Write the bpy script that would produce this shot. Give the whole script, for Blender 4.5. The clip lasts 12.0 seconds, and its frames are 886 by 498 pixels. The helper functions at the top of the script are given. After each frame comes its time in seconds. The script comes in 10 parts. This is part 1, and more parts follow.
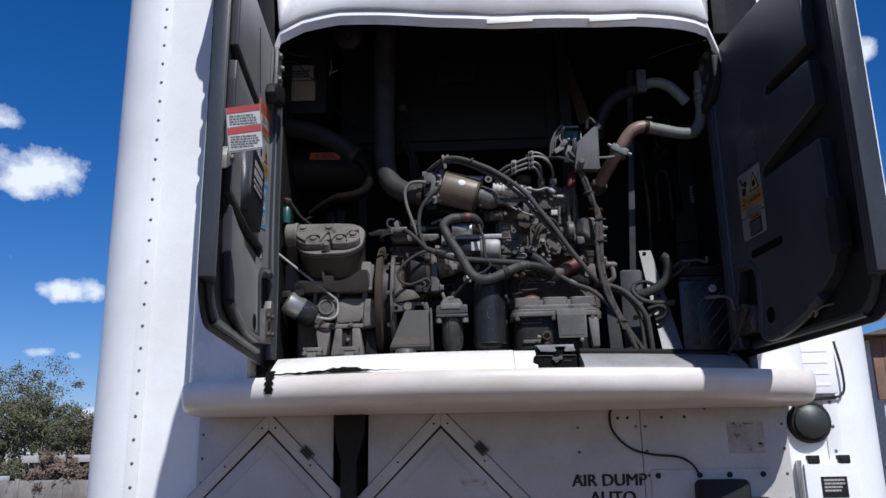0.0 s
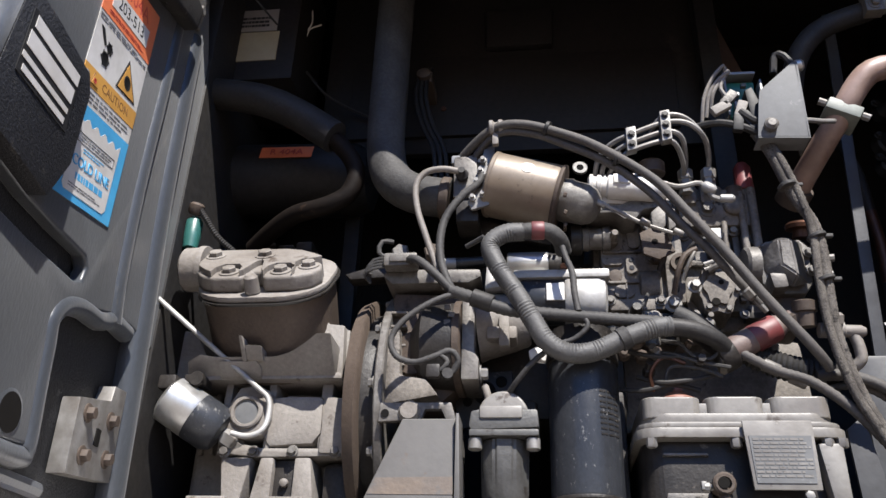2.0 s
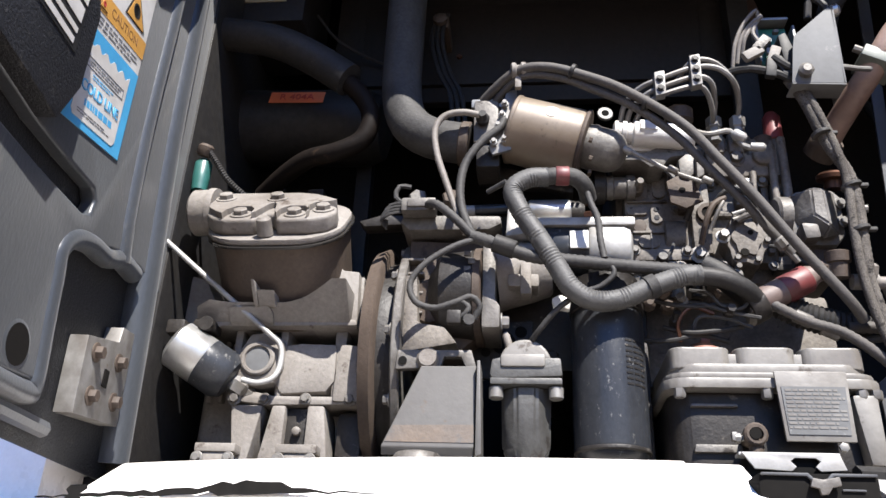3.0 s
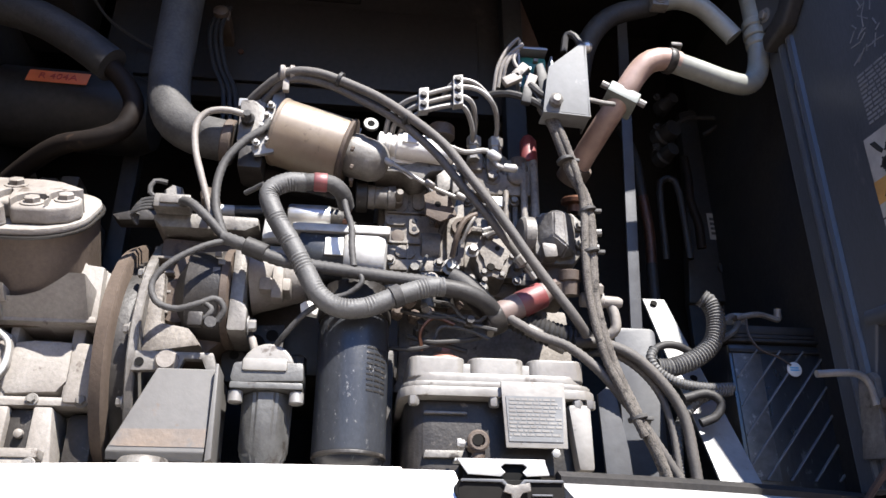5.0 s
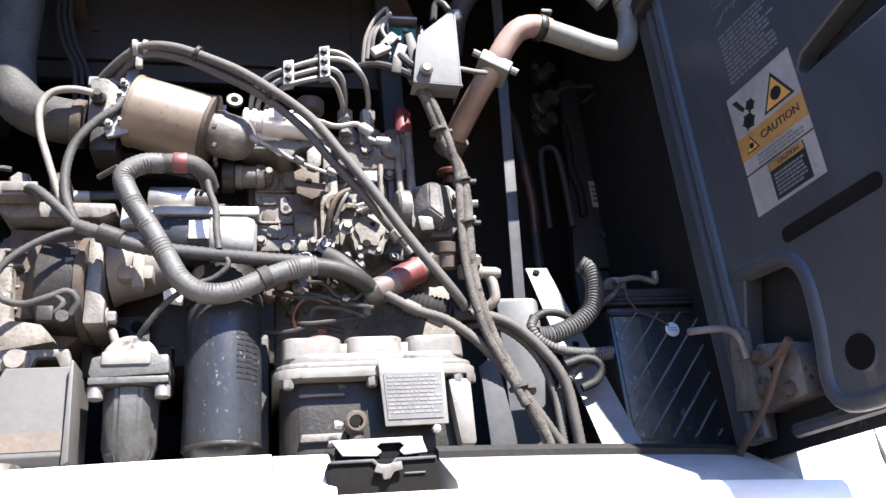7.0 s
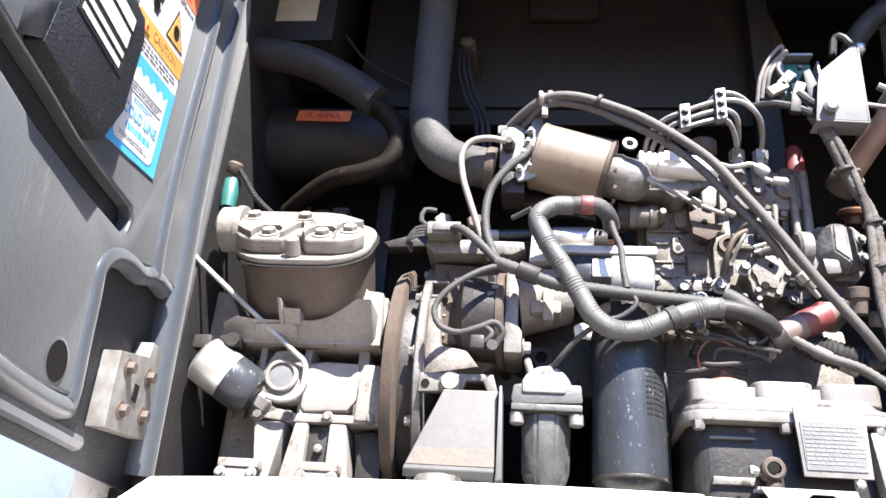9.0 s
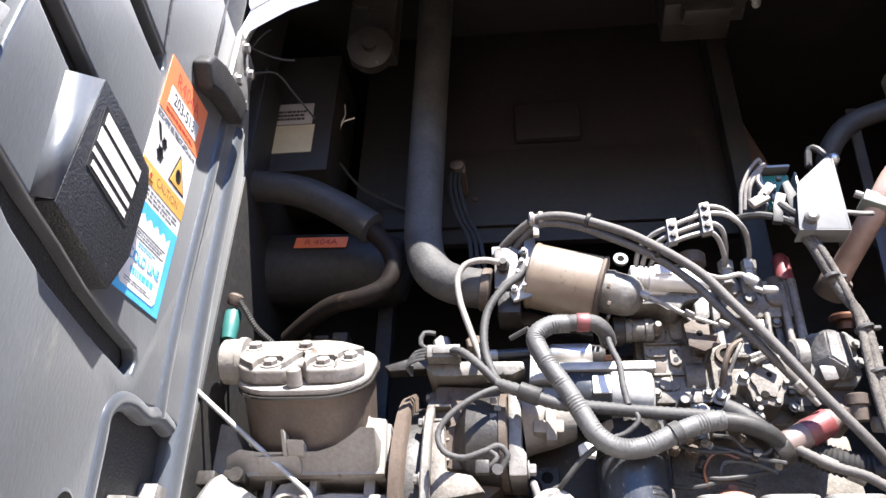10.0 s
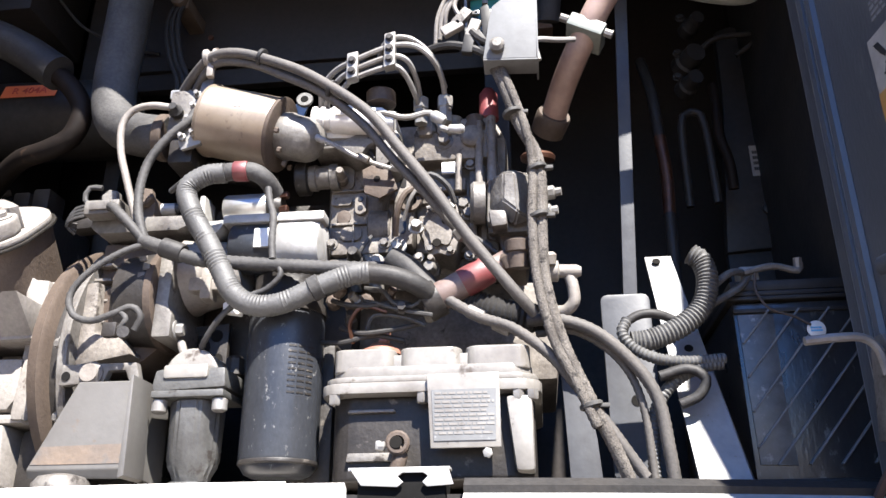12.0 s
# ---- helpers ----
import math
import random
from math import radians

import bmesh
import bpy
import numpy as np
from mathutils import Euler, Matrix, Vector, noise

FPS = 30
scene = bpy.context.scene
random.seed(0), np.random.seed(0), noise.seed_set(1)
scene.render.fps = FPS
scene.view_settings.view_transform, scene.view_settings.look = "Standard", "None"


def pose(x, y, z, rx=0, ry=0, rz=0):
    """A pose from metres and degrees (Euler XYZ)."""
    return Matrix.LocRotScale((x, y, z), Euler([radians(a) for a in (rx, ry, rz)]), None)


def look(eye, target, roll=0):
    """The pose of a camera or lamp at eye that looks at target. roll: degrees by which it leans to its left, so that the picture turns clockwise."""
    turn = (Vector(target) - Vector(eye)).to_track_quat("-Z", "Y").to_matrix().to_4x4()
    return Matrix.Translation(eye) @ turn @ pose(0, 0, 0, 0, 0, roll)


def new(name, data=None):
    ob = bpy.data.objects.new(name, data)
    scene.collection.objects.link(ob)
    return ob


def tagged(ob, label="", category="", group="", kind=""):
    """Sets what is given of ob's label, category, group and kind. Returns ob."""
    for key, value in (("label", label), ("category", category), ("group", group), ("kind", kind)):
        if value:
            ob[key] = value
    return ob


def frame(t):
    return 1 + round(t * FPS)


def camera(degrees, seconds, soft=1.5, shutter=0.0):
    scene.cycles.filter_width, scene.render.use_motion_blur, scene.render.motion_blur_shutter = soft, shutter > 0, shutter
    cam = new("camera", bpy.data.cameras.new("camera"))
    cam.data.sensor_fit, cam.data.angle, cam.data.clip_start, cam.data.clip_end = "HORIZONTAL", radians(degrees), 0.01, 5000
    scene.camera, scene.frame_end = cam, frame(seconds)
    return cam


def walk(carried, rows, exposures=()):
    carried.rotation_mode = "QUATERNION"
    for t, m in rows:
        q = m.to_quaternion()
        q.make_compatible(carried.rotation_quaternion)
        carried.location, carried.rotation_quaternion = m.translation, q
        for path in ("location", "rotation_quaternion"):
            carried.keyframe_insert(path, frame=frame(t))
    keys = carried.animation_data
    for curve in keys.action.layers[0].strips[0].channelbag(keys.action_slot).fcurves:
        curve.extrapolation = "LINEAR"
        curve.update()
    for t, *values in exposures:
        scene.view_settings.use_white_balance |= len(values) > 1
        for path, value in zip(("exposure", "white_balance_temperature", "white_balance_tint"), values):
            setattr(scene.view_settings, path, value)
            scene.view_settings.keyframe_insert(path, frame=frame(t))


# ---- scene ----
cam = camera(56.8, 12.0)
PATH = [
    (0, (0.105, 0.096, 1.64), (0.024, 2.028, 2.152), -1.0),
    (0.5, (0.078, 0.512, 1.683), (-0.085, 2.427, 2.235), 1.6),
    (1, (0.045, 0.888, 1.744), (-0.023, 2.74, 2.496), 0.1),
    (1.5, (0.11, 1.206, 1.772), (-0.087, 2.984, 2.666), 2.5),
    (2, (0.082, 1.414, 1.785), (-0.153, 3.178, 2.699), 2.0),
    (2.5, (0.044, 1.468, 1.765), (-0.178, 3.251, 2.643), 2.8),
    (2.7, (0.032, 1.472, 1.762), (-0.187, 3.267, 2.614), 2.7),
    (4.3, (0.066, 1.427, 1.773), (-0.076, 3.186, 2.714), 2.8),
    (4.5, (0.077, 1.431, 1.774), (0.004, 3.205, 2.696), 2.3),
    (4.6, (0.125, 1.399, 1.771), (0.031, 3.18, 2.676), 1.8),
    (5, (0.138, 1.452, 1.772), (0.345, 3.244, 2.635), -0.0),
    (5.5, (0.158, 1.462, 1.775), (0.462, 3.254, 2.61), -1.9),
    (6, (0.176, 1.466, 1.78), (0.533, 3.246, 2.618), -3.3),
    (6.5, (0.197, 1.47, 1.78), (0.634, 3.237, 2.609), -5.0),
    (7, (0.193, 1.477, 1.774), (0.619, 3.254, 2.588), -5.7),
    (7.5, (0.17, 1.476, 1.774), (0.475, 3.258, 2.628), -4.1),
    (7.7, (0.141, 1.485, 1.773), (0.383, 3.275, 2.631), -1.7),
    (9.3, (0.002, 1.418, 1.778), (-0.275, 3.186, 2.671), 4.3),
    (9.5, (0.0, 1.407, 1.783), (-0.254, 3.132, 2.762), 3.3),
    (10, (0.011, 1.402, 1.793), (-0.21, 3.063, 2.885), 2.0),
    (10.5, (0.023, 1.439, 1.775), (-0.192, 3.196, 2.705), 3.7),
    (11, (0.077, 1.475, 1.759), (-0.091, 3.264, 2.638), 2.2),
    (11.5, (0.321, 1.474, 1.752), (0.121, 3.252, 2.645), 1.2),
    (11.6, (0.353, 1.481, 1.762), (0.153, 3.244, 2.685), 0.5),
    (12, (0.467, 1.546, 1.85), (0.257, 3.384, 2.612), -0.3),
]
walk(cam, [(t, look(eye, target, roll)) for t, eye, target, roll in PATH],
     exposures=[(0.0, 0.06, 5950.0, 10.0), (0.6, 0.02, 5950.0, 10.0), (1.0, 0.60, 6200.0, 10.0), (1.5, 1.18, 6500.0, 10.0), (2.0, 1.52, 6500.0, 10.0), (2.5, 1.70, 6500.0, 10.0), (4.5, 2.16, 6500.0, 10.0), (5.5, 2.50, 6500.0, 10.0), (7.5, 2.70, 6450.0, 10.0), (9.5, 2.98, 6450.0, 10.0), (10.5, 2.98, 6450.0, 10.0), (11.0, 2.78, 6500.0, 10.0), (11.5, 2.72, 6550.0, 10.0), (12.0, 2.72, 6550.0, 10.0)])

# ---------------------------------------------------------------- world and sun
SUN_TO = Vector((0.455, -1.0, 1.31)).normalized()
SUN_ELEV = math.asin(SUN_TO.z)
world = bpy.data.worlds.new("sky_world")
scene.world = world
world.use_nodes = True
wn, wl = world.node_tree.nodes, world.node_tree.links
wn.clear()
w_out = wn.new("ShaderNodeOutputWorld")
w_bg = wn.new("ShaderNodeBackground")
w_bg.inputs["Strength"].default_value = 0.068
w_sky = wn.new("ShaderNodeTexSky")
w_sky.sky_type = "NISHITA"
w_sky.sun_disc = False
w_sky.sun_elevation = SUN_ELEV
w_sky.sun_rotation = math.atan2(SUN_TO.x, SUN_TO.y)
w_sky.air_density, w_sky.dust_density, w_sky.ozone_density = 1.0, 0.3, 3.0
w_co = wn.new("ShaderNodeTexCoord")


def w_math(op, a, b=None, clamp=False):
    n = wn.new("ShaderNodeMath")
    n.operation, n.use_clamp = op, clamp
    for k, v in enumerate((a, b)):
        if v is None:
            continue
        if isinstance(v, (int, float)):
            n.inputs[k].default_value = v
        else:
            wl.new(v, n.inputs[k])
    return n.outputs[0]


# fair-weather clouds: a few flat-based heaps, ragged by noise
w_noise = wn.new("ShaderNodeTexNoise")
w_noise.inputs["Scale"].default_value = 26.0
w_noise.inputs["Detail"].default_value = 8.0
w_noise.inputs["Roughness"].default_value = 0.6
wl.new(w_co.outputs["Generated"], w_noise.inputs["Vector"])
w_cover = None
for az, el, wide, tall, peak in ((-30.2, 18.6, 3.1, 1.5, 1.0), (-32.6, 21.6, 1.7, 0.8, 0.9), (-27.0, 11.2, 2.3, 0.85, 0.85), (-28.6, 7.3, 1.2, 0.4, 0.35), (-26.9, 7.2, 0.7, 0.3, 0.25),
                                 (-25.6, 3.6, 0.9, 0.5, 0.6), (27.2, 24.8, 0.9, 0.8, 0.7), (-50, 13, 6, 2.0, 1.0), (52, 9, 6, 2.2, 1.0), (-135, 14, 8, 3, 1.0), (150, 22, 9, 3, 1.0)):
    a, e = radians(az), radians(el)
    c = Vector((math.sin(a) * math.cos(e), math.cos(a) * math.cos(e), math.sin(e)))
    side = Vector((math.cos(a), -math.sin(a), 0))
    up = side.cross(c)
    terms = []
    for axis, size in ((side, wide), (up, tall)):
        sub = wn.new("ShaderNodeVectorMath")
        sub.operation = "SUBTRACT"
        wl.new(w_co.outputs["Generated"], sub.inputs[0])
        sub.inputs[1].default_value = c
        dot = wn.new("ShaderNodeVectorMath")
        dot.operation = "DOT_PRODUCT"
        wl.new(sub.outputs["Vector"], dot.inputs[0])
        dot.inputs[1].default_value = axis / radians(size)
        terms.append(w_math("MULTIPLY", dot.outputs["Value"], dot.outputs["Value"]))
    front = wn.new("ShaderNodeVectorMath")
    front.operation = "DOT_PRODUCT"
    wl.new(w_co.outputs["Generated"], front.inputs[0])
    front.inputs[1].default_value = c
    blob = w_math("SUBTRACT", peak, w_math("ADD", terms[0], terms[1]))
    blob = w_math("MULTIPLY", w_math("MAXIMUM", blob, -1.0), w_math("GREATER_THAN", front.outputs["Value"], 0.0))
    blob = w_math("SUBTRACT", blob, w_math("MULTIPLY", w_math("LESS_THAN", front.outputs["Value"], 0.0), 1.0))
    w_cover = blob if w_cover is None else w_math("MAXIMUM", w_cover, blob)
w_rag = w_math("MULTIPLY", w_math("SUBTRACT", w_noise.outputs["Fac"], 0.44), 4.0)
w_mask = w_math("MULTIPLY", w_math("ADD", w_cover, w_rag), 0.9, clamp=True)
w_mix = wn.new("ShaderNodeMix")
w_mix.data_type = "RGBA"
wl.new(w_mask, w_mix.inputs[0])
w_hue = wn.new("ShaderNodeHueSaturation")
w_hue.inputs["Saturation"].default_value = 1.38
wl.new(w_sky.outputs[0], w_hue.inputs["Color"])
w_tint = wn.new("ShaderNodeMix")
w_tint.data_type, w_tint.blend_type = "RGBA", "MULTIPLY"
w_tint.inputs[0].default_value = 1.0
wl.new(w_hue.outputs[0], w_tint.inputs[6])
w_tint.inputs[7].default_value = (1.05, 1.02, 1.3, 1)
wl.new(w_tint.outputs[2], w_mix.inputs[6])
w_mix.inputs[7].default_value = (12.5, 12.9, 13.6, 1)
wl.new(w_mix.outputs[2], w_bg.inputs["Color"])
wl.new(w_bg.outputs[0], w_out.inputs["Surface"])

sun = new("sun", bpy.data.lights.new("sun", "SUN"))
sun.data.energy, sun.data.angle, sun.data.color = 5.0, radians(0.53), (1.0, 0.96, 0.91)
sun.matrix_world = look(SUN_TO * 30, (0, 0, 0))


# ---------------------------------------------------------------- materials
def mat(name, base, second=None, rough=0.5, metal=0.0, scale=6.0, mix=0.5, grain=0.12, grain_scale=90.0, bump=0.15, spots=None,
        spot_scale=14.0, spot_at=0.62, coat=0.0, stretch=(1, 1, 1), rough_var=0.12):
    """Painted, cast or moulded surface: broad change from base to second, fine grain, optional spots, fine relief."""
    m = bpy.data.materials.new(name)
    m.use_nodes = True
    nt = m.node_tree
    n, l = nt.nodes, nt.links
    bsdf = n["Principled BSDF"]
    co = n.new("ShaderNodeTexCoord")
    mp = n.new("ShaderNodeMapping")
    mp.inputs["Scale"].default_value = stretch
    l.new(co.outputs["Object"], mp.inputs["Vector"])

    def noise_tex(s, detail=5.0, rough_n=0.6):
        t = n.new("ShaderNodeTexNoise")
        t.inputs["Scale"].default_value, t.inputs["Detail"].default_value, t.inputs["Roughness"].default_value = s, detail, rough_n
        l.new(mp.outputs["Vector"], t.inputs["Vector"])
        return t.outputs["Fac"]

    def ramp(v, lo, hi):
        r = n.new("ShaderNodeMapRange")
        r.inputs["From Min"].default_value, r.inputs["From Max"].default_value = lo, hi
        l.new(v, r.inputs["Value"])
        return r.outputs["Result"]

    def blend(fac, a, b, mode="MIX"):
        x = n.new("ShaderNodeMix")
        x.data_type, x.blend_type = "RGBA", mode
        for k, v in ((0, fac), (6, a), (7, b)):
            if isinstance(v, (int, float)):
                x.inputs[k].default_value = v
            elif isinstance(v, tuple):
                x.inputs[k].default_value = (*v, 1)
            else:
                l.new(v, x.inputs[k])
        return x.outputs[2]

    second = second or tuple(c * 0.7 for c in base)
    broad = noise_tex(scale)
    fine = noise_tex(grain_scale, 3.0)
    col = blend(ramp(broad, 0.5 - mix * 0.35, 0.5 + (1 - mix) * 0.35), second, base)
    g = ramp(fine, 0.25, 0.75)
    shade = n.new("ShaderNodeMapRange")
    shade.inputs["To Min"].default_value, shade.inputs["To Max"].default_value = 1 - grain, 1 + grain
    l.new(g, shade.inputs["Value"])
    col = blend(1.0, col, shade.outputs["Result"], "MULTIPLY")
    if spots:
        s = ramp(noise_tex(spot_scale, 8.0, 0.7), spot_at, spot_at + 0.06)
        col = blend(s, col, spots)
    l.new(col, bsdf.inputs["Base Color"])
    rr = n.new("ShaderNodeMapRange")
    rr.inputs["To Min"].default_value, rr.inputs["To Max"].default_value = max(0.03, rough - rough_var), min(1, rough + rough_var)
    l.new(broad, rr.inputs["Value"])
    l.new(rr.outputs["Result"], bsdf.inputs["Roughness"])
    bsdf.inputs["Metallic"].default_value = metal
    if coat:
        bsdf.inputs["Coat Weight"].default_value = coat
        bsdf.inputs["Coat Roughness"].default_value = 0.15
    if bump:
        b = n.new("ShaderNodeBump")
        b.inputs["Strength"].default_value, b.inputs["Distance"].default_value = bump, 0.002
        l.new(fine, b.inputs["Height"])
        l.new(b.outputs["Normal"], bsdf.inputs["Normal"])
    return m


WHITE = mat("white_paint", (0.80, 0.80, 0.79), (0.70, 0.69, 0.67), 0.35, scale=3, grain=0.04, grain_scale=160, bump=0.05, spots=(0.42, 0.36, 0.30), spot_scale=5, spot_at=0.70)
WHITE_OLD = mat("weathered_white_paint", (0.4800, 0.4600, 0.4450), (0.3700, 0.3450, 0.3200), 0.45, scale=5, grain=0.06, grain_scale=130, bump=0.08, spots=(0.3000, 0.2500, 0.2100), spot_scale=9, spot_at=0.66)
WHITE_GLASS = mat("white_gelcoat", (0.80, 0.79, 0.77), (0.66, 0.63, 0.60), 0.3, scale=7, grain=0.05, grain_scale=200, bump=0.05, spots=(0.50, 0.34, 0.28), spot_scale=11, spot_at=0.70)
WHITE_BUMPER = mat("grimy_white_gelcoat", (0.7700, 0.7450, 0.7100), (0.5600, 0.4950, 0.4300), 0.35, scale=3.5, mix=0.35, grain=0.05, grain_scale=200, bump=0.05, spots=(0.46, 0.36, 0.29), spot_scale=13, spot_at=0.66, stretch=(0.5, 1, 1.6))
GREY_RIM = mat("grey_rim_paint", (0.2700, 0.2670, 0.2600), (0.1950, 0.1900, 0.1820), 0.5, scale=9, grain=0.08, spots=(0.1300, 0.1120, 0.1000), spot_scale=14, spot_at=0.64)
LINER = mat("dark_moulded_liner", (0.0370, 0.0412, 0.0475), (0.0226, 0.0252, 0.0292), 0.37, scale=5, grain=0.14, grain_scale=240, bump=0.16, spots=(0.0620, 0.0600, 0.0560), spot_scale=11, spot_at=0.62, stretch=(1, 1, 0.35))
LINER.node_tree.nodes["Principled BSDF"].inputs["Sheen Weight"].default_value = 0.12
LINER.node_tree.nodes["Principled BSDF"].inputs["Sheen Roughness"].default_value = 0.45
LINER_D = mat("black_textured_plastic", (0.0140, 0.0145, 0.0165), (0.0090, 0.0095, 0.0110), 0.55, scale=9, grain=0.4, grain_scale=300, bump=0.8, spots=(0.0400, 0.0390, 0.0370), spot_scale=60, spot_at=0.60)
BLACK = mat("black_paint", (0.0107, 0.0107, 0.0119), (0.0179, 0.0161, 0.0143), 0.55, scale=6, grain=0.3, bump=0.2)
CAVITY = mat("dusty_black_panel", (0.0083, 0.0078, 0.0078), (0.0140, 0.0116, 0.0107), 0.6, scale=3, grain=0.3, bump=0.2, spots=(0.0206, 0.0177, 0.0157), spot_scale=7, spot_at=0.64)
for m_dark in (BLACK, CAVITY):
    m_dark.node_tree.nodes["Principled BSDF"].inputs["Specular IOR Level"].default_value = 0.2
RUBBER = mat("black_rubber", (0.0135, 0.0130, 0.0130), (0.022, 0.0200, 0.0185), 0.6, scale=12, grain=0.3, grain_scale=160, bump=0.3, spots=(0.07, 0.0595, 0.049), spot_scale=30, spot_at=0.66)
LOOM = mat("dusty_grey_loom", (0.0460, 0.0440, 0.0420), (0.0220, 0.0210, 0.0205), 0.65, scale=18, grain=0.3, grain_scale=200, bump=0.3)
DUSTY = mat("dust_coated_cable", (0.0520, 0.0460, 0.0410), (0.0290, 0.0260, 0.0235), 0.75, scale=26, grain=0.3, grain_scale=260, bump=0.3, spots=(0.0180, 0.0165, 0.0155), spot_scale=34, spot_at=0.62)
CONDUIT = mat("dusty_pale_conduit", (0.0510, 0.0498, 0.0478), (0.0310, 0.0298, 0.0285), 0.65, scale=20, grain=0.25, grain_scale=220, bump=0.3)
SILVER = mat("dusty_silver_paint", (0.4600, 0.4500, 0.4350), (0.3300, 0.3150, 0.2950), 0.5, scale=18, grain=0.08, bump=0.1, spots=(0.1600, 0.1400, 0.1200), spot_scale=34, spot_at=0.65)
BRAID = mat("dusty_braided_wrap", (0.0950, 0.0860, 0.0760), (0.0420, 0.0370, 0.0330), 0.8, scale=30, grain=0.5, grain_scale=420, bump=0.9, spots=(0.0200, 0.0180, 0.0165), spot_scale=90, spot_at=0.57)
CAST = mat("dusty_cast_iron", (0.1650, 0.1520, 0.1380), (0.1050, 0.0920, 0.0800), 0.62, scale=9, grain=0.16, grain_scale=170, bump=0.35, spots=(0.0500, 0.0380, 0.0300), spot_scale=22, spot_at=0.62)
CAST_B = mat("brown_stained_cast_iron", (0.0640, 0.0480, 0.0370), (0.0360, 0.0260, 0.0200), 0.65, scale=8, grain=0.16, grain_scale=170, bump=0.35, spots=(0.0220, 0.0160, 0.0125), spot_scale=14, spot_at=0.60)
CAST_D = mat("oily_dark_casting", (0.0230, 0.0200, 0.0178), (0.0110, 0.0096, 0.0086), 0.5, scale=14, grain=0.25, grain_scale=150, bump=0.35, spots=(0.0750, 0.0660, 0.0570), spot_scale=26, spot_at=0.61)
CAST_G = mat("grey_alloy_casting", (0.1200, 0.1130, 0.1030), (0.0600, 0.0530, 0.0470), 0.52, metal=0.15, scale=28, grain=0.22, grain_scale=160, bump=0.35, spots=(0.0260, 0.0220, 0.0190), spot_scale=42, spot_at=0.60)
ALU = mat("bare_aluminium", (0.3100, 0.3050, 0.2950), (0.1700, 0.1620, 0.1500), 0.55, metal=0.3, scale=20, grain=0.1, bump=0.15, spots=(0.0900, 0.0770, 0.0640), spot_scale=30, spot_at=0.66)
STEEL = mat("zinc_steel", (0.1750, 0.1700, 0.1620), (0.0850, 0.0760, 0.0670), 0.55, metal=0.35, scale=25, grain=0.12, bump=0.15, spots=(0.0700, 0.0450, 0.0300), spot_scale=45, spot_at=0.64)
RUSTY = mat("rusting_steel_plate", (0.0680, 0.0645, 0.0600), (0.0540, 0.0495, 0.0450), 0.55, metal=0.1, scale=5, grain=0.08, bump=0.12, spots=(0.0700, 0.0450, 0.0300), spot_scale=13, spot_at=0.66)
RUST_TAN = mat("tan_rust_film", (0.0900, 0.0640, 0.0440), (0.0620, 0.0500, 0.0410), 0.6, scale=11, grain=0.2, bump=0.25, spots=(0.0560, 0.0500, 0.0450), spot_scale=18, spot_at=0.52)
CHROME = mat("bright_plated_steel", (0.4000, 0.4000, 0.3900), (0.2700, 0.2600, 0.2450), 0.34, metal=0.7, scale=20, grain=0.05, bump=0.03)
COPPER = mat("tarnished_copper", (0.0850, 0.0380, 0.0220), (0.0450, 0.0200, 0.0130), 0.45, metal=0.7, scale=22, grain=0.15)
CLAMP_G = mat("pale_grey_green_clamp", (0.140, 0.152, 0.138), (0.095, 0.103, 0.094), 0.5, scale=18, grain=0.12, spots=(0.08, 0.07, 0.055), spot_scale=30, spot_at=0.64)
PIPE_B = mat("brown_black_pipe", (0.0085, 0.0060, 0.0048), (0.0055, 0.0042, 0.0036), 0.6, scale=14, grain=0.2, spots=(0.030, 0.019, 0.013), spot_scale=22, spot_at=0.62)
TAN = mat("pinkish_tan_pipe", (0.2500, 0.1750, 0.1450), (0.1600, 0.1030, 0.0800), 0.5, scale=14, grain=0.12, spots=(0.0700, 0.0440, 0.0330), spot_scale=28, spot_at=0.66)
PIPE_G = mat("pale_grey_green_pipe", (0.1700, 0.1750, 0.1580), (0.1150, 0.1170, 0.1050), 0.45, scale=12, grain=0.1, spots=(0.0350, 0.0330, 0.0300), spot_scale=25, spot_at=0.68)
RED = mat("faded_red_rubber", (0.1200, 0.0160, 0.0180), (0.0700, 0.0180, 0.0180), 0.55, scale=20, grain=0.15)
HOSE_R = mat("dusty_maroon_hose", (0.1150, 0.0830, 0.0700), (0.0700, 0.0450, 0.0380), 0.6, scale=24, grain=0.2, spots=(0.14, 0.11, 0.095), spot_scale=30, spot_at=0.58)
RUSTSTRAP = mat("dull_rust", (0.060, 0.034, 0.024), (0.036, 0.022, 0.016), 0.7, scale=16, grain=0.2)
ORANGE = mat("orange_oxide", (0.220, 0.095, 0.062), (0.150, 0.066, 0.045), 0.55, scale=16, grain=0.15)
GOLD = mat("yellow_passivated_tin", (0.1650, 0.1350, 0.1020), (0.1150, 0.0860, 0.0600), 0.42, metal=0.2, scale=9, grain=0.08, bump=0.08, spots=(0.0600, 0.0420, 0.0300), spot_scale=16, spot_at=0.60)
DULL_G = mat("dull_grey_zinc_casting", (0.0660, 0.0650, 0.0620), (0.0400, 0.0385, 0.0360), 0.5, metal=0.2, scale=14, grain=0.18, grain_scale=150, bump=0.3, spots=(0.028, 0.024, 0.021), spot_scale=26, spot_at=0.60)
COVER_G = mat("pale_grey_enamel", (0.1500, 0.1430, 0.1310), (0.0950, 0.0860, 0.0760), 0.42, scale=14, grain=0.12, bump=0.15, spots=(0.0500, 0.0400, 0.0310), spot_scale=26, spot_at=0.60)
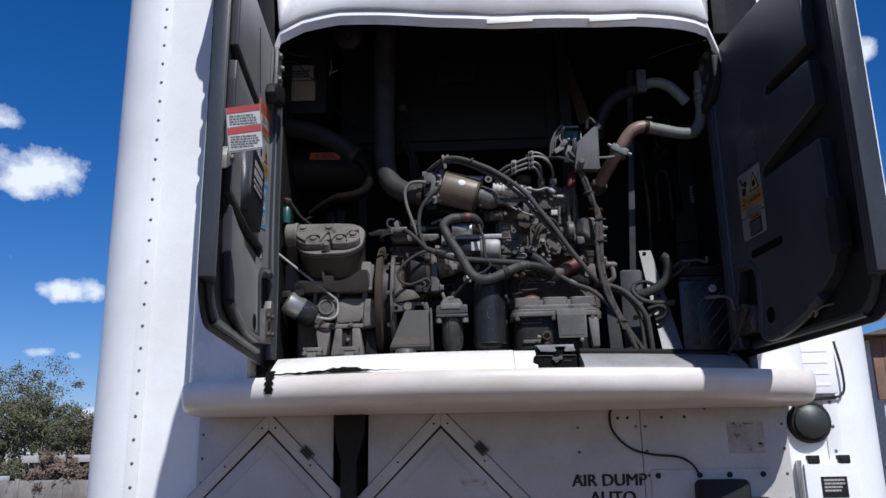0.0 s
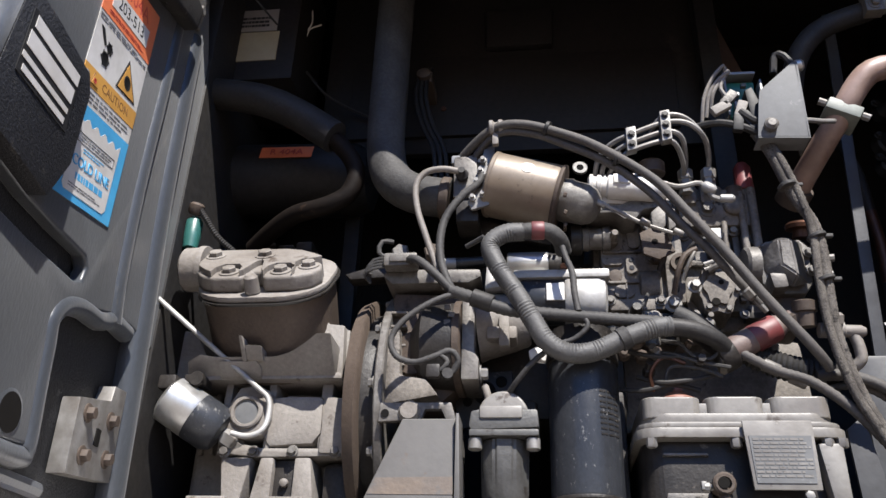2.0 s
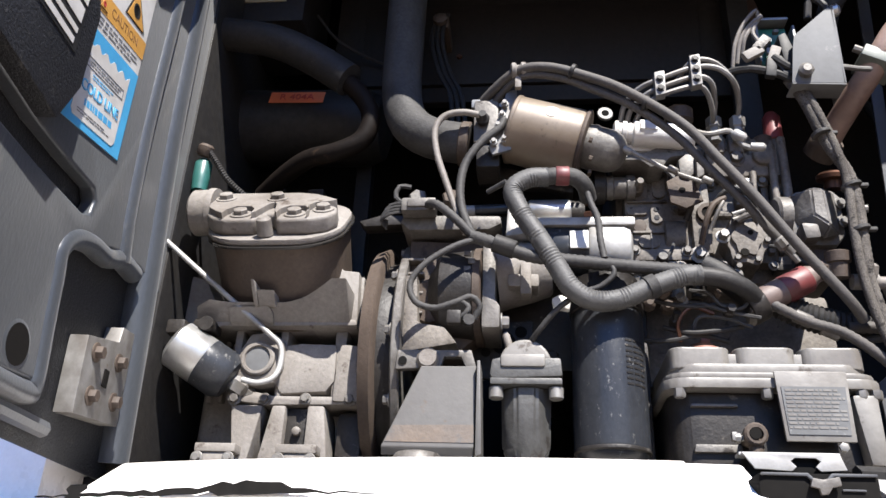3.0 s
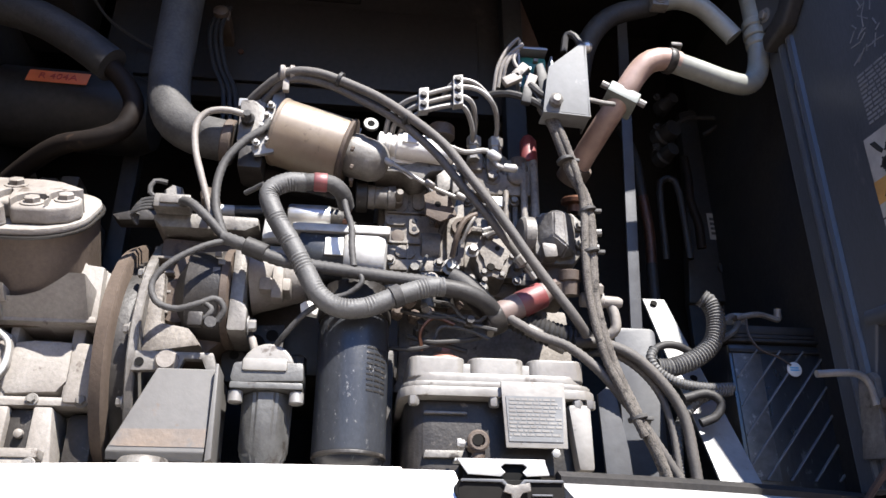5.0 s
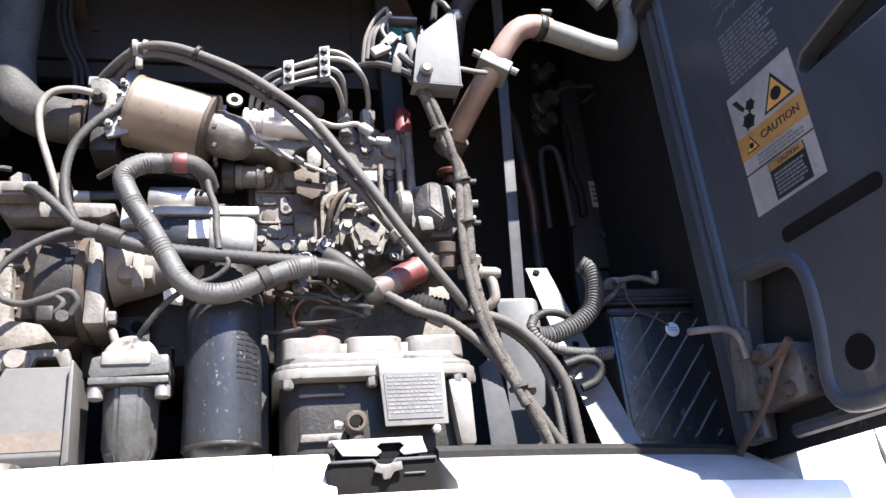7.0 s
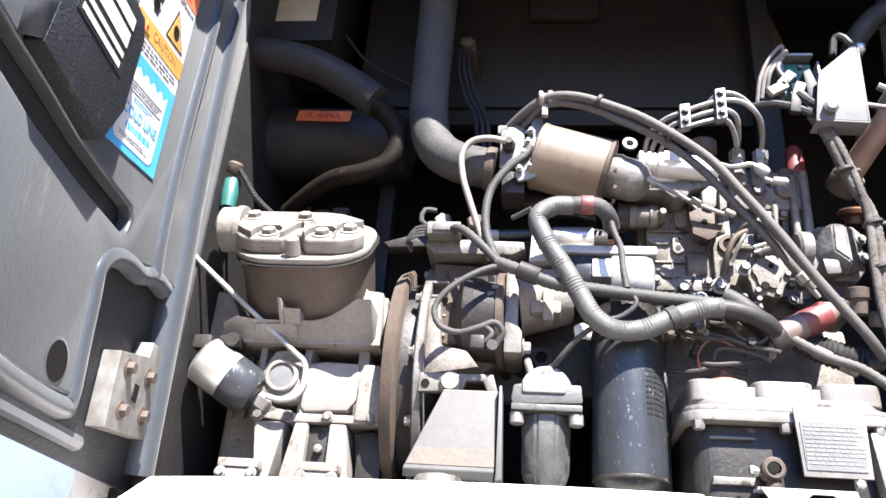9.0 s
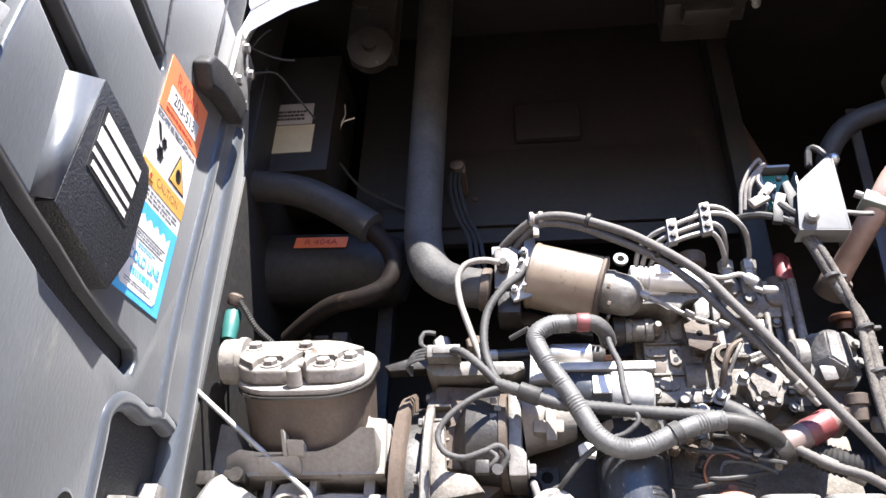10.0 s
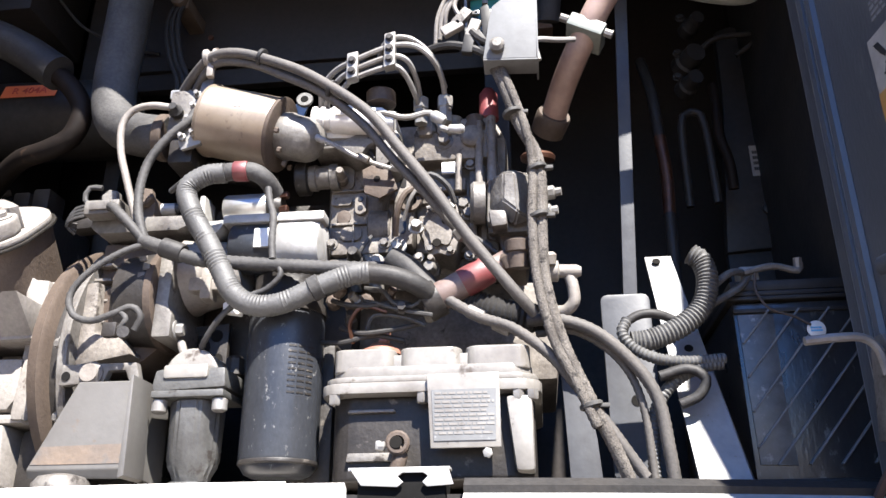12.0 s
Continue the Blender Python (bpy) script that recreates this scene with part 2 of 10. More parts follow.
FILTER = mat("blue_black_filter_can", (0.0225, 0.0240, 0.0275), (0.0135, 0.0145, 0.0170), 0.34, scale=8, grain=0.2, grain_scale=220, bump=0.12, spots=(0.1000, 0.0980, 0.0940), spot_scale=120, spot_at=0.60, stretch=(1, 1, 0.6))
GREYPLATE = mat("galvanised_sheet", (0.1800, 0.1820, 0.1840), (0.1250, 0.1250, 0.1240), 0.4, metal=0.25, scale=14, grain=0.08, bump=0.1)
ZINC = mat("bright_galvanised_strip", (0.1500, 0.1510, 0.1470), (0.1100, 0.1080, 0.1030), 0.45, metal=0.1, scale=20, grain=0.1, bump=0.1, spots=(0.085, 0.062, 0.045), spot_scale=30, spot_at=0.63)
DULLPLATE = mat("dull_galvanised_sheet", (0.1050, 0.1070, 0.1090), (0.0720, 0.0730, 0.0740), 0.68, metal=0.0, scale=18, grain=0.08, bump=0.1, spots=(0.15, 0.15, 0.15), spot_scale=35, spot_at=0.62)
GREYPAINT = mat("grey_painted_bar", (0.0450, 0.0470, 0.0520), (0.0300, 0.0300, 0.0320), 0.5, scale=12)
GREEN_PCB = mat("green_circuit_board", (0.018, 0.114, 0.078), (0.012, 0.066, 0.048), 0.35, scale=40)
TEAL = mat("teal_plastic", (0.018, 0.09, 0.078), (0.012, 0.054, 0.048), 0.4, scale=20)
# Near-black: shade inside holes, slots and gaps as colour; also the latch box.
DARKHOLE = mat("black_and_hole_shade", (0.006, 0.006, 0.006), (0.010, 0.009, 0.008), 0.9, bump=0)
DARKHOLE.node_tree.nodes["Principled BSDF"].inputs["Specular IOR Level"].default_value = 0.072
ENGINE_G = mat("dusty_engine_casting", (0.1300, 0.1170, 0.1030), (0.0620, 0.0530, 0.0450), 0.62, scale=26, grain=0.28, grain_scale=190, bump=0.4, spots=(0.0260, 0.0215, 0.0180), spot_scale=34, spot_at=0.59)
OILY = mat("oil_wet_black", (0.012, 0.0115, 0.011), (0.020, 0.018, 0.016), 0.28, scale=10, grain=0.2, bump=0.15, spots=(0.05, 0.046, 0.042), spot_scale=40, spot_at=0.68)
S_WHITE = mat("white_vinyl", (0.4400, 0.4300, 0.4100), (0.3500, 0.3350, 0.3100), 0.4, scale=14, grain=0.05, bump=0.03)
S_GREY = mat("faded_grey_vinyl", (0.204, 0.192, 0.18), (0.162, 0.15, 0.138), 0.45, scale=14, grain=0.08, bump=0.03)
S_ORANGE = mat("orange_vinyl", (0.585, 0.1425, 0.05625), (0.495, 0.135, 0.06), 0.4, scale=14, grain=0.05, bump=0.03)
S_RED = mat("red_vinyl", (0.35, 0.0385, 0.0315), (0.28, 0.042, 0.035), 0.4, scale=14, grain=0.05, bump=0.03)
S_YELLOW = mat("yellow_vinyl", (0.4300, 0.2250, 0.0500), (0.3600, 0.1900, 0.0500), 0.4, scale=14, grain=0.05, bump=0.03)
S_DIRTY = mat("dirty_white_vinyl", (0.2300, 0.2200, 0.2000), (0.1600, 0.1500, 0.1350), 0.5, scale=16, grain=0.1, bump=0.03, spots=(0.10, 0.09, 0.08), spot_scale=24, spot_at=0.64)
S_OCHRE = mat("dirty_yellow_vinyl", (0.2700, 0.1450, 0.0380), (0.2000, 0.1080, 0.0330), 0.5, scale=16, grain=0.1, bump=0.03)
S_BROWN = mat("brown_print", (0.1500, 0.0700, 0.0250), (0.1200, 0.0560, 0.0220), 0.5, scale=20, bump=0)
S_BLUE = mat("blue_vinyl", (0.0525, 0.27, 0.465), (0.045, 0.2175, 0.39), 0.4, scale=14, grain=0.05, bump=0.03)
S_BLACK = mat("black_print", (0.0120, 0.0120, 0.0130), (0.0200, 0.0200, 0.0200), 0.45, scale=20, bump=0)
S_PRINT = mat("grey_print", (0.11, 0.114, 0.120), (0.085, 0.088, 0.094), 0.5, scale=20, bump=0)
S_CREAM = mat("yellowed_paper", (0.276, 0.24, 0.162), (0.222, 0.186, 0.12), 0.6, scale=14, grain=0.06, bump=0.03)
DIRT = mat("dry_dirt_ground", (0.175, 0.128, 0.091), (0.122, 0.089, 0.064), 0.95, scale=0.4, grain=0.25, grain_scale=25, bump=0.5, spots=(0.091, 0.084, 0.049), spot_scale=1.5, spot_at=0.62)
STAIN = mat("stained_old_paint", (0.4000, 0.3700, 0.3400), (0.2700, 0.2350, 0.2050), 0.5, scale=22, grain=0.1, spots=(0.1500, 0.1250, 0.1050), spot_scale=26, spot_at=0.60)
LEAF = mat("dusty_green_leaves", (0.0900, 0.0920, 0.0420), (0.0520, 0.0580, 0.0260), 0.7, scale=0.8, grain=0.3, grain_scale=8, bump=0, spots=(0.1400, 0.1150, 0.0750), spot_scale=2.0, spot_at=0.55)
LEAF_DRY = mat("dry_brown_twigs", (0.20, 0.145, 0.105), (0.13, 0.095, 0.07), 0.8, scale=0.8, grain=0.3, grain_scale=8, bump=0)
BLOCK = mat("stained_block_wall", (0.2600, 0.2400, 0.2200), (0.1300, 0.1200, 0.1100), 0.9, scale=0.5, mix=0.6, grain=0.2, grain_scale=6, bump=0.2, spots=(0.0600, 0.0550, 0.0500), spot_scale=0.9, spot_at=0.60, stretch=(1, 1, 0.5))
BARK = mat("grey_brown_bark", (0.14, 0.11, 0.085), (0.09, 0.07, 0.05), 0.9, scale=3, grain=0.3, grain_scale=20, bump=0.6)
BOARD = mat("weathered_fence_board", (0.20, 0.17, 0.145), (0.13, 0.11, 0.095), 0.85, scale=0.6, grain=0.25, grain_scale=9, bump=0.3)
BROWN = mat("brown_wood_siding", (0.21, 0.125, 0.085), (0.15, 0.09, 0.06), 0.8, scale=2, grain=0.2, grain_scale=16, bump=0.3)
ROOF = mat("grey_brown_shingle", (0.13, 0.10, 0.085), (0.09, 0.07, 0.06), 0.9, scale=1.5, grain=0.3, grain_scale=10, bump=0.5)
# Paler battery plastic with the sunlight put into its colour.
SUNLIT_PATCH = mat("sunlit_plastic", (0.0560, 0.0560, 0.0550), (0.0300, 0.0300, 0.0300), 0.4, scale=40, grain=0.3, spots=(0.1300, 0.1300, 0.1260), spot_scale=60, spot_at=0.58)
BATTERY = mat("scuffed_black_battery_plastic", (0.0150, 0.0155, 0.0170), (0.0100, 0.0105, 0.0115), 0.3, scale=12, grain=0.3, grain_scale=200, bump=0.2, spots=(0.0600, 0.0600, 0.0600), spot_scale=70, spot_at=0.60, stretch=(1, 1, 0.4))
LAMP = mat("dark_smoked_lens", (0.022, 0.026, 0.025), (0.030, 0.034, 0.032), 0.45, scale=10, grain=0.1, bump=0.05)
for m_matte, level in ((RUBBER, 0.22), (LINER_D, 0.25), (CAST_D, 0.22), (CAST_B, 0.25), (CAST_G, 0.3), (ENGINE_G, 0.25), (CAST, 0.3), (LOOM, 0.22), (OILY, 0.3), (DARKHOLE, 0.04), (GREYPAINT, 0.3), (S_BLACK, 0.2), (COVER_G, 0.35), (DULLPLATE, 0.25), (CLAMP_G, 0.25), (DULL_G, 0.35), (LINER, 0.36), (PIPE_B, 0.08), (FILTER, 0.28), (BRAID, 0.15)):
    m_matte.node_tree.nodes["Principled BSDF"].inputs["Specular IOR Level"].default_value = level


# ---------------------------------------------------------------- mesh tools
def thing(name, at, label, category, group="", kind=""):
    """An Empty at the thing's base, under which its parts go."""
    ob = new(name)
    ob.location = at
    ob.empty_display_size = 0.05
    return tagged(ob, label, category, group, kind)


def part(name, bm, material, parent=None, label="", smooth=True, kind=""):
    """Links a bmesh, in world places, as one mesh object under a thing or a part."""
    bmesh.ops.recalc_face_normals(bm, faces=bm.faces[:])
    me = bpy.data.meshes.new(name)
    bm.to_mesh(me)
    bm.free()
    me.materials.append(material)
    if smooth:
        me.shade_smooth()
        me.set_sharp_from_angle(angle=radians(38))
    ob = new(name, me)
    if parent is not None:
        ob.parent = parent
        if parent.parent is None:
            ob.matrix_parent_inverse = Matrix.Translation(-parent.location)
    return tagged(ob, label, kind=kind)


def B():
    return bmesh.new()


def box(bm, lo, hi, bevel=0.003, seg=2, m=None, taper=None):
    """A box between two corners, bevelled; taper=(sx, sy) scales its foot."""
    tmp = B()
    c = [(a + b) / 2 for a, b in zip(lo, hi)]
    s = [abs(b - a) for a, b in zip(lo, hi)]
    bmesh.ops.create_cube(tmp, size=1, matrix=Matrix.LocRotScale(c, None, s))
    if taper:
        for v in tmp.verts:
            if v.co.z < c[2]:
                v.co.x = c[0] + (v.co.x - c[0]) * taper[0]
                v.co.y = c[1] + (v.co.y - c[1]) * taper[1]
    if bevel:
        bmesh.ops.bevel(tmp, geom=tmp.edges[:], offset=min(bevel, min(s) * 0.45), segments=seg, profile=0.6, affect="EDGES", clamp_overlap=True)
    if m is not None:
        tmp.transform(m)
    merge(bm, tmp)
    return bm


def merge(bm, tmp):
    base = [bm.verts.new(v.co) for v in tmp.verts]
    tmp.verts.index_update()
    for f in tmp.faces:
        try:
            bm.faces.new([base[v.index] for v in f.verts])
        except ValueError:
            pass
    tmp.free()


def lathe(bm, origin, axis, profile, seg=24):
    """Turns a profile of (along, radius) about an axis; both ends are closed."""
    axis = Vector(axis).normalized()
    a = axis.orthogonal().normalized()
    b = axis.cross(a)
    o = Vector(origin)
    rings = []
    for d, r in profile:
        rings.append([bm.verts.new(o + axis * d + (a * math.cos(k * math.tau / seg) + b * math.sin(k * math.tau / seg)) * max(r, 1e-5)) for k in range(seg)])
    for r0, r1 in zip(rings, rings[1:]):
        for k in range(seg):
            bm.faces.new((r0[k], r0[(k + 1) % seg], r1[(k + 1) % seg], r1[k]))
    bm.faces.new(rings[0][::-1])
    bm.faces.new(rings[-1])
    return bm


def rod(bm, p0, p1, r, seg=14, edge=0.0015):
    p0, p1 = Vector(p0), Vector(p1)
    n = (p1 - p0).length
    e = min(edge, r * 0.4, n * 0.3)
    return lathe(bm, p0, p1 - p0, [(0, r - e), (e, r), (n - e, r), (n, r - e)], seg)


def curve_points(pts, step):
    """Catmull-Rom points through pts, about step apart."""
    p = [Vector(q) for q in pts]
    p = [p[0] * 2 - p[1]] + p + [p[-1] * 2 - p[-2]]
    out = []
    for i in range(1, len(p) - 2):
        n = max(2, int((p[i + 1] - p[i]).length / step))
        for k in range(n):
            t = k / n
            a, b, c, d = p[i - 1], p[i], p[i + 1], p[i + 2]
            out.append(0.5 * (2 * b + (c - a) * t + (2 * a - 5 * b + 4 * c - d) * t * t + (3 * b - a - 3 * c + d) * t ** 3))
    out.append(p[-2])
    return out


def tube(bm, pts, r, seg=10, step=0.008, ribs=0.0, rib_step=0.005, r_end=None):
    """A hose along a smooth curve through pts; ribs: the depth of its corrugations."""
    path = curve_points(pts, rib_step / 2 if ribs else step)
    prev = None
    rings = []
    for i, q in enumerate(path):
        d = (path[min(i + 1, len(path) - 1)] - path[max(i - 1, 0)]).normalized()
        if prev is None:
            a = d.orthogonal().normalized()
        else:
            a = (prev - d * prev.dot(d)).normalized()
        prev = a
        b = d.cross(a)
        rr = r if r_end is None else r + (r_end - r) * i / (len(path) - 1)
        if ribs and i % 2:
            rr -= ribs
        rings.append([bm.verts.new(q + (a * math.cos(k * math.tau / seg) + b * math.sin(k * math.tau / seg)) * rr) for k in range(seg)])
    for r0, r1 in zip(rings, rings[1:]):
        for k in range(seg):
            bm.faces.new((r0[k], r0[(k + 1) % seg], r1[(k + 1) % seg], r1[k]))
    bm.faces.new(rings[0][::-1])
    bm.faces.new(rings[-1])
    return bm


def slab(bm, outline, lo, hi, axis="y", bevel=0.002, m=None, seg=2):
    """A plate: an outline in the plane across the axis, between lo and hi along it."""
    tmp = B()

    def at(p, d):
        return {"y": (p[0], d, p[1]), "x": (d, p[0], p[1]), "z": (p[0], p[1], d)}[axis]
    v0 = [tmp.verts.new(at(p, lo)) for p in outline]
    v1 = [tmp.verts.new(at(p, hi)) for p in outline]
    n = len(outline)
    tmp.faces.new(v0)
    tmp.faces.new(v1[::-1])
    for k in range(n):
        tmp.faces.new((v0[k], v1[k], v1[(k + 1) % n], v0[(k + 1) % n]))
    bmesh.ops.recalc_face_normals(tmp, faces=tmp.faces[:])
    if bevel:
        bmesh.ops.bevel(tmp, geom=tmp.edges[:], offset=min(bevel, abs(hi - lo) * 0.4), segments=seg, profile=0.6, affect="EDGES", clamp_overlap=True)
    if m is not None:
        tmp.transform(m)
    merge(bm, tmp)
    return bm


def arc_pts(cx, cy, r, a0, a1, n):
    return [(cx + r * math.cos(radians(a0 + (a1 - a0) * k / n)), cy + r * math.sin(radians(a0 + (a1 - a0) * k / n))) for k in range(n + 1)]


def round_rect(x0, y0, x1, y1, r, n=4):
    return arc_pts(x1 - r, y1 - r, r, 0, 90, n) + arc_pts(x0 + r, y1 - r, r, 90, 180, n) + arc_pts(x0 + r, y0 + r, r, 180, 270, n) + arc_pts(x1 - r, y0 + r, r, 270, 360, n)


def bolt(bm, at, axis, r=0.008, h=0.007, washer=True, flange=1.35):
    """A hexagon bolt head on its washer."""
    axis = Vector(axis).normalized()
    at = Vector(at)
    if washer:
        lathe(bm, at, axis, [(0, r * flange * 1.08), (0.0015, r * flange * 1.08), (0.002, r * flange)], 16)
    lathe(bm, at + axis * 0.0015, axis, [(0, r), (h * 0.85, r), (h, r * 0.86)], 6)
    return bm


def facing(origin, x_axis, normal):
    """The pose whose x and z lie along x_axis and normal."""
    z = Vector(normal).normalized()
    x = (Vector(x_axis) - z * Vector(x_axis).dot(z)).normalized()
    y = z.cross(x)
    return Matrix.Translation(origin) @ Matrix((x, y, z)).transposed().to_4x4()


def writing(name, words, height, m, material, parent, depth=0.0006, label="", bold=0.0):
    """Words as a thin mesh, centred at the pose m, which they face along z."""
    cu = bpy.data.curves.new(name, "FONT")
    cu.body, cu.size, cu.extrude, cu.align_x, cu.align_y = words, height, depth, "CENTER", "CENTER"
    cu.resolution_u = 3
    tmp = bpy.data.objects.new("tmp_writing", cu)
    me = bpy.data.meshes.new_from_object(tmp)
    if bold:
        # heavier strokes: the same letters again, a stroke's width aside
        bm = bmesh.new()
        for k in range(3):
            me2 = me.copy()
            me2.transform(Matrix.Translation(((k - 1) * bold, 0.4 * (k - 1) * bold, 0.00025 * k)))
            bm.from_mesh(me2)
            bpy.data.meshes.remove(me2)
        bm.to_mesh(me)
        bm.free()
    bpy.data.objects.remove(tmp)
    me.transform(m)
    me.materials.clear()
    me.materials.append(material)
    ob = new(name, me)
    ob.parent = parent
    if parent.parent is None:
        ob.matrix_parent_inverse = Matrix.Translation(-parent.location)
    return tagged(ob, label)


def bars(bm, m, w, h, rows, seed=0, fill=0.55, lift=0.0006):
    """Rows of small bars, for print too small to read, in a w by h field at the pose m."""
    rnd = random.Random(seed)
    for k in range(rows):
        y = h / 2 - (k + 0.5) * h / rows
        x = -w / 2
        end = w / 2 * rnd.uniform(0.55, 1.0)
        while x < end:
            n = rnd.uniform(0.04, 0.16) * w
            box(bm, (x, y - h / rows * fill / 2, 0), (min(x + n, w / 2), y + h / rows * fill / 2, lift), 0, m=m)
            x += n + 0.025 * w
    return bm


# ---------------------------------------------------------------- ground
def ground_sheet():
    bm = B()
    n, half = 60, 1500.0
    grid = [[bm.verts.new((x, y, 0.0)) for x in [half * math.copysign(abs(t) ** 3, t) for t in [2 * i / n - 1 for i in range(n + 1)]]]
            for y in [half * math.copysign(abs(t) ** 3, t) for t in [2 * i / n - 1 for i in range(n + 1)]]]
    for a in range(n):
        for b in range(n):
            bm.faces.new((grid[a][b], grid[a][b + 1], grid[a + 1][b + 1], grid[a + 1][b]))
    g = part("ground", bm, DIRT)
    tagged(g, "dry brown dirt yard with sparse weeds", "ground", kind="structure")


ground_sheet()


# ---------------------------------------------------------------- trailer
WALL_Y = 2.74
TR_L, TR_R, TR_TOP, TR_LOW = -1.225, 1.40, 4.05, 1.12


def trailer_body():
    tr = thing("semi_trailer", (0.08, 8.0, 0), "white riveted refrigerated semi-trailer, seen at its nose", "trailer")
    # front wall with the opening for the unit
    bm = B()
    x0, x1, z0, z1 = -0.74, 0.99, 1.83, 3.86
    for lo, hi in (((-1.006, WALL_Y, TR_LOW), (x0, WALL_Y + 0.05, TR_TOP)), ((x1, WALL_Y, TR_LOW), (1.19, WALL_Y + 0.05, TR_TOP)),
                   ((x0, WALL_Y, TR_LOW), (x1, WALL_Y + 0.05, z0)), ((x0, WALL_Y, z1), (x1, WALL_Y + 0.05, TR_TOP))):
        bm = B()
        box(bm, lo, hi, 0)
        part("front_wall", bm, WHITE, tr, smooth=False)
    for side, xa, xb in ((-1, -1.006, TR_L), (1, 1.19, TR_R)):
        bm = B()
        r = abs(xb - xa)
        outer = [(xa + side * r * math.sin(radians(a)), WALL_Y + r - r * math.cos(radians(a))) for a in range(0, 91, 9)]
        inner = [(xa + side * (r - 0.04) * math.sin(radians(a)), WALL_Y + r - (r - 0.04) * math.cos(radians(a))) for a in range(90, -1, -9)]
        slab(bm, outer + inner, TR_LOW, TR_TOP, "z", 0)
        part("corner_cap", bm, WHITE, tr, "smooth white rounded corner skin")
        bm = B()
        box(bm, (xa - 0.022, WALL_Y - 0.004, TR_LOW), (xa + 0.022, WALL_Y - 0.0005, TR_TOP), 0.001)
        part("rivet_strip", bm, WHITE, tr)
        bm = B()
        z = TR_LOW + 0.03
        while z < TR_TOP:
            lathe(bm, (xa, WALL_Y - 0.004, z), (0, -1, 0), [(0, 0.0055), (0.002, 0.0048), (0.0032, 0.002)], 8)
            z += 0.0735
        part("rivet_row", bm, STEEL, tr, "dull rivet heads", kind="stuff")
        bm = B()
        box(bm, (xb - 0.03 if side > 0 else xb, WALL_Y + r, TR_LOW), (xb if side > 0 else xb + 0.03, 16.0, TR_TOP), 0)
        part("side_wall", bm, WHITE, tr, smooth=False)
    bm = B()
    box(bm, (TR_L + 0.03, WALL_Y + 0.05, TR_TOP - 0.03), (TR_R - 0.03, 16.0, TR_TOP + 0.005), 0)
    part("roof", bm, WHITE, tr, smooth=False)
    bm = B()
    box(bm, (TR_L + 0.03, WALL_Y + 0.05, TR_LOW + 0.002), (TR_R - 0.03, 16.0, TR_LOW + 0.14), 0)
    part("floor_frame", bm, BLACK, tr, smooth=False)
    bm = B()
    box(bm, (TR_L + 0.03, 15.97, TR_LOW + 0.14), (TR_R - 0.03, 16.0, TR_TOP - 0.03), 0)
    part("rear_wall", bm, WHITE, tr, smooth=False)
    for x in (-0.75, 0.91):
        bm = B()
        box(bm, (x - 0.06, 5.2, 0.03), (x + 0.06, 5.32, TR_LOW), 0.006)
        box(bm, (x - 0.14, 5.12, 0.0), (x + 0.14, 5.40, 0.03), 0.006)
        part("landing_leg", bm, BLACK, tr)
    for y in (13.0, 14.3):
        for x in (-1.0, 1.16):
            bm = B()
            lathe(bm, (x - 0.14, y, 0.52), (1, 0, 0), [(0, 0.30), (0.01, 0.46), (0.05, 0.52), (0.23, 0.52), (0.27, 0.46), (0.28, 0.30)], 32)
            part("wheel", bm, RUBBER, tr)
        bm = B()
        rod(bm, (-0.95, y, 0.52), (1.1, y, 0.52), 0.07)
        box(bm, (-0.6, y - 0.1, 0.5), (0.76, y + 0.1, TR_LOW + 0.01), 0.01)
        part("axle", bm, BLACK, tr)
    return tr


trailer = trailer_body()


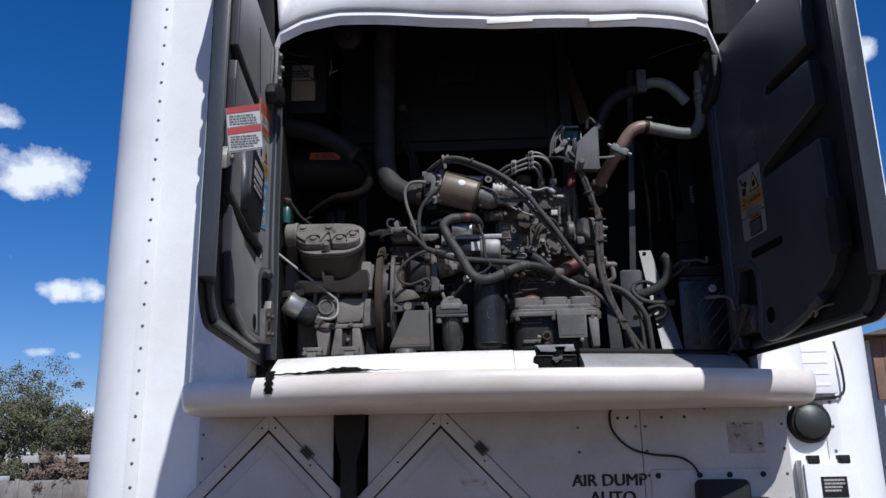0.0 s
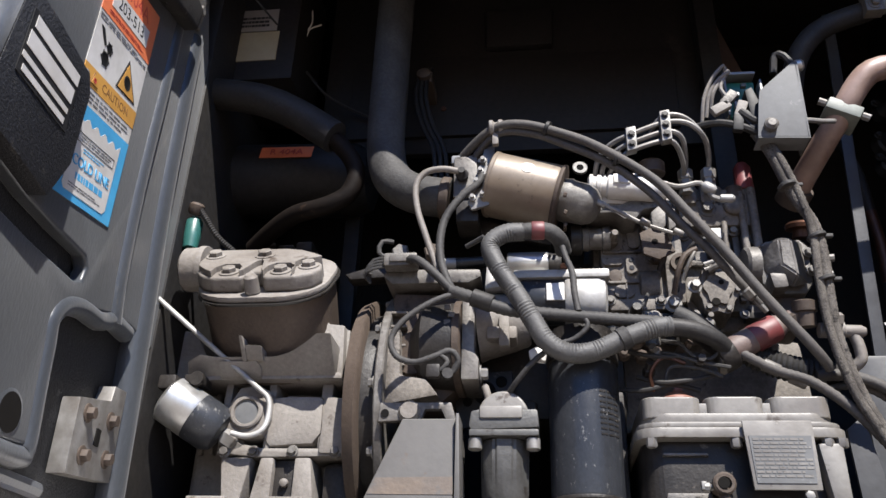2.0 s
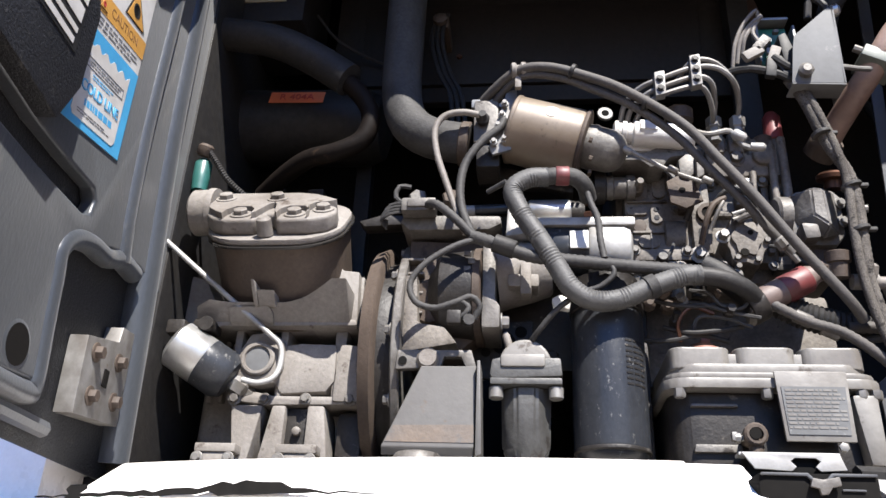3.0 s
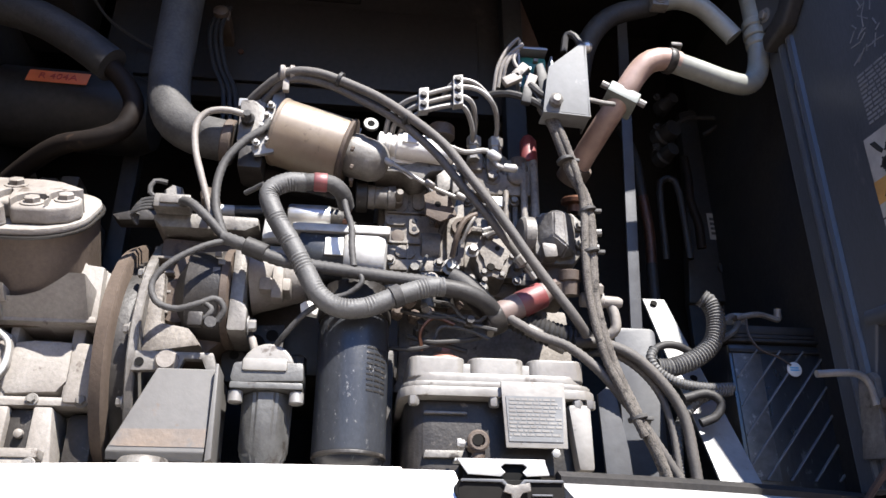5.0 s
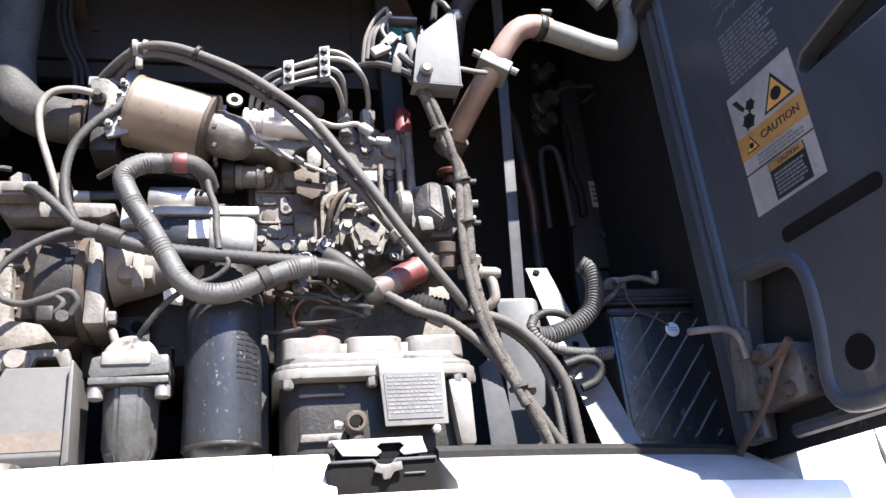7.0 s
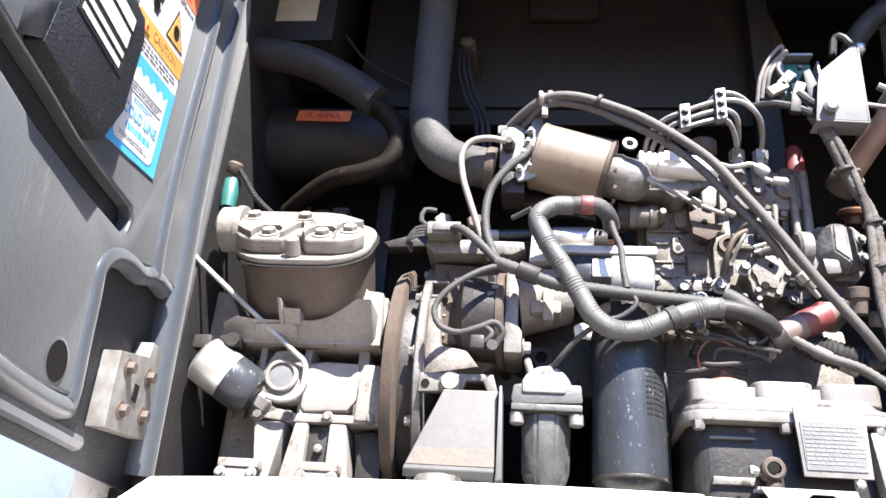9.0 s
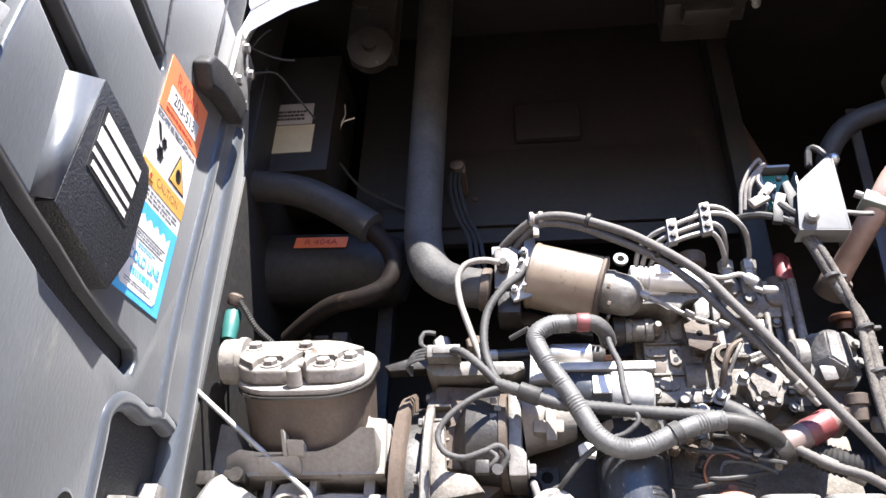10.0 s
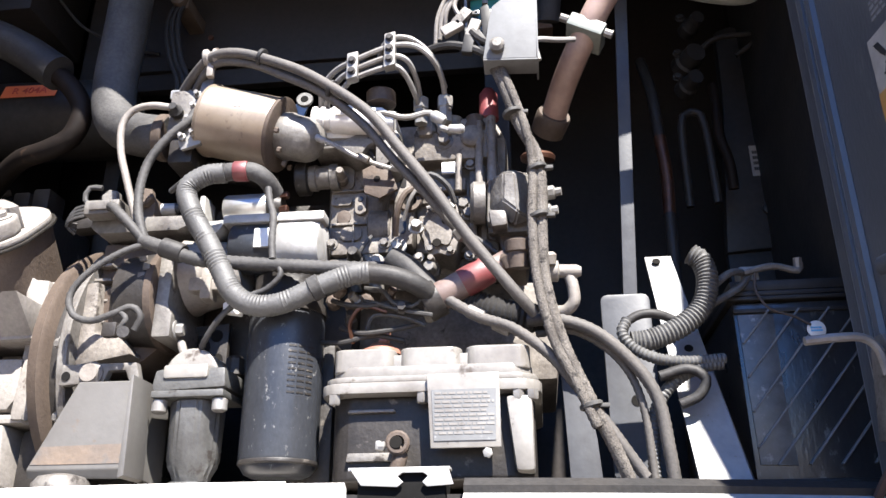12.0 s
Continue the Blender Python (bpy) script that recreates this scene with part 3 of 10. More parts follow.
def lower_panel():
    """The riveted sheet under the unit, with its hatches, seams and lettering."""
    y = WALL_Y - 0.02
    p = thing("nose_panel", (0.13, WALL_Y, 1.12), "weathered white riveted sheet-metal nose panel below the unit", "panel", kind="structure")
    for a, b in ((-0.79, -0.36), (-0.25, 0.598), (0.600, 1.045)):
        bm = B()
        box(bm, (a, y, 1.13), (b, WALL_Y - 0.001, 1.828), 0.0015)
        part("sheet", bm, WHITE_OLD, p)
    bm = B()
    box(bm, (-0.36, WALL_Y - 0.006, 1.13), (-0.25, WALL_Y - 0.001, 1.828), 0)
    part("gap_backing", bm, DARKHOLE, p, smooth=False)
    bm = B()
    slab(bm, [(-0.356, 1.826), (-0.254, 1.826), (-0.262, 1.73), (-0.282, 1.66), (-0.284, 1.13), (-0.330, 1.13), (-0.332, 1.66), (-0.350, 1.73)], y - 0.03, y + 0.012, bevel=0.004)
    part("cable_duct", bm, BLACK, p, "black rubber cable duct")
    bm = B()
    for x in (-0.775, 0.405, 0.585, 0.613, 1.03):
        z = 1.16
        while z < 1.81:
            lathe(bm, (x, y, z), (0, -1, 0), [(0, 0.005), (0.0018, 0.0044), (0.003, 0.002)], 8)
            z += 0.0735
    part("rivet_row", bm, STEEL, p, "dull rivet heads", kind="stuff")
    # two hatches standing on their corners
    for cx, top in ((-0.565, 1.812), (-0.022, 1.816)):
        d, q = 0.300, 0.98
        fr = thing("placard_holder", (cx, y, top - 2 * d), "diamond-shaped metal placard holder riveted to the nose panel", "placard holder", "placard holders")

        def dia(s):
            return [(cx, top - s), (cx + (d - s) * q, top - d), (cx, top - 2 * d + s), (cx - (d - s) * q, top - d)]
        outer, mid, inner = dia(0.0), dia(0.052), dia(0.062)
        bm = B()
        slab(bm, dia(-0.003), y - 0.0012, y - 0.0004, bevel=0)
        part("grime_line", bm, CAST_D, fr, "dark dirt in the joint", smooth=False)
        for k in range(4):
            bm = B()
            slab(bm, [outer[k], outer[(k + 1) % 4], mid[(k + 1) % 4], mid[k]], y - 0.009, y - 0.0014, bevel=0.0025)
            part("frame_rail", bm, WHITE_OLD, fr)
        for s0 in (-1, 1):
            bm = B()
            tri = [inner[0], (inner[1][0], inner[1][1] + 0.004), (inner[3][0], inner[3][1] + 0.004)] if s0 < 0 else [inner[2], (inner[3][0], inner[3][1] - 0.004), (inner[1][0], inner[1][1] - 0.004)]
            slab(bm, tri, y - 0.0045, y - 0.0014, bevel=0.0012)
            leaf = part("leaf_plate", bm, WHITE_OLD, fr)
            cz = sum(p[1] for p in tri) / 3
            small = [(cx + (px - cx) * 0.74, cz + (pz - cz) * 0.74) for px, pz in tri]
            tiny = [(cx + (px - cx) * 0.68, cz + (pz - cz) * 0.68) for px, pz in tri]
            for k in range(3):
                bm = B()
                slab(bm, [small[k], small[(k + 1) % 3], tiny[(k + 1) % 3], tiny[k]], y - 0.0075, y - 0.0046, bevel=0.0012)
                part("pressed_rib", bm, WHITE_OLD, leaf)
        m = pose(cx + 0.125, y - 0.009, top - 0.125, 0, 46, 0)
        bm = B()
        box(bm, (-0.022, -0.008, -0.014), (0.022, 0, 0.014), 0.002, m=m)
        clip = part("clip", bm, STEEL, fr, "small steel spring clip")
        for dz in (-0.008, 0.0, 0.008):
            bm = B()
            box(bm, (-0.016, -0.012, dz - 0.0025), (0.016, -0.0075, dz + 0.0025), 0.001, m=m)
            part("clip_tongue", bm, CAST_D, clip)
        for k in range(4):
            for t in (0.08, 0.5, 0.92):
                a, b = outer[k], outer[(k + 1) % 4]
                bx, bz = a[0] + (b[0] - a[0]) * t, a[1] + (b[1] - a[1]) * t
                bx, bz = cx + (bx - cx) * 0.915, top - d + (bz - top + d) * 0.915
                bm = B()
                lathe(bm, (bx, y - 0.009, bz), (0, -1, 0), [(0, 0.0034), (0.002, 0.002)], 8)
                part("rivet", bm, CAST_D, fr)
    writing("lettering", "AIR DUMP", 0.050, facing((0.492, y - 0.0006, 1.588), (1, 0, 0), (0, -1, 0)), S_BLACK, p, bold=0.0018, label="black stencilled words")
    writing("lettering", "AUTO", 0.050, facing((0.500, y - 0.0006, 1.537), (1, 0, 0), (0, -1, 0)), S_BLACK, p, bold=0.0018, label="black stencilled word")
    # scraped decal: a faded square with a few dark scraps left on it
    bm = B()
    box(bm, (0.862, y - 0.0011, 1.662), (0.972, y - 0.0004, 1.757), 0)
    part("decal_ghost", bm, STAIN, p, "faded square where a decal was", smooth=False)
    bm = B()
    for k in range(16):
        rnd = random.Random(k)
        x, z = rnd.uniform(0.862, 0.945), (rnd.uniform(1.738, 1.752) if k < 10 else rnd.uniform(1.664, 1.70))
        if k >= 10:
            x = 0.958 - (z - 1.664) * 0.25
        box(bm, (x, y - 0.0018, z), (x + rnd.uniform(0.004, 0.016), y - 0.0013, z + rnd.uniform(0.001, 0.005)), 0)
    part("decal_remnant", bm, CAST, p, "scraped remains of a decal", smooth=False)
    for x, z in ((0.665, 1.775), (0.735, 1.775), (0.80, 1.80), (0.56, 1.775), (0.53, 1.775)):
        bm = B()
        lathe(bm, (x, y, z), (0, -1, 0), [(0, 0.005), (0.003, 0.003)], 8)
        part("screw", bm, CAST_D, p)
    # service box
    bx = thing("connector_box", (0.79, WALL_Y - 0.02, 1.3), "white plate with a black electrical connector on the nose panel", "box")
    bm = B()
    box(bm, (0.618, y - 0.006, 1.30), (0.975, y - 0.0005, 1.617), 0.002)
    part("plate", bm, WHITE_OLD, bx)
    bm = B()
    slab(bm, round_rect(0.745, 1.40, 0.895, 1.588, 0.02), y - 0.07, y - 0.005, bevel=0.01)
    box(bm, (0.885, y - 0.05, 1.45), (0.955, y - 0.01, 1.535), 0.006)
    part("connector", bm, BLACK, bx, "black moulded connector cover")
    for x in (0.64, 0.765, 0.855, 0.955):
        bm = B()
        lathe(bm, (x, y - 0.006, 1.600), (0, -1, 0), [(0, 0.009), (0.004, 0.008), (0.005, 0.004)], 12)
        part("screw", bm, BLACK, bx)
    w = B()
    tube(w, [(0.530, y - 0.004, 1.826), (0.505, y - 0.008, 1.79), (0.512, y - 0.008, 1.735), (0.560, y - 0.008, 1.685), (0.625, y - 0.008, 1.664), (0.705, y - 0.008, 1.655), (0.745, y - 0.010, 1.632), (0.760, y - 0.012, 1.606)], 0.0035, 8)
    ob = part("loose_cable", w, RUBBER)
    tagged(ob, "thin black cable drooping down the nose panel", "cable")
    # marker lamp on the right strip
    lm = thing("marker_lamp", (1.117, WALL_Y, 1.75), "round smoked-black lamp in a rubber ring", "lamp")
    bm = B()
    lathe(bm, (1.117, WALL_Y, 1.752), (0, -1, 0), [(0, 0.064), (0.02, 0.064), (0.026, 0.058), (0.026, 0.050)], 32)
    part("rubber_ring", bm, RUBBER, lm)
    bm = B()
    lathe(bm, (1.117, WALL_Y - 0.012, 1.752), (0, -1, 0), [(0, 0.052), (0.022, 0.050), (0.032, 0.035), (0.036, 0.004)], 32)
    part("lens", bm, LAMP, lm)
    # document box
    db = thing("document_box", (1.14, WALL_Y, 1.35), "white hinged document box with a printed label", "box")
    bm = B()
    box(bm, (1.062, WALL_Y - 0.05, 1.36), (1.228, WALL_Y, 1.64), 0.008)
    part("box_body", bm, WHITE, db)
    bm = B()
    box(bm, (1.068, WALL_Y - 0.058, 1.37), (1.222, WALL_Y - 0.050, 1.628), 0.004)
    part("door", bm, WHITE, db)
    for x in (1.10, 1.19):
        bm = B()
        box(bm, (x - 0.016, WALL_Y - 0.06, 1.628), (x + 0.016, WALL_Y - 0.03, 1.652), 0.003)
        part("hinge", bm, BLACK, db)
    bm = B()
    m = facing((1.150, WALL_Y - 0.0585, 1.560), (1, 0, 0), (0, -1, 0))
    box(bm, (-0.038, -0.030, 0), (0.038, 0.030, 0.001), 0, m=m)
    part("label_plate", bm, S_BLACK, db, smooth=False)
    bm = bars(B(), facing((1.150, WALL_Y - 0.0597, 1.565), (1, 0, 0), (0, -1, 0)), 0.06, 0.04, 4, 5)
    part("label_print", bm, S_WHITE, db, smooth=False)
    bm = bars(B(), facing((1.155, WALL_Y - 0.0590, 1.516), (1, 0, 0), (0, -1, 0)), 0.11, 0.022, 2, 6, 0.7)
    part("label_print", bm, S_BLACK, db, smooth=False)
    # loop of cable and cover on the right strip
    bm = B()
    tube(bm, [(1.225, WALL_Y - 0.01, 2.0), (1.238, WALL_Y - 0.012, 1.90), (1.228, WALL_Y - 0.012, 1.835), (1.16, WALL_Y - 0.012, 1.822), (1.06, WALL_Y - 0.01, 1.822)], 0.0042, 8)
    ob = part("edge_cable", bm, LOOM)
    tagged(ob, "black cable clipped round the nose edge", "cable")
    bm = B()
    box(bm, (1.075, WALL_Y - 0.03, 1.835), (1.215, WALL_Y, 2.02), 0.012)
    for k in range(4):
        box(bm, (1.10, WALL_Y - 0.0315, 1.86 + k * 0.035), (1.19, WALL_Y - 0.029, 1.868 + k * 0.035), 0.001)
    ob = part("vent_cover", bm, WHITE)
    tagged(ob, "small white ribbed vent cover on the nose", "vent")


lower_panel()


# ---------------------------------------------------------------- refrigeration unit housing
def front_y(x):
    """How far forward the bowed front of the unit stands at x."""
    y = 2.27 + 0.20 * ((x - 0.12) / 0.9) ** 2
    for end, s in ((-0.775, -1), (1.075, 1)):
        d = (end - x) * s
        if d < 0.05:
            y += 0.05 - math.sqrt(max(0.0, 0.05 ** 2 - (0.05 - d) ** 2))
    return y


def loft(bm, xs, profile):
    """A closed profile of (dy, z) drawn along the bowed front."""
    rings = []
    for x in xs:
        y = front_y(x)
        rings.append([bm.verts.new((x, WALL_Y - 0.022 if d > 0.2 else y + d, z)) for d, z in profile])
    n = len(profile)
    for a, b in zip(rings, rings[1:]):
        for k in range(n):
            bm.faces.new((a[k], a[(k + 1) % n], b[(k + 1) % n], b[k]))
    bm.faces.new(rings[0])
    bm.faces.new(rings[-1][::-1])
    return bm


def span(a, b, n):
    return [a + (b - a) * k / n for k in range(n + 1)]


def arch_z(x):
    """The lower edge of the hood over the opening."""
    pts = ((-0.525, 2.80), (-0.505, 2.88), (-0.487, 2.921), (-0.41, 2.946), (-0.3, 2.952), (-0.15, 2.932), (0.0, 2.908), (0.19, 2.892), (0.484, 2.903), (0.62, 2.918), (0.74, 2.923), (0.82, 2.917), (0.848, 2.90), (0.862, 2.86), (0.875, 2.80))
    for (x0, z0), (x1, z1) in zip(pts, pts[1:]):
        if x <= x1:
            return z0 + (z1 - z0) * (x - x0) / (x1 - x0)
    return 2.80


def housing():
    u = thing("refrigeration_unit", (0.12, 2.5, 1.80), "white nose-mounted trailer refrigeration unit housing, doors open", "refrigeration unit")
    ends = [-0.775, -0.772, -0.765, -0.755, -0.74, -0.72, -0.70]
    xs = ends + span(-0.68, 0.96, 40) + [0.985, 1.01, 1.03, 1.05, 1.063, 1.071, 1.075]
    bump = [(0.010, 1.887), (0.002, 1.878), (-0.003, 1.862), (-0.002, 1.845), (0.006, 1.826), (0.022, 1.811), (0.045, 1.803), (0.08, 1.800), (0.21, 1.800), (0.21, 1.887)]
    part("bumper_moulding", loft(B(), xs, bump), WHITE_BUMPER, u, "white moulded bumper lip, grazed and cracked")
    sill = [(0.150, 1.889), (0.150, 1.948), (0.140, 1.953), (0.130, 1.950), (0.036, 1.900), (0.030, 1.889)]
    part("sill", loft(B(), span(-0.49, 0.200, 20), sill), WHITE_GLASS, u, "white cracked door sill")
    part("sill", loft(B(), span(0.2015, 0.262, 4), [(d + 0.002, z - 0.002 if z > 1.9 else z) for d, z in sill]), WHITE_GLASS, u, "white door sill")
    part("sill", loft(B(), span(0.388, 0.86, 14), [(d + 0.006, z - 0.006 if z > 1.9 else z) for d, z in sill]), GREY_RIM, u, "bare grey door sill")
    part("gasket", loft(B(), span(0.388, 0.84, 14), [(0.150, 1.938), (0.150, 1.953), (0.138, 1.955), (0.122, 1.946), (0.124, 1.938)]), RUBBER, u, "black rubber gasket strip")
    # torn crack along the lip, left of the middle
    bm = B()
    rnd = random.Random(3)
    top, low = [], []
    for k in range(33):
        x = -0.545 + 0.44 * k / 32
        w = 0.0015 + 0.006 * max(0.0, math.sin((k - 2) / 30 * math.pi)) * rnd.uniform(0.3, 1.0) + (0.005 if 17 < k < 24 else 0)
        if k > 25:
            w *= 0.45
        z = 1.8935 + rnd.uniform(-0.0015, 0.0015) + (0.003 if 16 < k < 24 else 0)
        for lst, dz in ((top, w), (low, -0.4 * w)):
            zz = z + dz
            d = 0.030 + (zz - 1.889) * 0.55 - 0.004 if zz > 1.889 else 0.004
            lst.append(bm.verts.new((x, front_y(x) + min(d, 0.034) - 0.004, zz)))
    for k in range(32):
        bm.faces.new((top[k], top[k + 1], low[k + 1], low[k]))
    part("crack", bm, DARKHOLE, u, "black gap of the torn lip", smooth=False)
    bm = B()
    for k in range(12):
        z0, z1 = 1.905 - k * 0.0055, 1.905 - (k + 1) * 0.0055
        w0, w1 = (0.012 + 0.004 * math.sin(k * 2.1)), (0.012 + 0.004 * math.sin((k + 1) * 2.1))

        def face_d(z):
            for (d0, za), (d1, zb) in zip(bump, bump[1:]):
                if zb <= z <= za:
                    return d0 + (d1 - d0) * (za - z) / (za - zb)
            return 0.012 + (z - 1.887) * 0.5
        q = [(-0.478 - w0, z0), (-0.478 + w0, z0), (-0.478 + w1, z1), (-0.478 - w1, z1)]
        bm.faces.new([bm.verts.new((x, front_y(x) + face_d(z) - 0.003, z)) for x, z in q])
    part("crack", bm, DARKHOLE, u, "black split in the bumper", smooth=False)
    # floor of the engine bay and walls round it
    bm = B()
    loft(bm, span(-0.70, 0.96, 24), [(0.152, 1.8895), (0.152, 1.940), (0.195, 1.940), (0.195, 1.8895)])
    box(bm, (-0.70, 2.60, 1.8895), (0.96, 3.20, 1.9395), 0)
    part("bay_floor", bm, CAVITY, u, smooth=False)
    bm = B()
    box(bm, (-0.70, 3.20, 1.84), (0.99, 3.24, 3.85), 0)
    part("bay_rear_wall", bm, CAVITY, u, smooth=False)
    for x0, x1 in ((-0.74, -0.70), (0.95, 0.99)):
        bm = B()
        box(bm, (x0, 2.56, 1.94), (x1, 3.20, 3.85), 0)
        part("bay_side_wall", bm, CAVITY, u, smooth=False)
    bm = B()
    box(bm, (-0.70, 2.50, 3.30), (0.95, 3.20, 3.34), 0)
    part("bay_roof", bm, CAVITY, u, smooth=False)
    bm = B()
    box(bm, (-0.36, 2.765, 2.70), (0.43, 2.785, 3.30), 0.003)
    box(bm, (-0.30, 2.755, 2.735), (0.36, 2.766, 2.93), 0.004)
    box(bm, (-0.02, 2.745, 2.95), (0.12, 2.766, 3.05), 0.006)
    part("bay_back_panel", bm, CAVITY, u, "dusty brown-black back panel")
    bm = B()
    box(bm, (0.405, 2.72, 2.45), (0.445, 2.765, 3.30), 0.004)
    part("bay_upright", bm, BLACK, u)
    # side covers: white below, black slotted grille above
    for side, xs2 in ((-1, ends + [-0.68, -0.65, -0.62, -0.59, -0.565]), (1, [0.905, 0.93, 0.96, 0.985, 1.01, 1.03, 1.05, 1.063, 1.071, 1.075])):
        bm = B()
        if side < 0:
            part("side_cover", loft(B(), xs2, [(0.055, 1.892), (0.060, 2.74), (0.075, 2.77), (0.21, 2.77), (0.21, 1.892)]), WHITE_GLASS, u, "white side cover")
        else:
            part("side_cover", loft(B(), xs2, [(0.075, 1.892), (0.075, 2.74), (0.085, 2.77), (0.21, 2.77), (0.21, 1.892)]), WHITE_GLASS, u, "white side cover")
        part("side_grille", loft(B(), xs2, [(0.075, 2.772), (0.075, 3.36), (0.21, 3.36), (0.21, 2.772)]), BLACK, u, "black slotted side grille")
    # The jambs run deep to stop light leaking in behind them.
    for x0, x1, y0 in ((-0.564, -0.508, 2.535), (0.890, 0.906, 2.520)):
        bm = B()
        box(bm, (x0, y0, 1.94), (x1, y0 + 0.45, 3.0), 0.006)
        part("door_jamb", bm, BLACK, u, "black door jamb")
    # Added blocks: they keep sun out of the gaps beside the hood.
    for x0, x1, y0, z0 in ((-0.568, -0.512, 2.395, 2.93), (0.862, 0.908, 2.425, 2.925)):
        bm = B()
        box(bm, (x0, y0, z0), (x1, 2.60, 3.40), 0.004)
        part("leak_block", bm, BLACK, u, "added black block closing a sun leak beside the hood")
    bm = B()
    for k in range(5):
        z = 2.80 + k * 0.105
        for x in (-0.745, -0.70):
            slab(bm, round_rect(x - 0.014, z, x + 0.016, z + 0.08, 0.013, 3), front_y(x) + 0.066, front_y(x) + 0.080, bevel=0.002)
    part("grille_slot", bm, DARKHOLE, u, "black louvre openings")
    # hood over the opening, with a grey rim
    xs3 = span(-0.525, 0.875, 36)
    bm = B()
    lows, rims, his, tops, backs = [], [], [], [], []
    for x in [-0.775, -0.765, -0.74, -0.70, -0.64, -0.58, -0.53] + xs3[1:-1] + [0.88, 0.92, 0.96, 0.99, 1.02, 1.05, 1.065, 1.075]:
        y = front_y(x) + 0.012
        inside = -0.525 < x < 0.875
        z = arch_z(x) + 0.042 if inside else 2.90 + 0.042
        if not inside:
            z = 3.36
        rims.append(bm.verts.new((x, y - 0.006, z)))
        his.append(bm.verts.new((x, y + 0.030, max(z, 3.05) + 0.02)))
        tops.append(bm.verts.new((x, y + 0.14, 3.55)))
        backs.append(bm.verts.new((x, min(y + 0.26, WALL_Y - 0.03), 3.85)))
        lows.append(bm.verts.new((x, WALL_Y - 0.023, 3.90)))
    for row_a, row_b in ((rims, his), (his, tops), (tops, backs), (backs, lows)):
        for k in range(len(rims) - 1):
            bm.faces.new((row_a[k], row_a[k + 1], row_b[k + 1], row_b[k]))
    hood = part("hood", bm, WHITE_GLASS, u, "white moulded hood over the engine bay")
    sol = hood.modifiers.new("thickness", "SOLIDIFY")
    sol.thickness, sol.offset = 0.012, -1
    bm = B()
    a, b, c, d = [], [], [], []
    for x in xs3:
        y = front_y(x) + 0.012
        z = arch_z(x)
        a.append(bm.verts.new((x, y - 0.004, z + 0.050)))
        b.append(bm.verts.new((x, y - 0.010, z + 0.022)))
        c.append(bm.verts.new((x, y + 0.006, z)))
        d.append(bm.verts.new((x, y + 0.034, z + 0.045)))
    for r0, r1 in ((a, b), (b, c), (c, d)):
        for k in range(len(a) - 1):
            bm.faces.new((r0[k], r0[k + 1], r1[k + 1], r1[k]))
    rim = part("hood_rim", bm, WHITE_GLASS, u, "white rolled rim of the opening")
    sol = rim.modifiers.new("thickness", "SOLIDIFY")
    sol.thickness, sol.offset = 0.006, -1
    for x0, x1, z in ((0.155, 0.29, 2.899), (0.46, 0.60, 2.909)):
        bm = B()
        slab(bm, [(x0, z), (x1, z + 0.002), (x1, z + 0.014), (x0, z + 0.013)], front_y(x0) - 0.004, front_y(x0) + 0.004, bevel=0.001)
        part("tape_patch", bm, WHITE, u, "white tape on the rim")
    # latch striker on the sill
    la = thing("latch_striker", (0.324, 2.42, 1.90), "black latch box with a notched zinc striker plate on the sill", "latch")
    yl = front_y(0.324) + 0.13
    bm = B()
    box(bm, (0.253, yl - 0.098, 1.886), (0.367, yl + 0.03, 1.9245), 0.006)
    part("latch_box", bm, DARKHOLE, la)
    bm = B()
    slab(bm, [(0.256, 1.9235), (0.300, 1.9235), (0.306, 1.917), (0.316, 1.917), (0.322, 1.9235), (0.364, 1.9235), (0.364, 1.921), (0.324, 1.9205), (0.317, 1.9145), (0.305, 1.9145), (0.298, 1.9205), (0.256, 1.921)], yl - 0.1015, yl - 0.0975, bevel=0.0006)
    part("box_lip", bm, GREYPAINT, la, "worn grey lip")
    bm = B()
    slab(bm, [(0.302, 1.918), (0.311, 1.9165), (0.327, 1.9195), (0.328, 1.911), (0.319, 1.909), (0.315, 1.903), (0.308, 1.902), (0.307, 1.908), (0.299, 1.910)], yl - 0.107, yl - 0.102, bevel=0.001)
    part("latch_tongue", bm, CAST_G, la, "rough cast tongue")
    bm = B()
    box(bm, (0.330, yl - 0.1005, 1.907), (0.352, yl - 0.0975, 1.909), 0.0008)
    part("box_seam", bm, GREYPAINT, la)
    bm = B()
    slab(bm, [(0.266, 1.9665), (0.371, 1.9665), (0.377, 1.948), (0.349, 1.946), (0.344, 1.951), (0.350, 1.957), (0.345, 1.9605), (0.323, 1.9605), (0.318, 1.957), (0.324, 1.951), (0.318, 1.946), (0.279, 1.948)], 2.419, 2.4225, bevel=0.001)
    box(bm, (0.264, 2.4225, 1.9635), (0.373, 2.444, 1.967), 0.001)
    part("striker_plate", bm, ALU, la, "pale striker plate with a notch")
    # Black block puts the dark behind the striker's notch.
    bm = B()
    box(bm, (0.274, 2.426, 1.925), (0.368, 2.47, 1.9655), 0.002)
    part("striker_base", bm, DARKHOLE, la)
    return u


unit = housing()


# ---------------------------------------------------------------- doors
def door_frame(o, u, n):
    u, n = Vector((*u, 0)).normalized(), Vector((*n, 0)).normalized()
    m = Matrix((u, n, Vector((0, 0, 1)))).transposed().to_4x4()
    return Matrix.Translation((*o, 0)) @ m


DL = door_frame((-0.50, 2.37), (0.05, -0.625), (0.625, 0.05))
DR = door_frame((0.86, 2.50), (0.10, -0.65), (-0.65, -0.10))


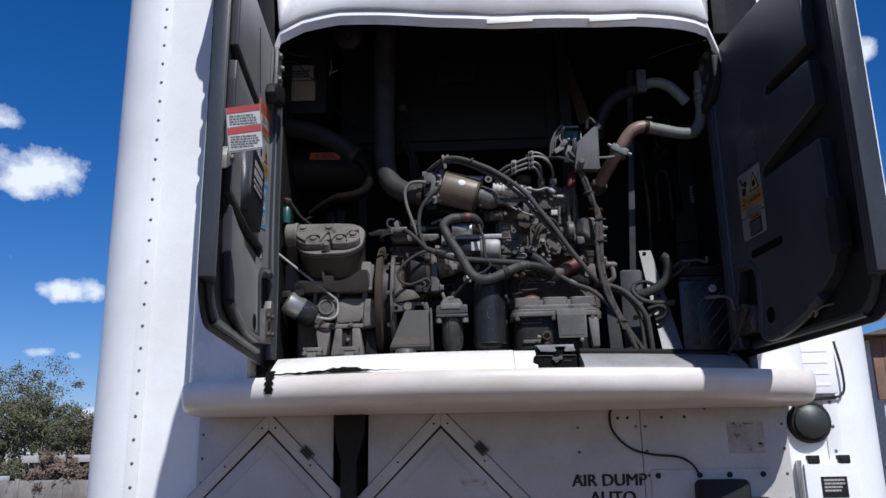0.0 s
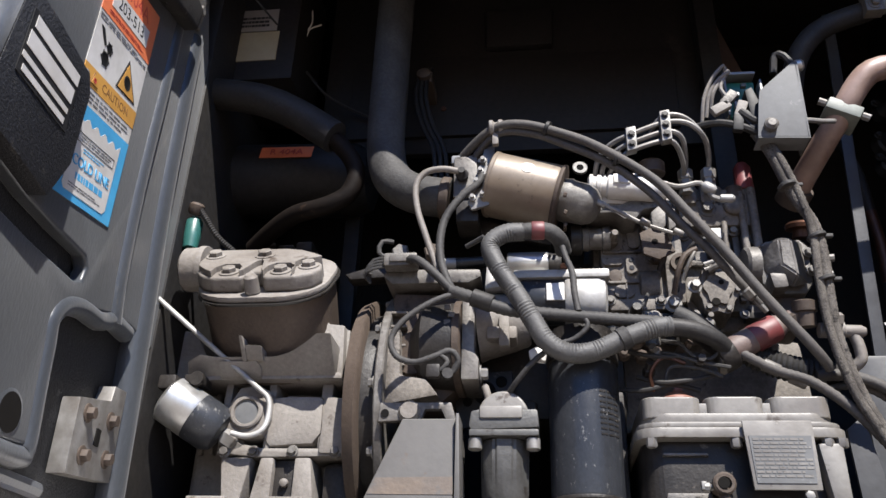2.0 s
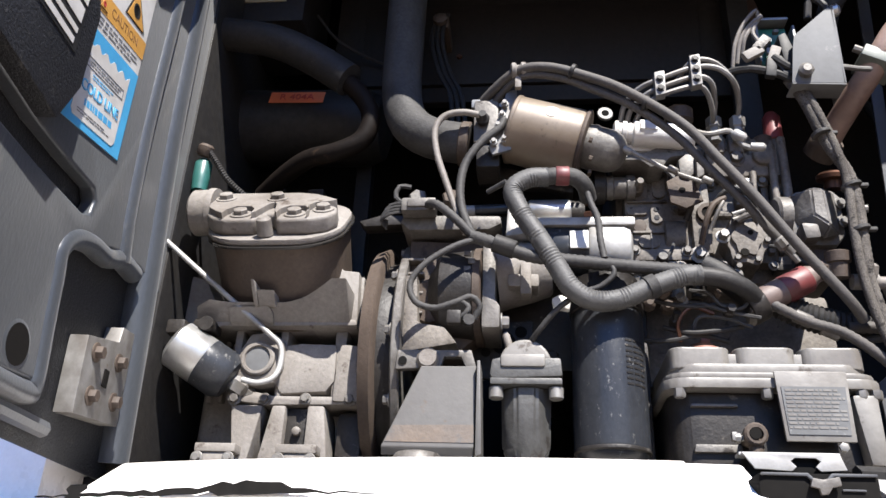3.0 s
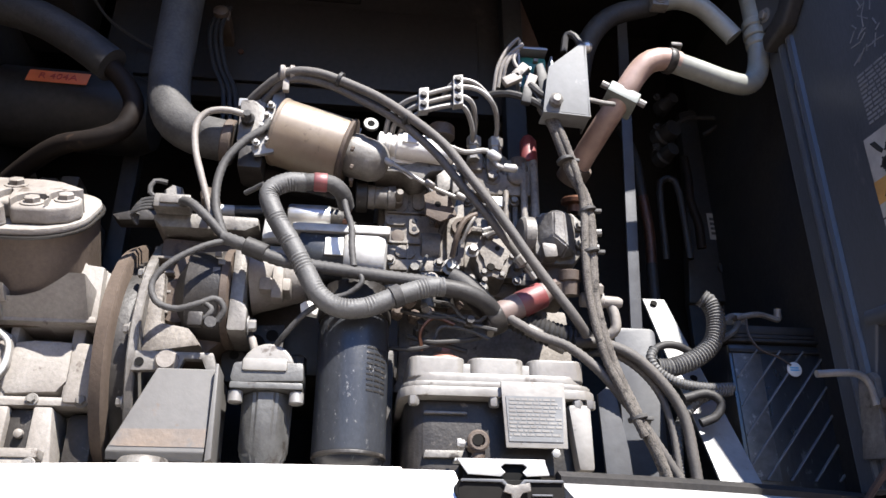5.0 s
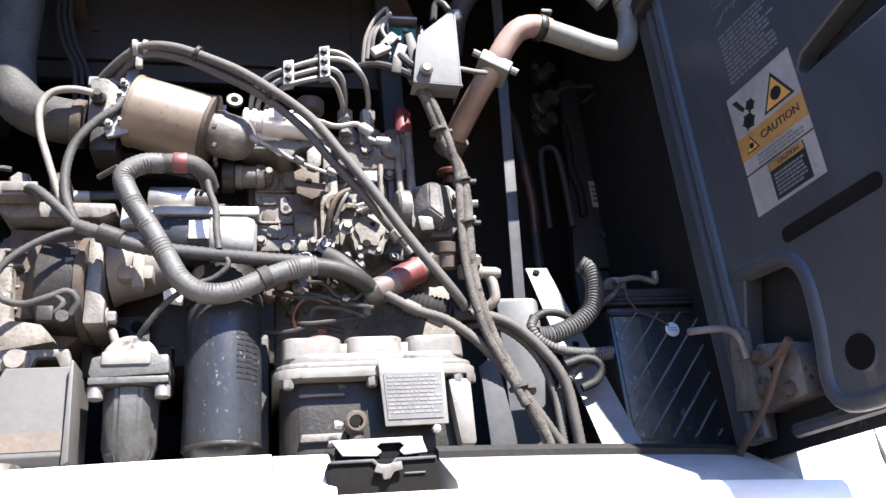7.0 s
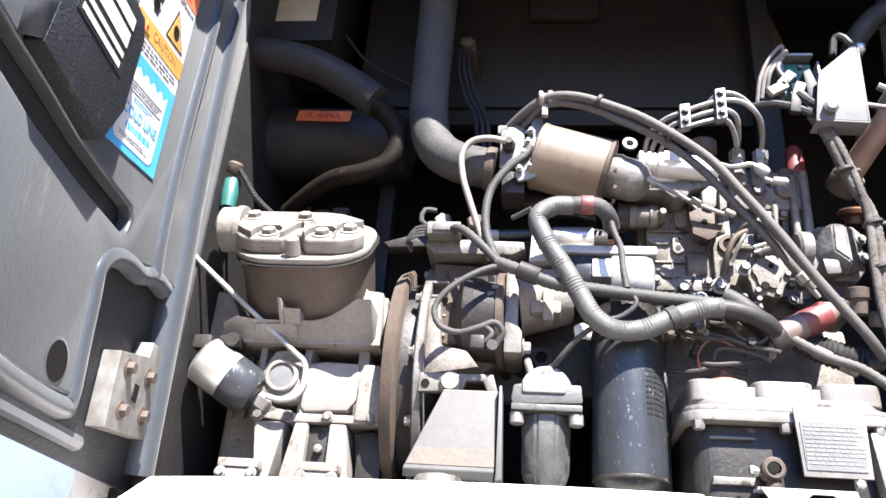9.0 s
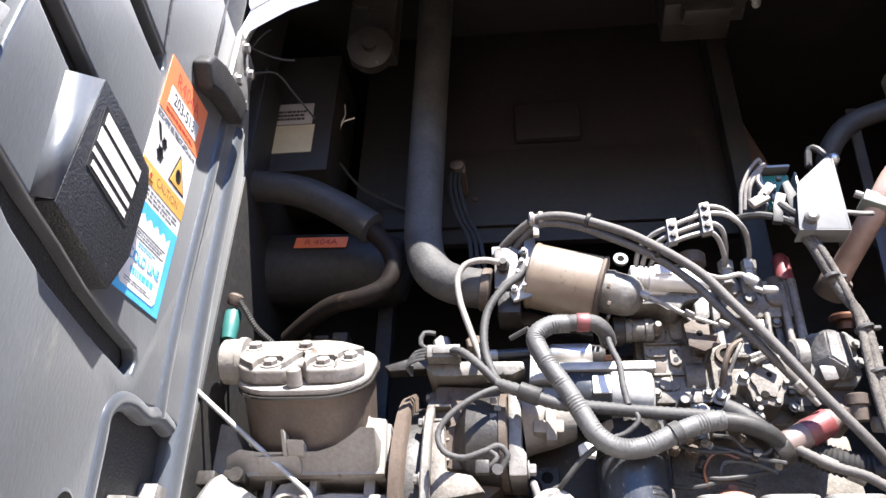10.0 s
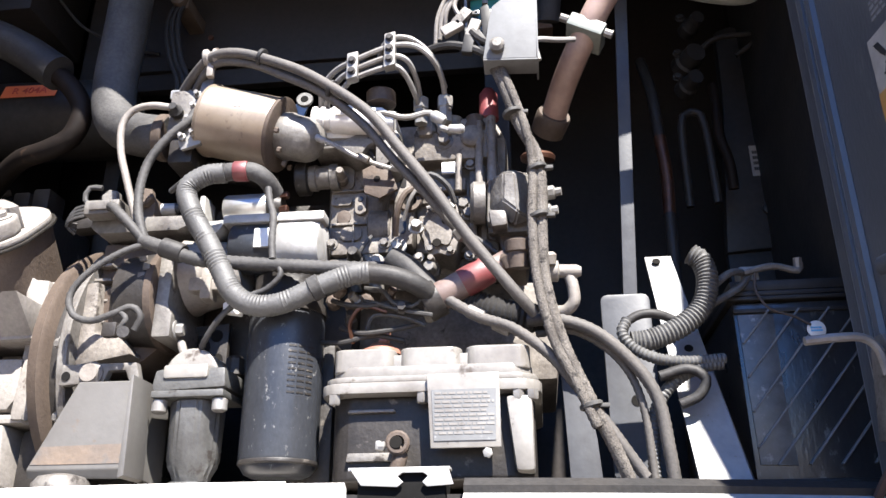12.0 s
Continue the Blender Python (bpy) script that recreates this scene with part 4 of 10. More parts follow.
def door(m, right):
    wide = 0.685 if right else 0.660
    skin0, skin1, base0, base1 = (-0.062, -0.040, -0.0395, -0.034) if right else (-0.036, -0.026, -0.0255, -0.0205)
    slim = 0.035 if right else 0.11
    hinge = -0.06 if right else -0.185
    ob = thing("engine_bay_door", m @ Vector((0.1, 0, 1.93)), "open bay door with a dark moulded ribbed liner" + (", in shade" if right else ", dusty and sunlit"), "door", "bay doors")
    z0, z1 = 1.925, 2.925

    def add(name, bm, material, label="", parent=None, smooth=True):
        bm.transform(m)
        return part(name, bm, material, parent or ob, label, smooth)

    def S(outline, a, b, bevel=0.003, seg=2):
        return slab(B(), outline, a, b, "y", bevel, seg=seg)

    # outer shell, white outside, with a rounded free corner
    shell = [(hinge + 0.03, z0)] + [(wide - 0.10 + 0.10 * math.sin(radians(a)), z0 + 0.12 - 0.12 * math.cos(radians(a))) for a in range(0, 91, 10)] + \
            [(wide - 0.10 + 0.10 * math.cos(radians(a)), z1 - 0.12 + 0.12 * math.sin(radians(a))) for a in range(0, 91, 10)] + [(hinge + 0.03, z1)]
    add("outer_skin", S([(max(a, hinge + 0.06) if a < 0.3 else a - slim, b + (0.012 if b < 2.1 else 0)) for a, b in shell], skin0, skin1, 0.004), WHITE_GLASS, "white outer skin")
    lin = [(hinge + 0.02, z0 + 0.008)] + [(wide - 0.115 + 0.10 * math.sin(radians(a)), z0 + 0.128 - 0.12 * math.cos(radians(a))) for a in range(0, 91, 10)] + \
          [(wide - 0.115 + 0.10 * math.cos(radians(a)), z1 - 0.128 + 0.12 * math.sin(radians(a))) for a in range(0, 91, 10)] + [(hinge + 0.02, z1 - 0.008)]
    # Ground sheet coloured black so the shallow slots look deeply shaded.
    add("liner_base", S(lin, base0, base1, 0.002), LINER_D, "recessed liner ground, black for the shade in the slots")
    # free-edge seal and ribs
    bm = B()
    for du, dn in ((0.008, 0.014), (0.026, 0.010), (0.044, 0.004)):
        slab(bm, [(wide - du - 0.006, z0 + 0.10), (wide - du + 0.008, z0 + 0.10), (wide - du + 0.008, z1 - 0.12), (wide - du - 0.006, z1 - 0.12)], base1, dn, bevel=0.004)
    add("edge_seal", bm, LINER, "ribbed dark edge seal")
    rim = []
    for du, dn in ((0.055, -0.012), (0.085, -0.016)):
        pts = [(0.04, z0 + 0.012 + du * 0.35)] + [(wide - 0.10 - du + 0.10 * math.sin(radians(a)), z0 + 0.125 + du * 0.35 - 0.115 * math.cos(radians(a))) for a in range(0, 91, 10)] + [(wide - du, z1 - 0.2)]
        rim.append(pts)
    bm = B()
    tube(bm, [(u, base1 + 0.008, z) for u, z in rim[0]], 0.010, 8, 0.03)
    add("border_bead", bm, LINER)
    # one moulded sheet, notched by the slots
    if right:
        sheet = [(-0.055, 1.955), (-0.005, 1.955), (0.020, 2.10), (0.045, 2.178), (0.120, 2.172), (0.148, 2.130), (0.146, 2.050), (0.135, 1.990), (0.160, 1.966), (0.220, 1.966), (0.330, 1.985), (0.430, 2.020), (0.500, 2.060),
                 (0.525, 2.10), (0.525, 2.392), (0.318, 2.390), (0.245, 2.387), (0.236, 2.400), (0.248, 2.417), (0.303, 2.430), (0.366, 2.446), (0.525, 2.482), (0.525, 2.60), (0.31, 2.60), (0.30, 2.614), (0.31, 2.63), (0.525, 2.64), (0.525, 2.88), (-0.055, 2.885)]
    else:
        sheet = [(-0.180, 2.205), (-0.085, 2.210), (-0.030, 2.205), (0.020, 2.190), (0.060, 2.186), (0.100, 2.172), (0.122, 2.145), (0.118, 2.100), (0.112, 2.050), (0.104, 1.992), (0.180, 1.986), (0.260, 1.988), (0.330, 1.998), (0.400, 2.011),
                 (0.441, 2.021), (0.463, 2.116), (0.482, 2.238), (0.400, 2.212), (0.320, 2.201), (0.200, 2.198), (0.095, 2.200), (0.078, 2.208), (0.074, 2.228), (0.085, 2.239), (0.160, 2.237), (0.232, 2.238), (0.313, 2.247), (0.387, 2.252),
                 (0.492, 2.264), (0.500, 2.350), (0.497, 2.428), (0.405, 2.412), (0.300, 2.408), (0.212, 2.402), (0.204, 2.410), (0.212, 2.424), (0.300, 2.443), (0.372, 2.449), (0.497, 2.462), (0.500, 2.550), (0.497, 2.602), (0.400, 2.594),
                 (0.278, 2.588), (0.222, 2.588), (0.214, 2.602), (0.224, 2.620), (0.278, 2.622), (0.400, 2.630), (0.497, 2.640), (0.495, 2.880), (-0.100, 2.890), (-0.165, 2.760), (-0.180, 2.500)]
    add("liner_panel", S(sheet, base1 + 0.0005, 0.001, 0.005, 3), LINER, "dark grey moulded liner, scuffed and dusty")
    if right:
        # Uncut slot: its inner shade is a flat black slab on the liner.
        add("slot_shade", S(round_rect(0.134, 2.187, 0.303, 2.209, 0.009), 0.0012, 0.0022, 0), DARKHOLE, "flat black slab in place of a shaded slot", smooth=False)
    if right:
        for du in (0.012, 0.032):
            bm = B()
            tube(bm, [(hinge + 0.035 + du, 0.0, 1.955), (hinge + 0.035 + du, 0.002, 2.1), (hinge + 0.035 + du, 0.002, 2.5), (hinge + 0.035 + du, 0.0, 2.88)], 0.0085, 8, 0.05)
            add("flange_bead", bm, LINER)
    else:
        bm = tube(B(), [(-0.160, -0.016, 1.957), (-0.131, -0.012, 2.17), (-0.104, -0.012, 2.42), (-0.098, -0.012, 2.60), (-0.098, -0.014, 2.757)], 0.025, 16, 0.06)
        add("flange_bead", bm, LINER)
        bm = tube(B(), [(-0.034, -0.008, 2.194), (-0.022, -0.008, 2.25), (-0.014, -0.008, 2.40), (-0.019, -0.008, 2.60), (-0.022, -0.010, 2.757)], 0.017, 14, 0.04)
        add("flange_bead", bm, LINER)
    bm = B()
    if right:
        lip = [(0.030, 2.186), (0.070, 2.182), (0.118, 2.176), (0.142, 2.158), (0.153, 2.125), (0.150, 2.060), (0.140, 2.000), (0.148, 1.972), (0.180, 1.962), (0.240, 1.964), (0.340, 1.984), (0.440, 2.020)]
    else:
        lip = [(-0.085, 2.200), (-0.033, 2.199), (0.004, 2.184), (0.055, 2.180), (0.096, 2.166), (0.118, 2.140), (0.114, 2.107), (0.108, 2.054), (0.100, 1.990), (0.112, 1.979), (0.181, 1.976), (0.255, 1.978), (0.330, 1.988), (0.400, 2.004), (0.436, 2.018)]
    tube(bm, [(a, -0.006, b) for a, b in lip], 0.0135, 12, 0.010)
    add("pocket_bead", bm, LINER)
    bm = B()
    ub = 0.20 if right else 0.158
    lathe(bm, (ub, -0.004, 2.016), (0, 1, 0), [(0, 0.026), (0.005, 0.026), (0.0062, 0.0225)], 24)
    add("boss_rim", bm, LINER)
    bm = B()
    lathe(bm, (ub, 0.0005, 2.016), (0, 1, 0), [(0, 0.0225), (0.0020, 0.0220)], 24)
    add("boss_hole", bm, DARKHOLE)
    # lower hinge plate with four bolts
    us = 0.060 if right else -0.048
    if right:
        plate, spots = [(0.016, 1.986), (0.105, 1.990), (0.108, 2.040), (0.100, 2.062), (0.041, 2.077), (0.020, 2.060)], ((0.039, 2.061), (0.080, 2.050), (0.033, 2.015), (0.078, 2.003))
        bm = slab(B(), [(0.002, 2.100), (0.010, 2.107), (0.028, 2.107), (0.033, 2.098), (0.024, 1.990), (-0.020, 1.996), (-0.010, 2.04)], 0.004, 0.016, bevel=0.002)
        add("hinge_arm", bm, CAST_G, "grey steel hinge arm")
    else:
        plate, spots = [(us - 0.066, 1.996), (us + 0.062, 1.982), (us + 0.066, 2.076), (us - 0.020, 2.096), (us - 0.024, 2.118), (us - 0.062, 2.122)], ((us + 0.038, 2.063), (us - 0.030, 2.071), (us + 0.030, 2.011), (us - 0.038, 2.021))
    bm = slab(B(), plate, base1 + 0.0005, 0.004, bevel=0.0015)
    hp = add("hinge_plate", bm, CAST_G if right else STEEL, "bolted steel hinge plate")
    for a, b in spots:
        bm = B()
        bolt(bm, (a, 0.004, b), (0, 1, 0), 0.0085, 0.009)
        add("bolt", bm, CAST_B, parent=hp)
    bm = slab(B(), [(us - 0.006, 2.030), (us + 0.006, 2.030), (us + 0.006, 2.052), (us - 0.006, 2.052)], 0.0042, 0.0062, bevel=0)
    add("slot_hole", bm, DARKHOLE, parent=hp)
    # upper hinge plate and its rubber stop
    ut = -0.030 if not right else 0.0
    bm = slab(B(), [(ut - 0.05, 2.76), (ut + 0.045, 2.76), (ut + 0.045, 2.90), (ut - 0.05, 2.90)], 0.002, 0.012, bevel=0.003)
    hp = add("hinge_plate", bm, GREYPAINT if right else STEEL, "bolted upper hinge plate")
    for a, b in ((0.02, 0.05), (-0.025, 0.03), (0.022, -0.03), (-0.026, -0.045)):
        bm = B()
        bolt(bm, (ut + a, 0.012, 2.83 + b), (0, 1, 0), 0.0095, 0.008)
        add("bolt", bm, STEEL, parent=hp)
    stop = [(ut + 0.052, 2.80), (ut + 0.020, 2.755), (ut - 0.03, 2.730), (ut - 0.03, 2.700), (ut + 0.03, 2.715), (ut + 0.085, 2.775), (ut + 0.085, 2.85), (ut + 0.058, 2.85)]
    if not right:
        stop = [(0.150, 2.684), (0.132, 2.716), (0.085, 2.742), (0.0, 2.770), (-0.040, 2.770), (-0.030, 2.716), (0.015, 2.706), (0.070, 2.688), (0.115, 2.662)]
    bm = slab(B(), stop, 0.001, 0.03, bevel=0.008, seg=3)
    add("rubber_stop", bm, RUBBER, "black rubber stop")
    return ob, add


door_l, add_l = door(DL, False)
door_r, add_r = door(DR, True)


def sticker_pose(m, u, n, z, flip):
    """A pose on a door's liner: x along the print, z out of the liner."""
    o = m @ Vector((u, n, z))
    un, nn = m.to_3x3() @ Vector((-1 if not flip else 1, 0, 0)), m.to_3x3() @ Vector((0, 1, 0))
    return facing(o, un, nn)


def field(bm, sp, x0, y0, x1, y1, lift=0.0008, shear=0.0):
    tmp = slab(B(), [(x0, y0 + shear * x0), (x1, y0 + shear * x1), (x1, y1 + shear * x1), (x0, y1 + shear * x0)], 0.0, lift, "z", 0)
    tmp.transform(sp)
    merge(bm, tmp)
    return bm


def triangle_sign(sp, cx, cy, s, parent, lift, dark=None, line=0.72):
    bm = B()
    tmp = slab(B(), [(cx - s, cy - s * 0.8), (cx + s, cy - s * 0.8), (cx, cy + s * 0.95)], lift, lift + 0.0005, "z", 0)
    tmp.transform(sp)
    merge(bm, tmp)
    part("warning_triangle", bm, dark or S_BLACK, parent, smooth=False)
    bm = B()
    tmp = slab(B(), [(cx - s * line, cy - s * line * 0.88), (cx + s * line, cy - s * line * 0.88), (cx, cy + s * line * 0.86)], lift + 0.0006, lift + 0.0010, "z", 0)
    tmp.transform(sp)
    merge(bm, tmp)
    part("warning_triangle_field", bm, S_YELLOW, parent, smooth=False)
    bm = B()
    tmp = B()
    lathe(tmp, (cx, cy - s * 0.2, lift + 0.0011), (0, 0, 1), [(0, s * 0.24), (0.0003, s * 0.24), (0.0003, s * 0.34), (0, s * 0.34)], 16)
    tmp.transform(sp)
    merge(bm, tmp)
    part("warning_symbol", bm, S_BLACK if dark is None else S_RED, parent, smooth=False)


def gear_symbol(sp, cx, cy, s, parent, lift):
    bm = B()
    for x, y, r in ((cx, cy - s * 0.55, s * 0.40), (cx + s * 0.35, cy + s * 0.20, s * 0.30)):
        tmp = B()
        lathe(tmp, (x, y, lift), (0, 0, 1), [(0, r * 0.74), (0.0005, r * 0.74), (0.0005, r), (0, r)], 18)
        tmp.transform(sp)
        merge(bm, tmp)
        for k in range(6):
            a = k * math.tau / 6
            box(bm, (r * 0.9, -r * 0.14, 0), (r * 1.24, r * 0.14, 0.0005), 0, m=sp @ Matrix.Translation((x, y, lift)) @ Matrix.Rotation(a, 4, "Z"))
    tmp = slab(B(), [(cx - s * 0.8, cy + s), (cx - s * 0.45, cy + s * 0.95), (cx - s * 0.05, cy + s * 0.25), (cx - s * 0.20, cy + s * 0.10), (cx - s * 0.45, cy + s * 0.40)], lift + 0.0001, lift + 0.0006, "z", 0)
    tmp.transform(sp)
    merge(bm, tmp)
    part("gear_symbol", bm, S_BLACK, parent, smooth=False)


def left_door_stickers():
    # one tall strip of four fields
    sp = sticker_pose(DL, 0.128, 0.0012, 2.47, False)
    w, h, sh = 0.077, 0.185, 0.20
    st = part("sticker", field(B(), sp, -w, -h, w, h, 0.0006, sh), S_WHITE, door_l, "tall warning sticker in orange, white, yellow and blue", smooth=False)
    part("sticker_field", field(B(), sp, -w, 0.092, w, h, 0.0012, sh), S_ORANGE, st, smooth=False)
    part("sticker_field", field(B(), sp, -w * 0.72, 0.111, w * 0.74, 0.142, 0.0018, sh), S_WHITE, st, smooth=False)
    part("sticker_field", field(B(), sp, -w, -0.025, w, 0.003, 0.0012, sh), S_YELLOW, st, smooth=False)
    part("sticker_field", field(B(), sp, -w, -h, w, -0.052, 0.0012, sh), S_BLUE, st, smooth=False)
    # white panel with a wavy top edge
    wave = [(w * (0.74 - 1.48 * k / 24), -0.072 + 0.0042 * math.cos(k * math.tau / 4.8)) for k in range(25)]
    outline = [(-w * 0.66, -h * 0.945), (w * 0.66, -h * 0.945), (w * 0.74, -h * 0.91)] + wave + [(-w * 0.74, -h * 0.91)]
    tmp = slab(B(), [(x, y + sh * x) for x, y in outline], 0.0, 0.0018, "z", 0)
    tmp.transform(sp)
    part("sticker_field", tmp, S_WHITE, st, smooth=False)
    tilt = Matrix.Rotation(math.atan(sh), 4, "Z")

    def at(x, y, lift):
        return sp @ Matrix.Translation((x, y + sh * x, lift)) @ tilt
    writing("print", "R404A", 0.034, at(0.0, 0.160, 0.0010), S_RED, st, 0.0003)
    writing("print", "203-513", 0.026, at(0.0, 0.1265, 0.0017), S_BLACK, st, 0.0003)
    writing("print", "CAUTION", 0.018, at(0.014, -0.011, 0.0011), S_BROWN, st, 0.0003)
    part("print", bars(B(), at(0.0, 0.101, 0.0013), 0.115, 0.007, 2, 11, 0.4, 0.0003), S_RED, st, smooth=False)
    part("print", bars(B(), at(0.0, 0.083, 0.0008), 0.15, 0.010, 3, 1, 0.35, 0.0003), S_PRINT, st, smooth=False)
    part("print", bars(B(), at(0.0, -0.038, 0.0008), 0.15, 0.018, 3, 12, 0.35, 0.0003), S_PRINT, st, smooth=False)
    bm = B()
    for x0, y0, x1, y1 in ((-0.048, -0.0925, 0.048, -0.0915), (-0.048, -0.1055, 0.048, -0.1045), (-0.049, -0.1055, -0.048, -0.0915), (0.048, -0.1055, 0.049, -0.0915)):
        field(bm, sp @ Matrix.Translation((0, 0, 0.0019)), x0, y0, x1, y1, 0.0004, sh)
    part("print_frame", bm, S_PRINT, st, smooth=False)
    part("print", bars(B(), at(0.0, -0.0985, 0.0019), 0.085, 0.008, 2, 2, 0.4, 0.0003), S_PRINT, st, smooth=False)
    part("print", bars(B(), at(0.0, -0.1125, 0.0019), 0.060, 0.008, 2, 13, 0.4, 0.0003), S_BLUE, st, smooth=False)
    writing("print", "COLD LINE", 0.020, at(0.0, -0.131, 0.0017), S_BLUE, st, 0.0003, bold=0.0003)
    part("print", bars(B(), at(0.006, -0.150, 0.0017), 0.080, 0.011, 1, 4, 0.8, 0.0003), S_BLUE, st, smooth=False)
    part("print", bars(B(), at(0.0, -0.165, 0.0019), 0.090, 0.007, 2, 14, 0.35, 0.0003), S_PRINT, st, smooth=False)
    triangle_sign(at(0.030, 0.036, 0.0), 0.0, 0.0, 0.031, st, 0.0008, line=0.84)
    triangle_sign(at(-0.048, -0.011, 0.0), 0.0, 0.0, 0.011, st, 0.0014, dark=S_BROWN, line=0.84)
    gear_symbol(at(-0.040, 0.044, 0.0), 0.0, 0.0, 0.026, st, 0.0008)
    # raised block with its ramp, and the label set on it
    foot = [(0.380, 2.2535), (0.313, 2.2485), (0.234, 2.2395), (0.206, 2.30), (0.206, 2.400), (0.218, 2.423), (0.300, 2.431), (0.367, 2.431)]
    bm = slab(B(), foot, -0.030, 0.022, bevel=0.003, seg=2)
    wedge = add_l("wedge_block", bm, LINER_D, "raised block of coarse black plastic")
    bm = B()
    lo = [bm.verts.new(q) for q in ((0.391, 0.0015, 2.2535), (0.397, 0.0015, 2.313), (0.407, 0.0015, 2.404), (0.370, 0.0015, 2.432))]
    hi = [bm.verts.new(q) for q in ((0.3805, 0.0215, 2.257), (0.3765, 0.0215, 2.328), (0.368, 0.0215, 2.428))]
    for f in ((lo[0], lo[1], hi[1], hi[0]), (lo[1], lo[2], hi[2], hi[1]), (lo[2], lo[3], hi[2])):
        bm.faces.new(f)
    ramp = add_l("block_ramp", bm, LINER, "smooth ramp of the block")
    ramp.modifiers.new("thickness", "SOLIDIFY").thickness = 0.002
    bm = B()
    lathe(bm, (0.224, 0.010, 2.412), (-0.3, 0.3, 1), [(0, 0.008), (0.014, 0.008), (0.018, 0.005)], 12)
    add_l("block_nub", bm, CAST_G, parent=wedge)
    sp2 = facing(DL @ Vector((0.294, 0.0224, 2.364)), DL.to_3x3() @ Vector((-1, 0, 0)), DL.to_3x3() @ Vector((0, 1, 0)))
    part("label_plate", field(B(), sp2, -0.058, -0.042, 0.056, 0.041, 0.0008), S_BLACK, wedge, smooth=False)
    bm = B()
    for y0, y1, x0, x1 in ((0.021, 0.037, -0.050, 0.053), (-0.006, 0.014, -0.054, 0.050), (-0.022, -0.015, -0.056, 0.048), (-0.037, -0.029, -0.050, 0.046)):
        field(bm, sp2 @ Matrix.Translation((0, 0, 0.0010)), x0, y0, x1, y1, 0.0006)
    part("label_bar", bm, S_WHITE, wedge, "white label stripes", smooth=False)
    # stand-off warning tag and the latch bracket at the free edge
    o = Vector((-0.383, 1.704, 2.345))
    sp3 = facing(o, (0.98, 0.12, 0.10), (0.12, -0.98, -0.05))
    tag = part("warning_tag", field(B(), sp3, -0.037, -0.051, 0.037, 0.051, 0.0015, 0.06), S_GREY, door_l, "red and white bilingual warning tag, faded", smooth=False)
    for y0, y1, mt in ((0.037, 0.051, S_RED), (-0.010, 0.004, S_RED), (0.006, 0.035, S_WHITE), (-0.047, -0.012, S_WHITE)):
        part("tag_field", field(B(), sp3 @ Matrix.Translation((0, 0, 0.0016)), -0.035, y0, 0.035, y1, 0.0006, 0.06), mt, tag, smooth=False)
    part("tag_print", bars(B(), sp3 @ Matrix.Translation((0, 0.020, 0.0026)), 0.06, 0.024, 4, 8), S_PRINT, tag, smooth=False)
    part("tag_print", bars(B(), sp3 @ Matrix.Translation((0, -0.029, 0.0026)), 0.06, 0.028, 5, 9), S_PRINT, tag, smooth=False)
    bm = slab(B(), [(0.521, 2.322), (0.590, 2.286), (0.592, 2.320), (0.580, 2.340), (0.518, 2.368)], -0.0205, 0.010, bevel=0.004)
    add_l("latch_bracket", bm, ALU, "bright steel latch bracket")
    bm = B()
    for z in (2.325, 2.342):
        bolt(bm, (0.555, 0.0105, z), (0, 1, 0), 0.008, 0.006)
    add_l("bracket_bolt", bm, STEEL)
    # Black slab stands in for the shaded recess below the bracket.
    bm = slab(B(), round_rect(0.505, 2.19, 0.575, 2.300, 0.012), -0.0205, -0.014, bevel=0.002)
    add_l("latch_recess", bm, DARKHOLE)
    # wires dangling at the upper corner
    bm = B()
    q = [DL @ Vector(c) for c in ((0.10, 0.012, 2.90), (0.12, 0.02, 2.80), (0.10, 0.015, 2.72), (0.06, 0.012, 2.69))]
    tube(bm, q, 0.0018, 6)
    q = [DL @ Vector(c) for c in ((0.30, 0.012, 2.80), (0.27, 0.010, 2.70), (0.25, 0.010, 2.63))]
    tube(bm, q, 0.0015, 6)
    part("stay_wire", bm, RUBBER, door_l)


left_door_stickers()


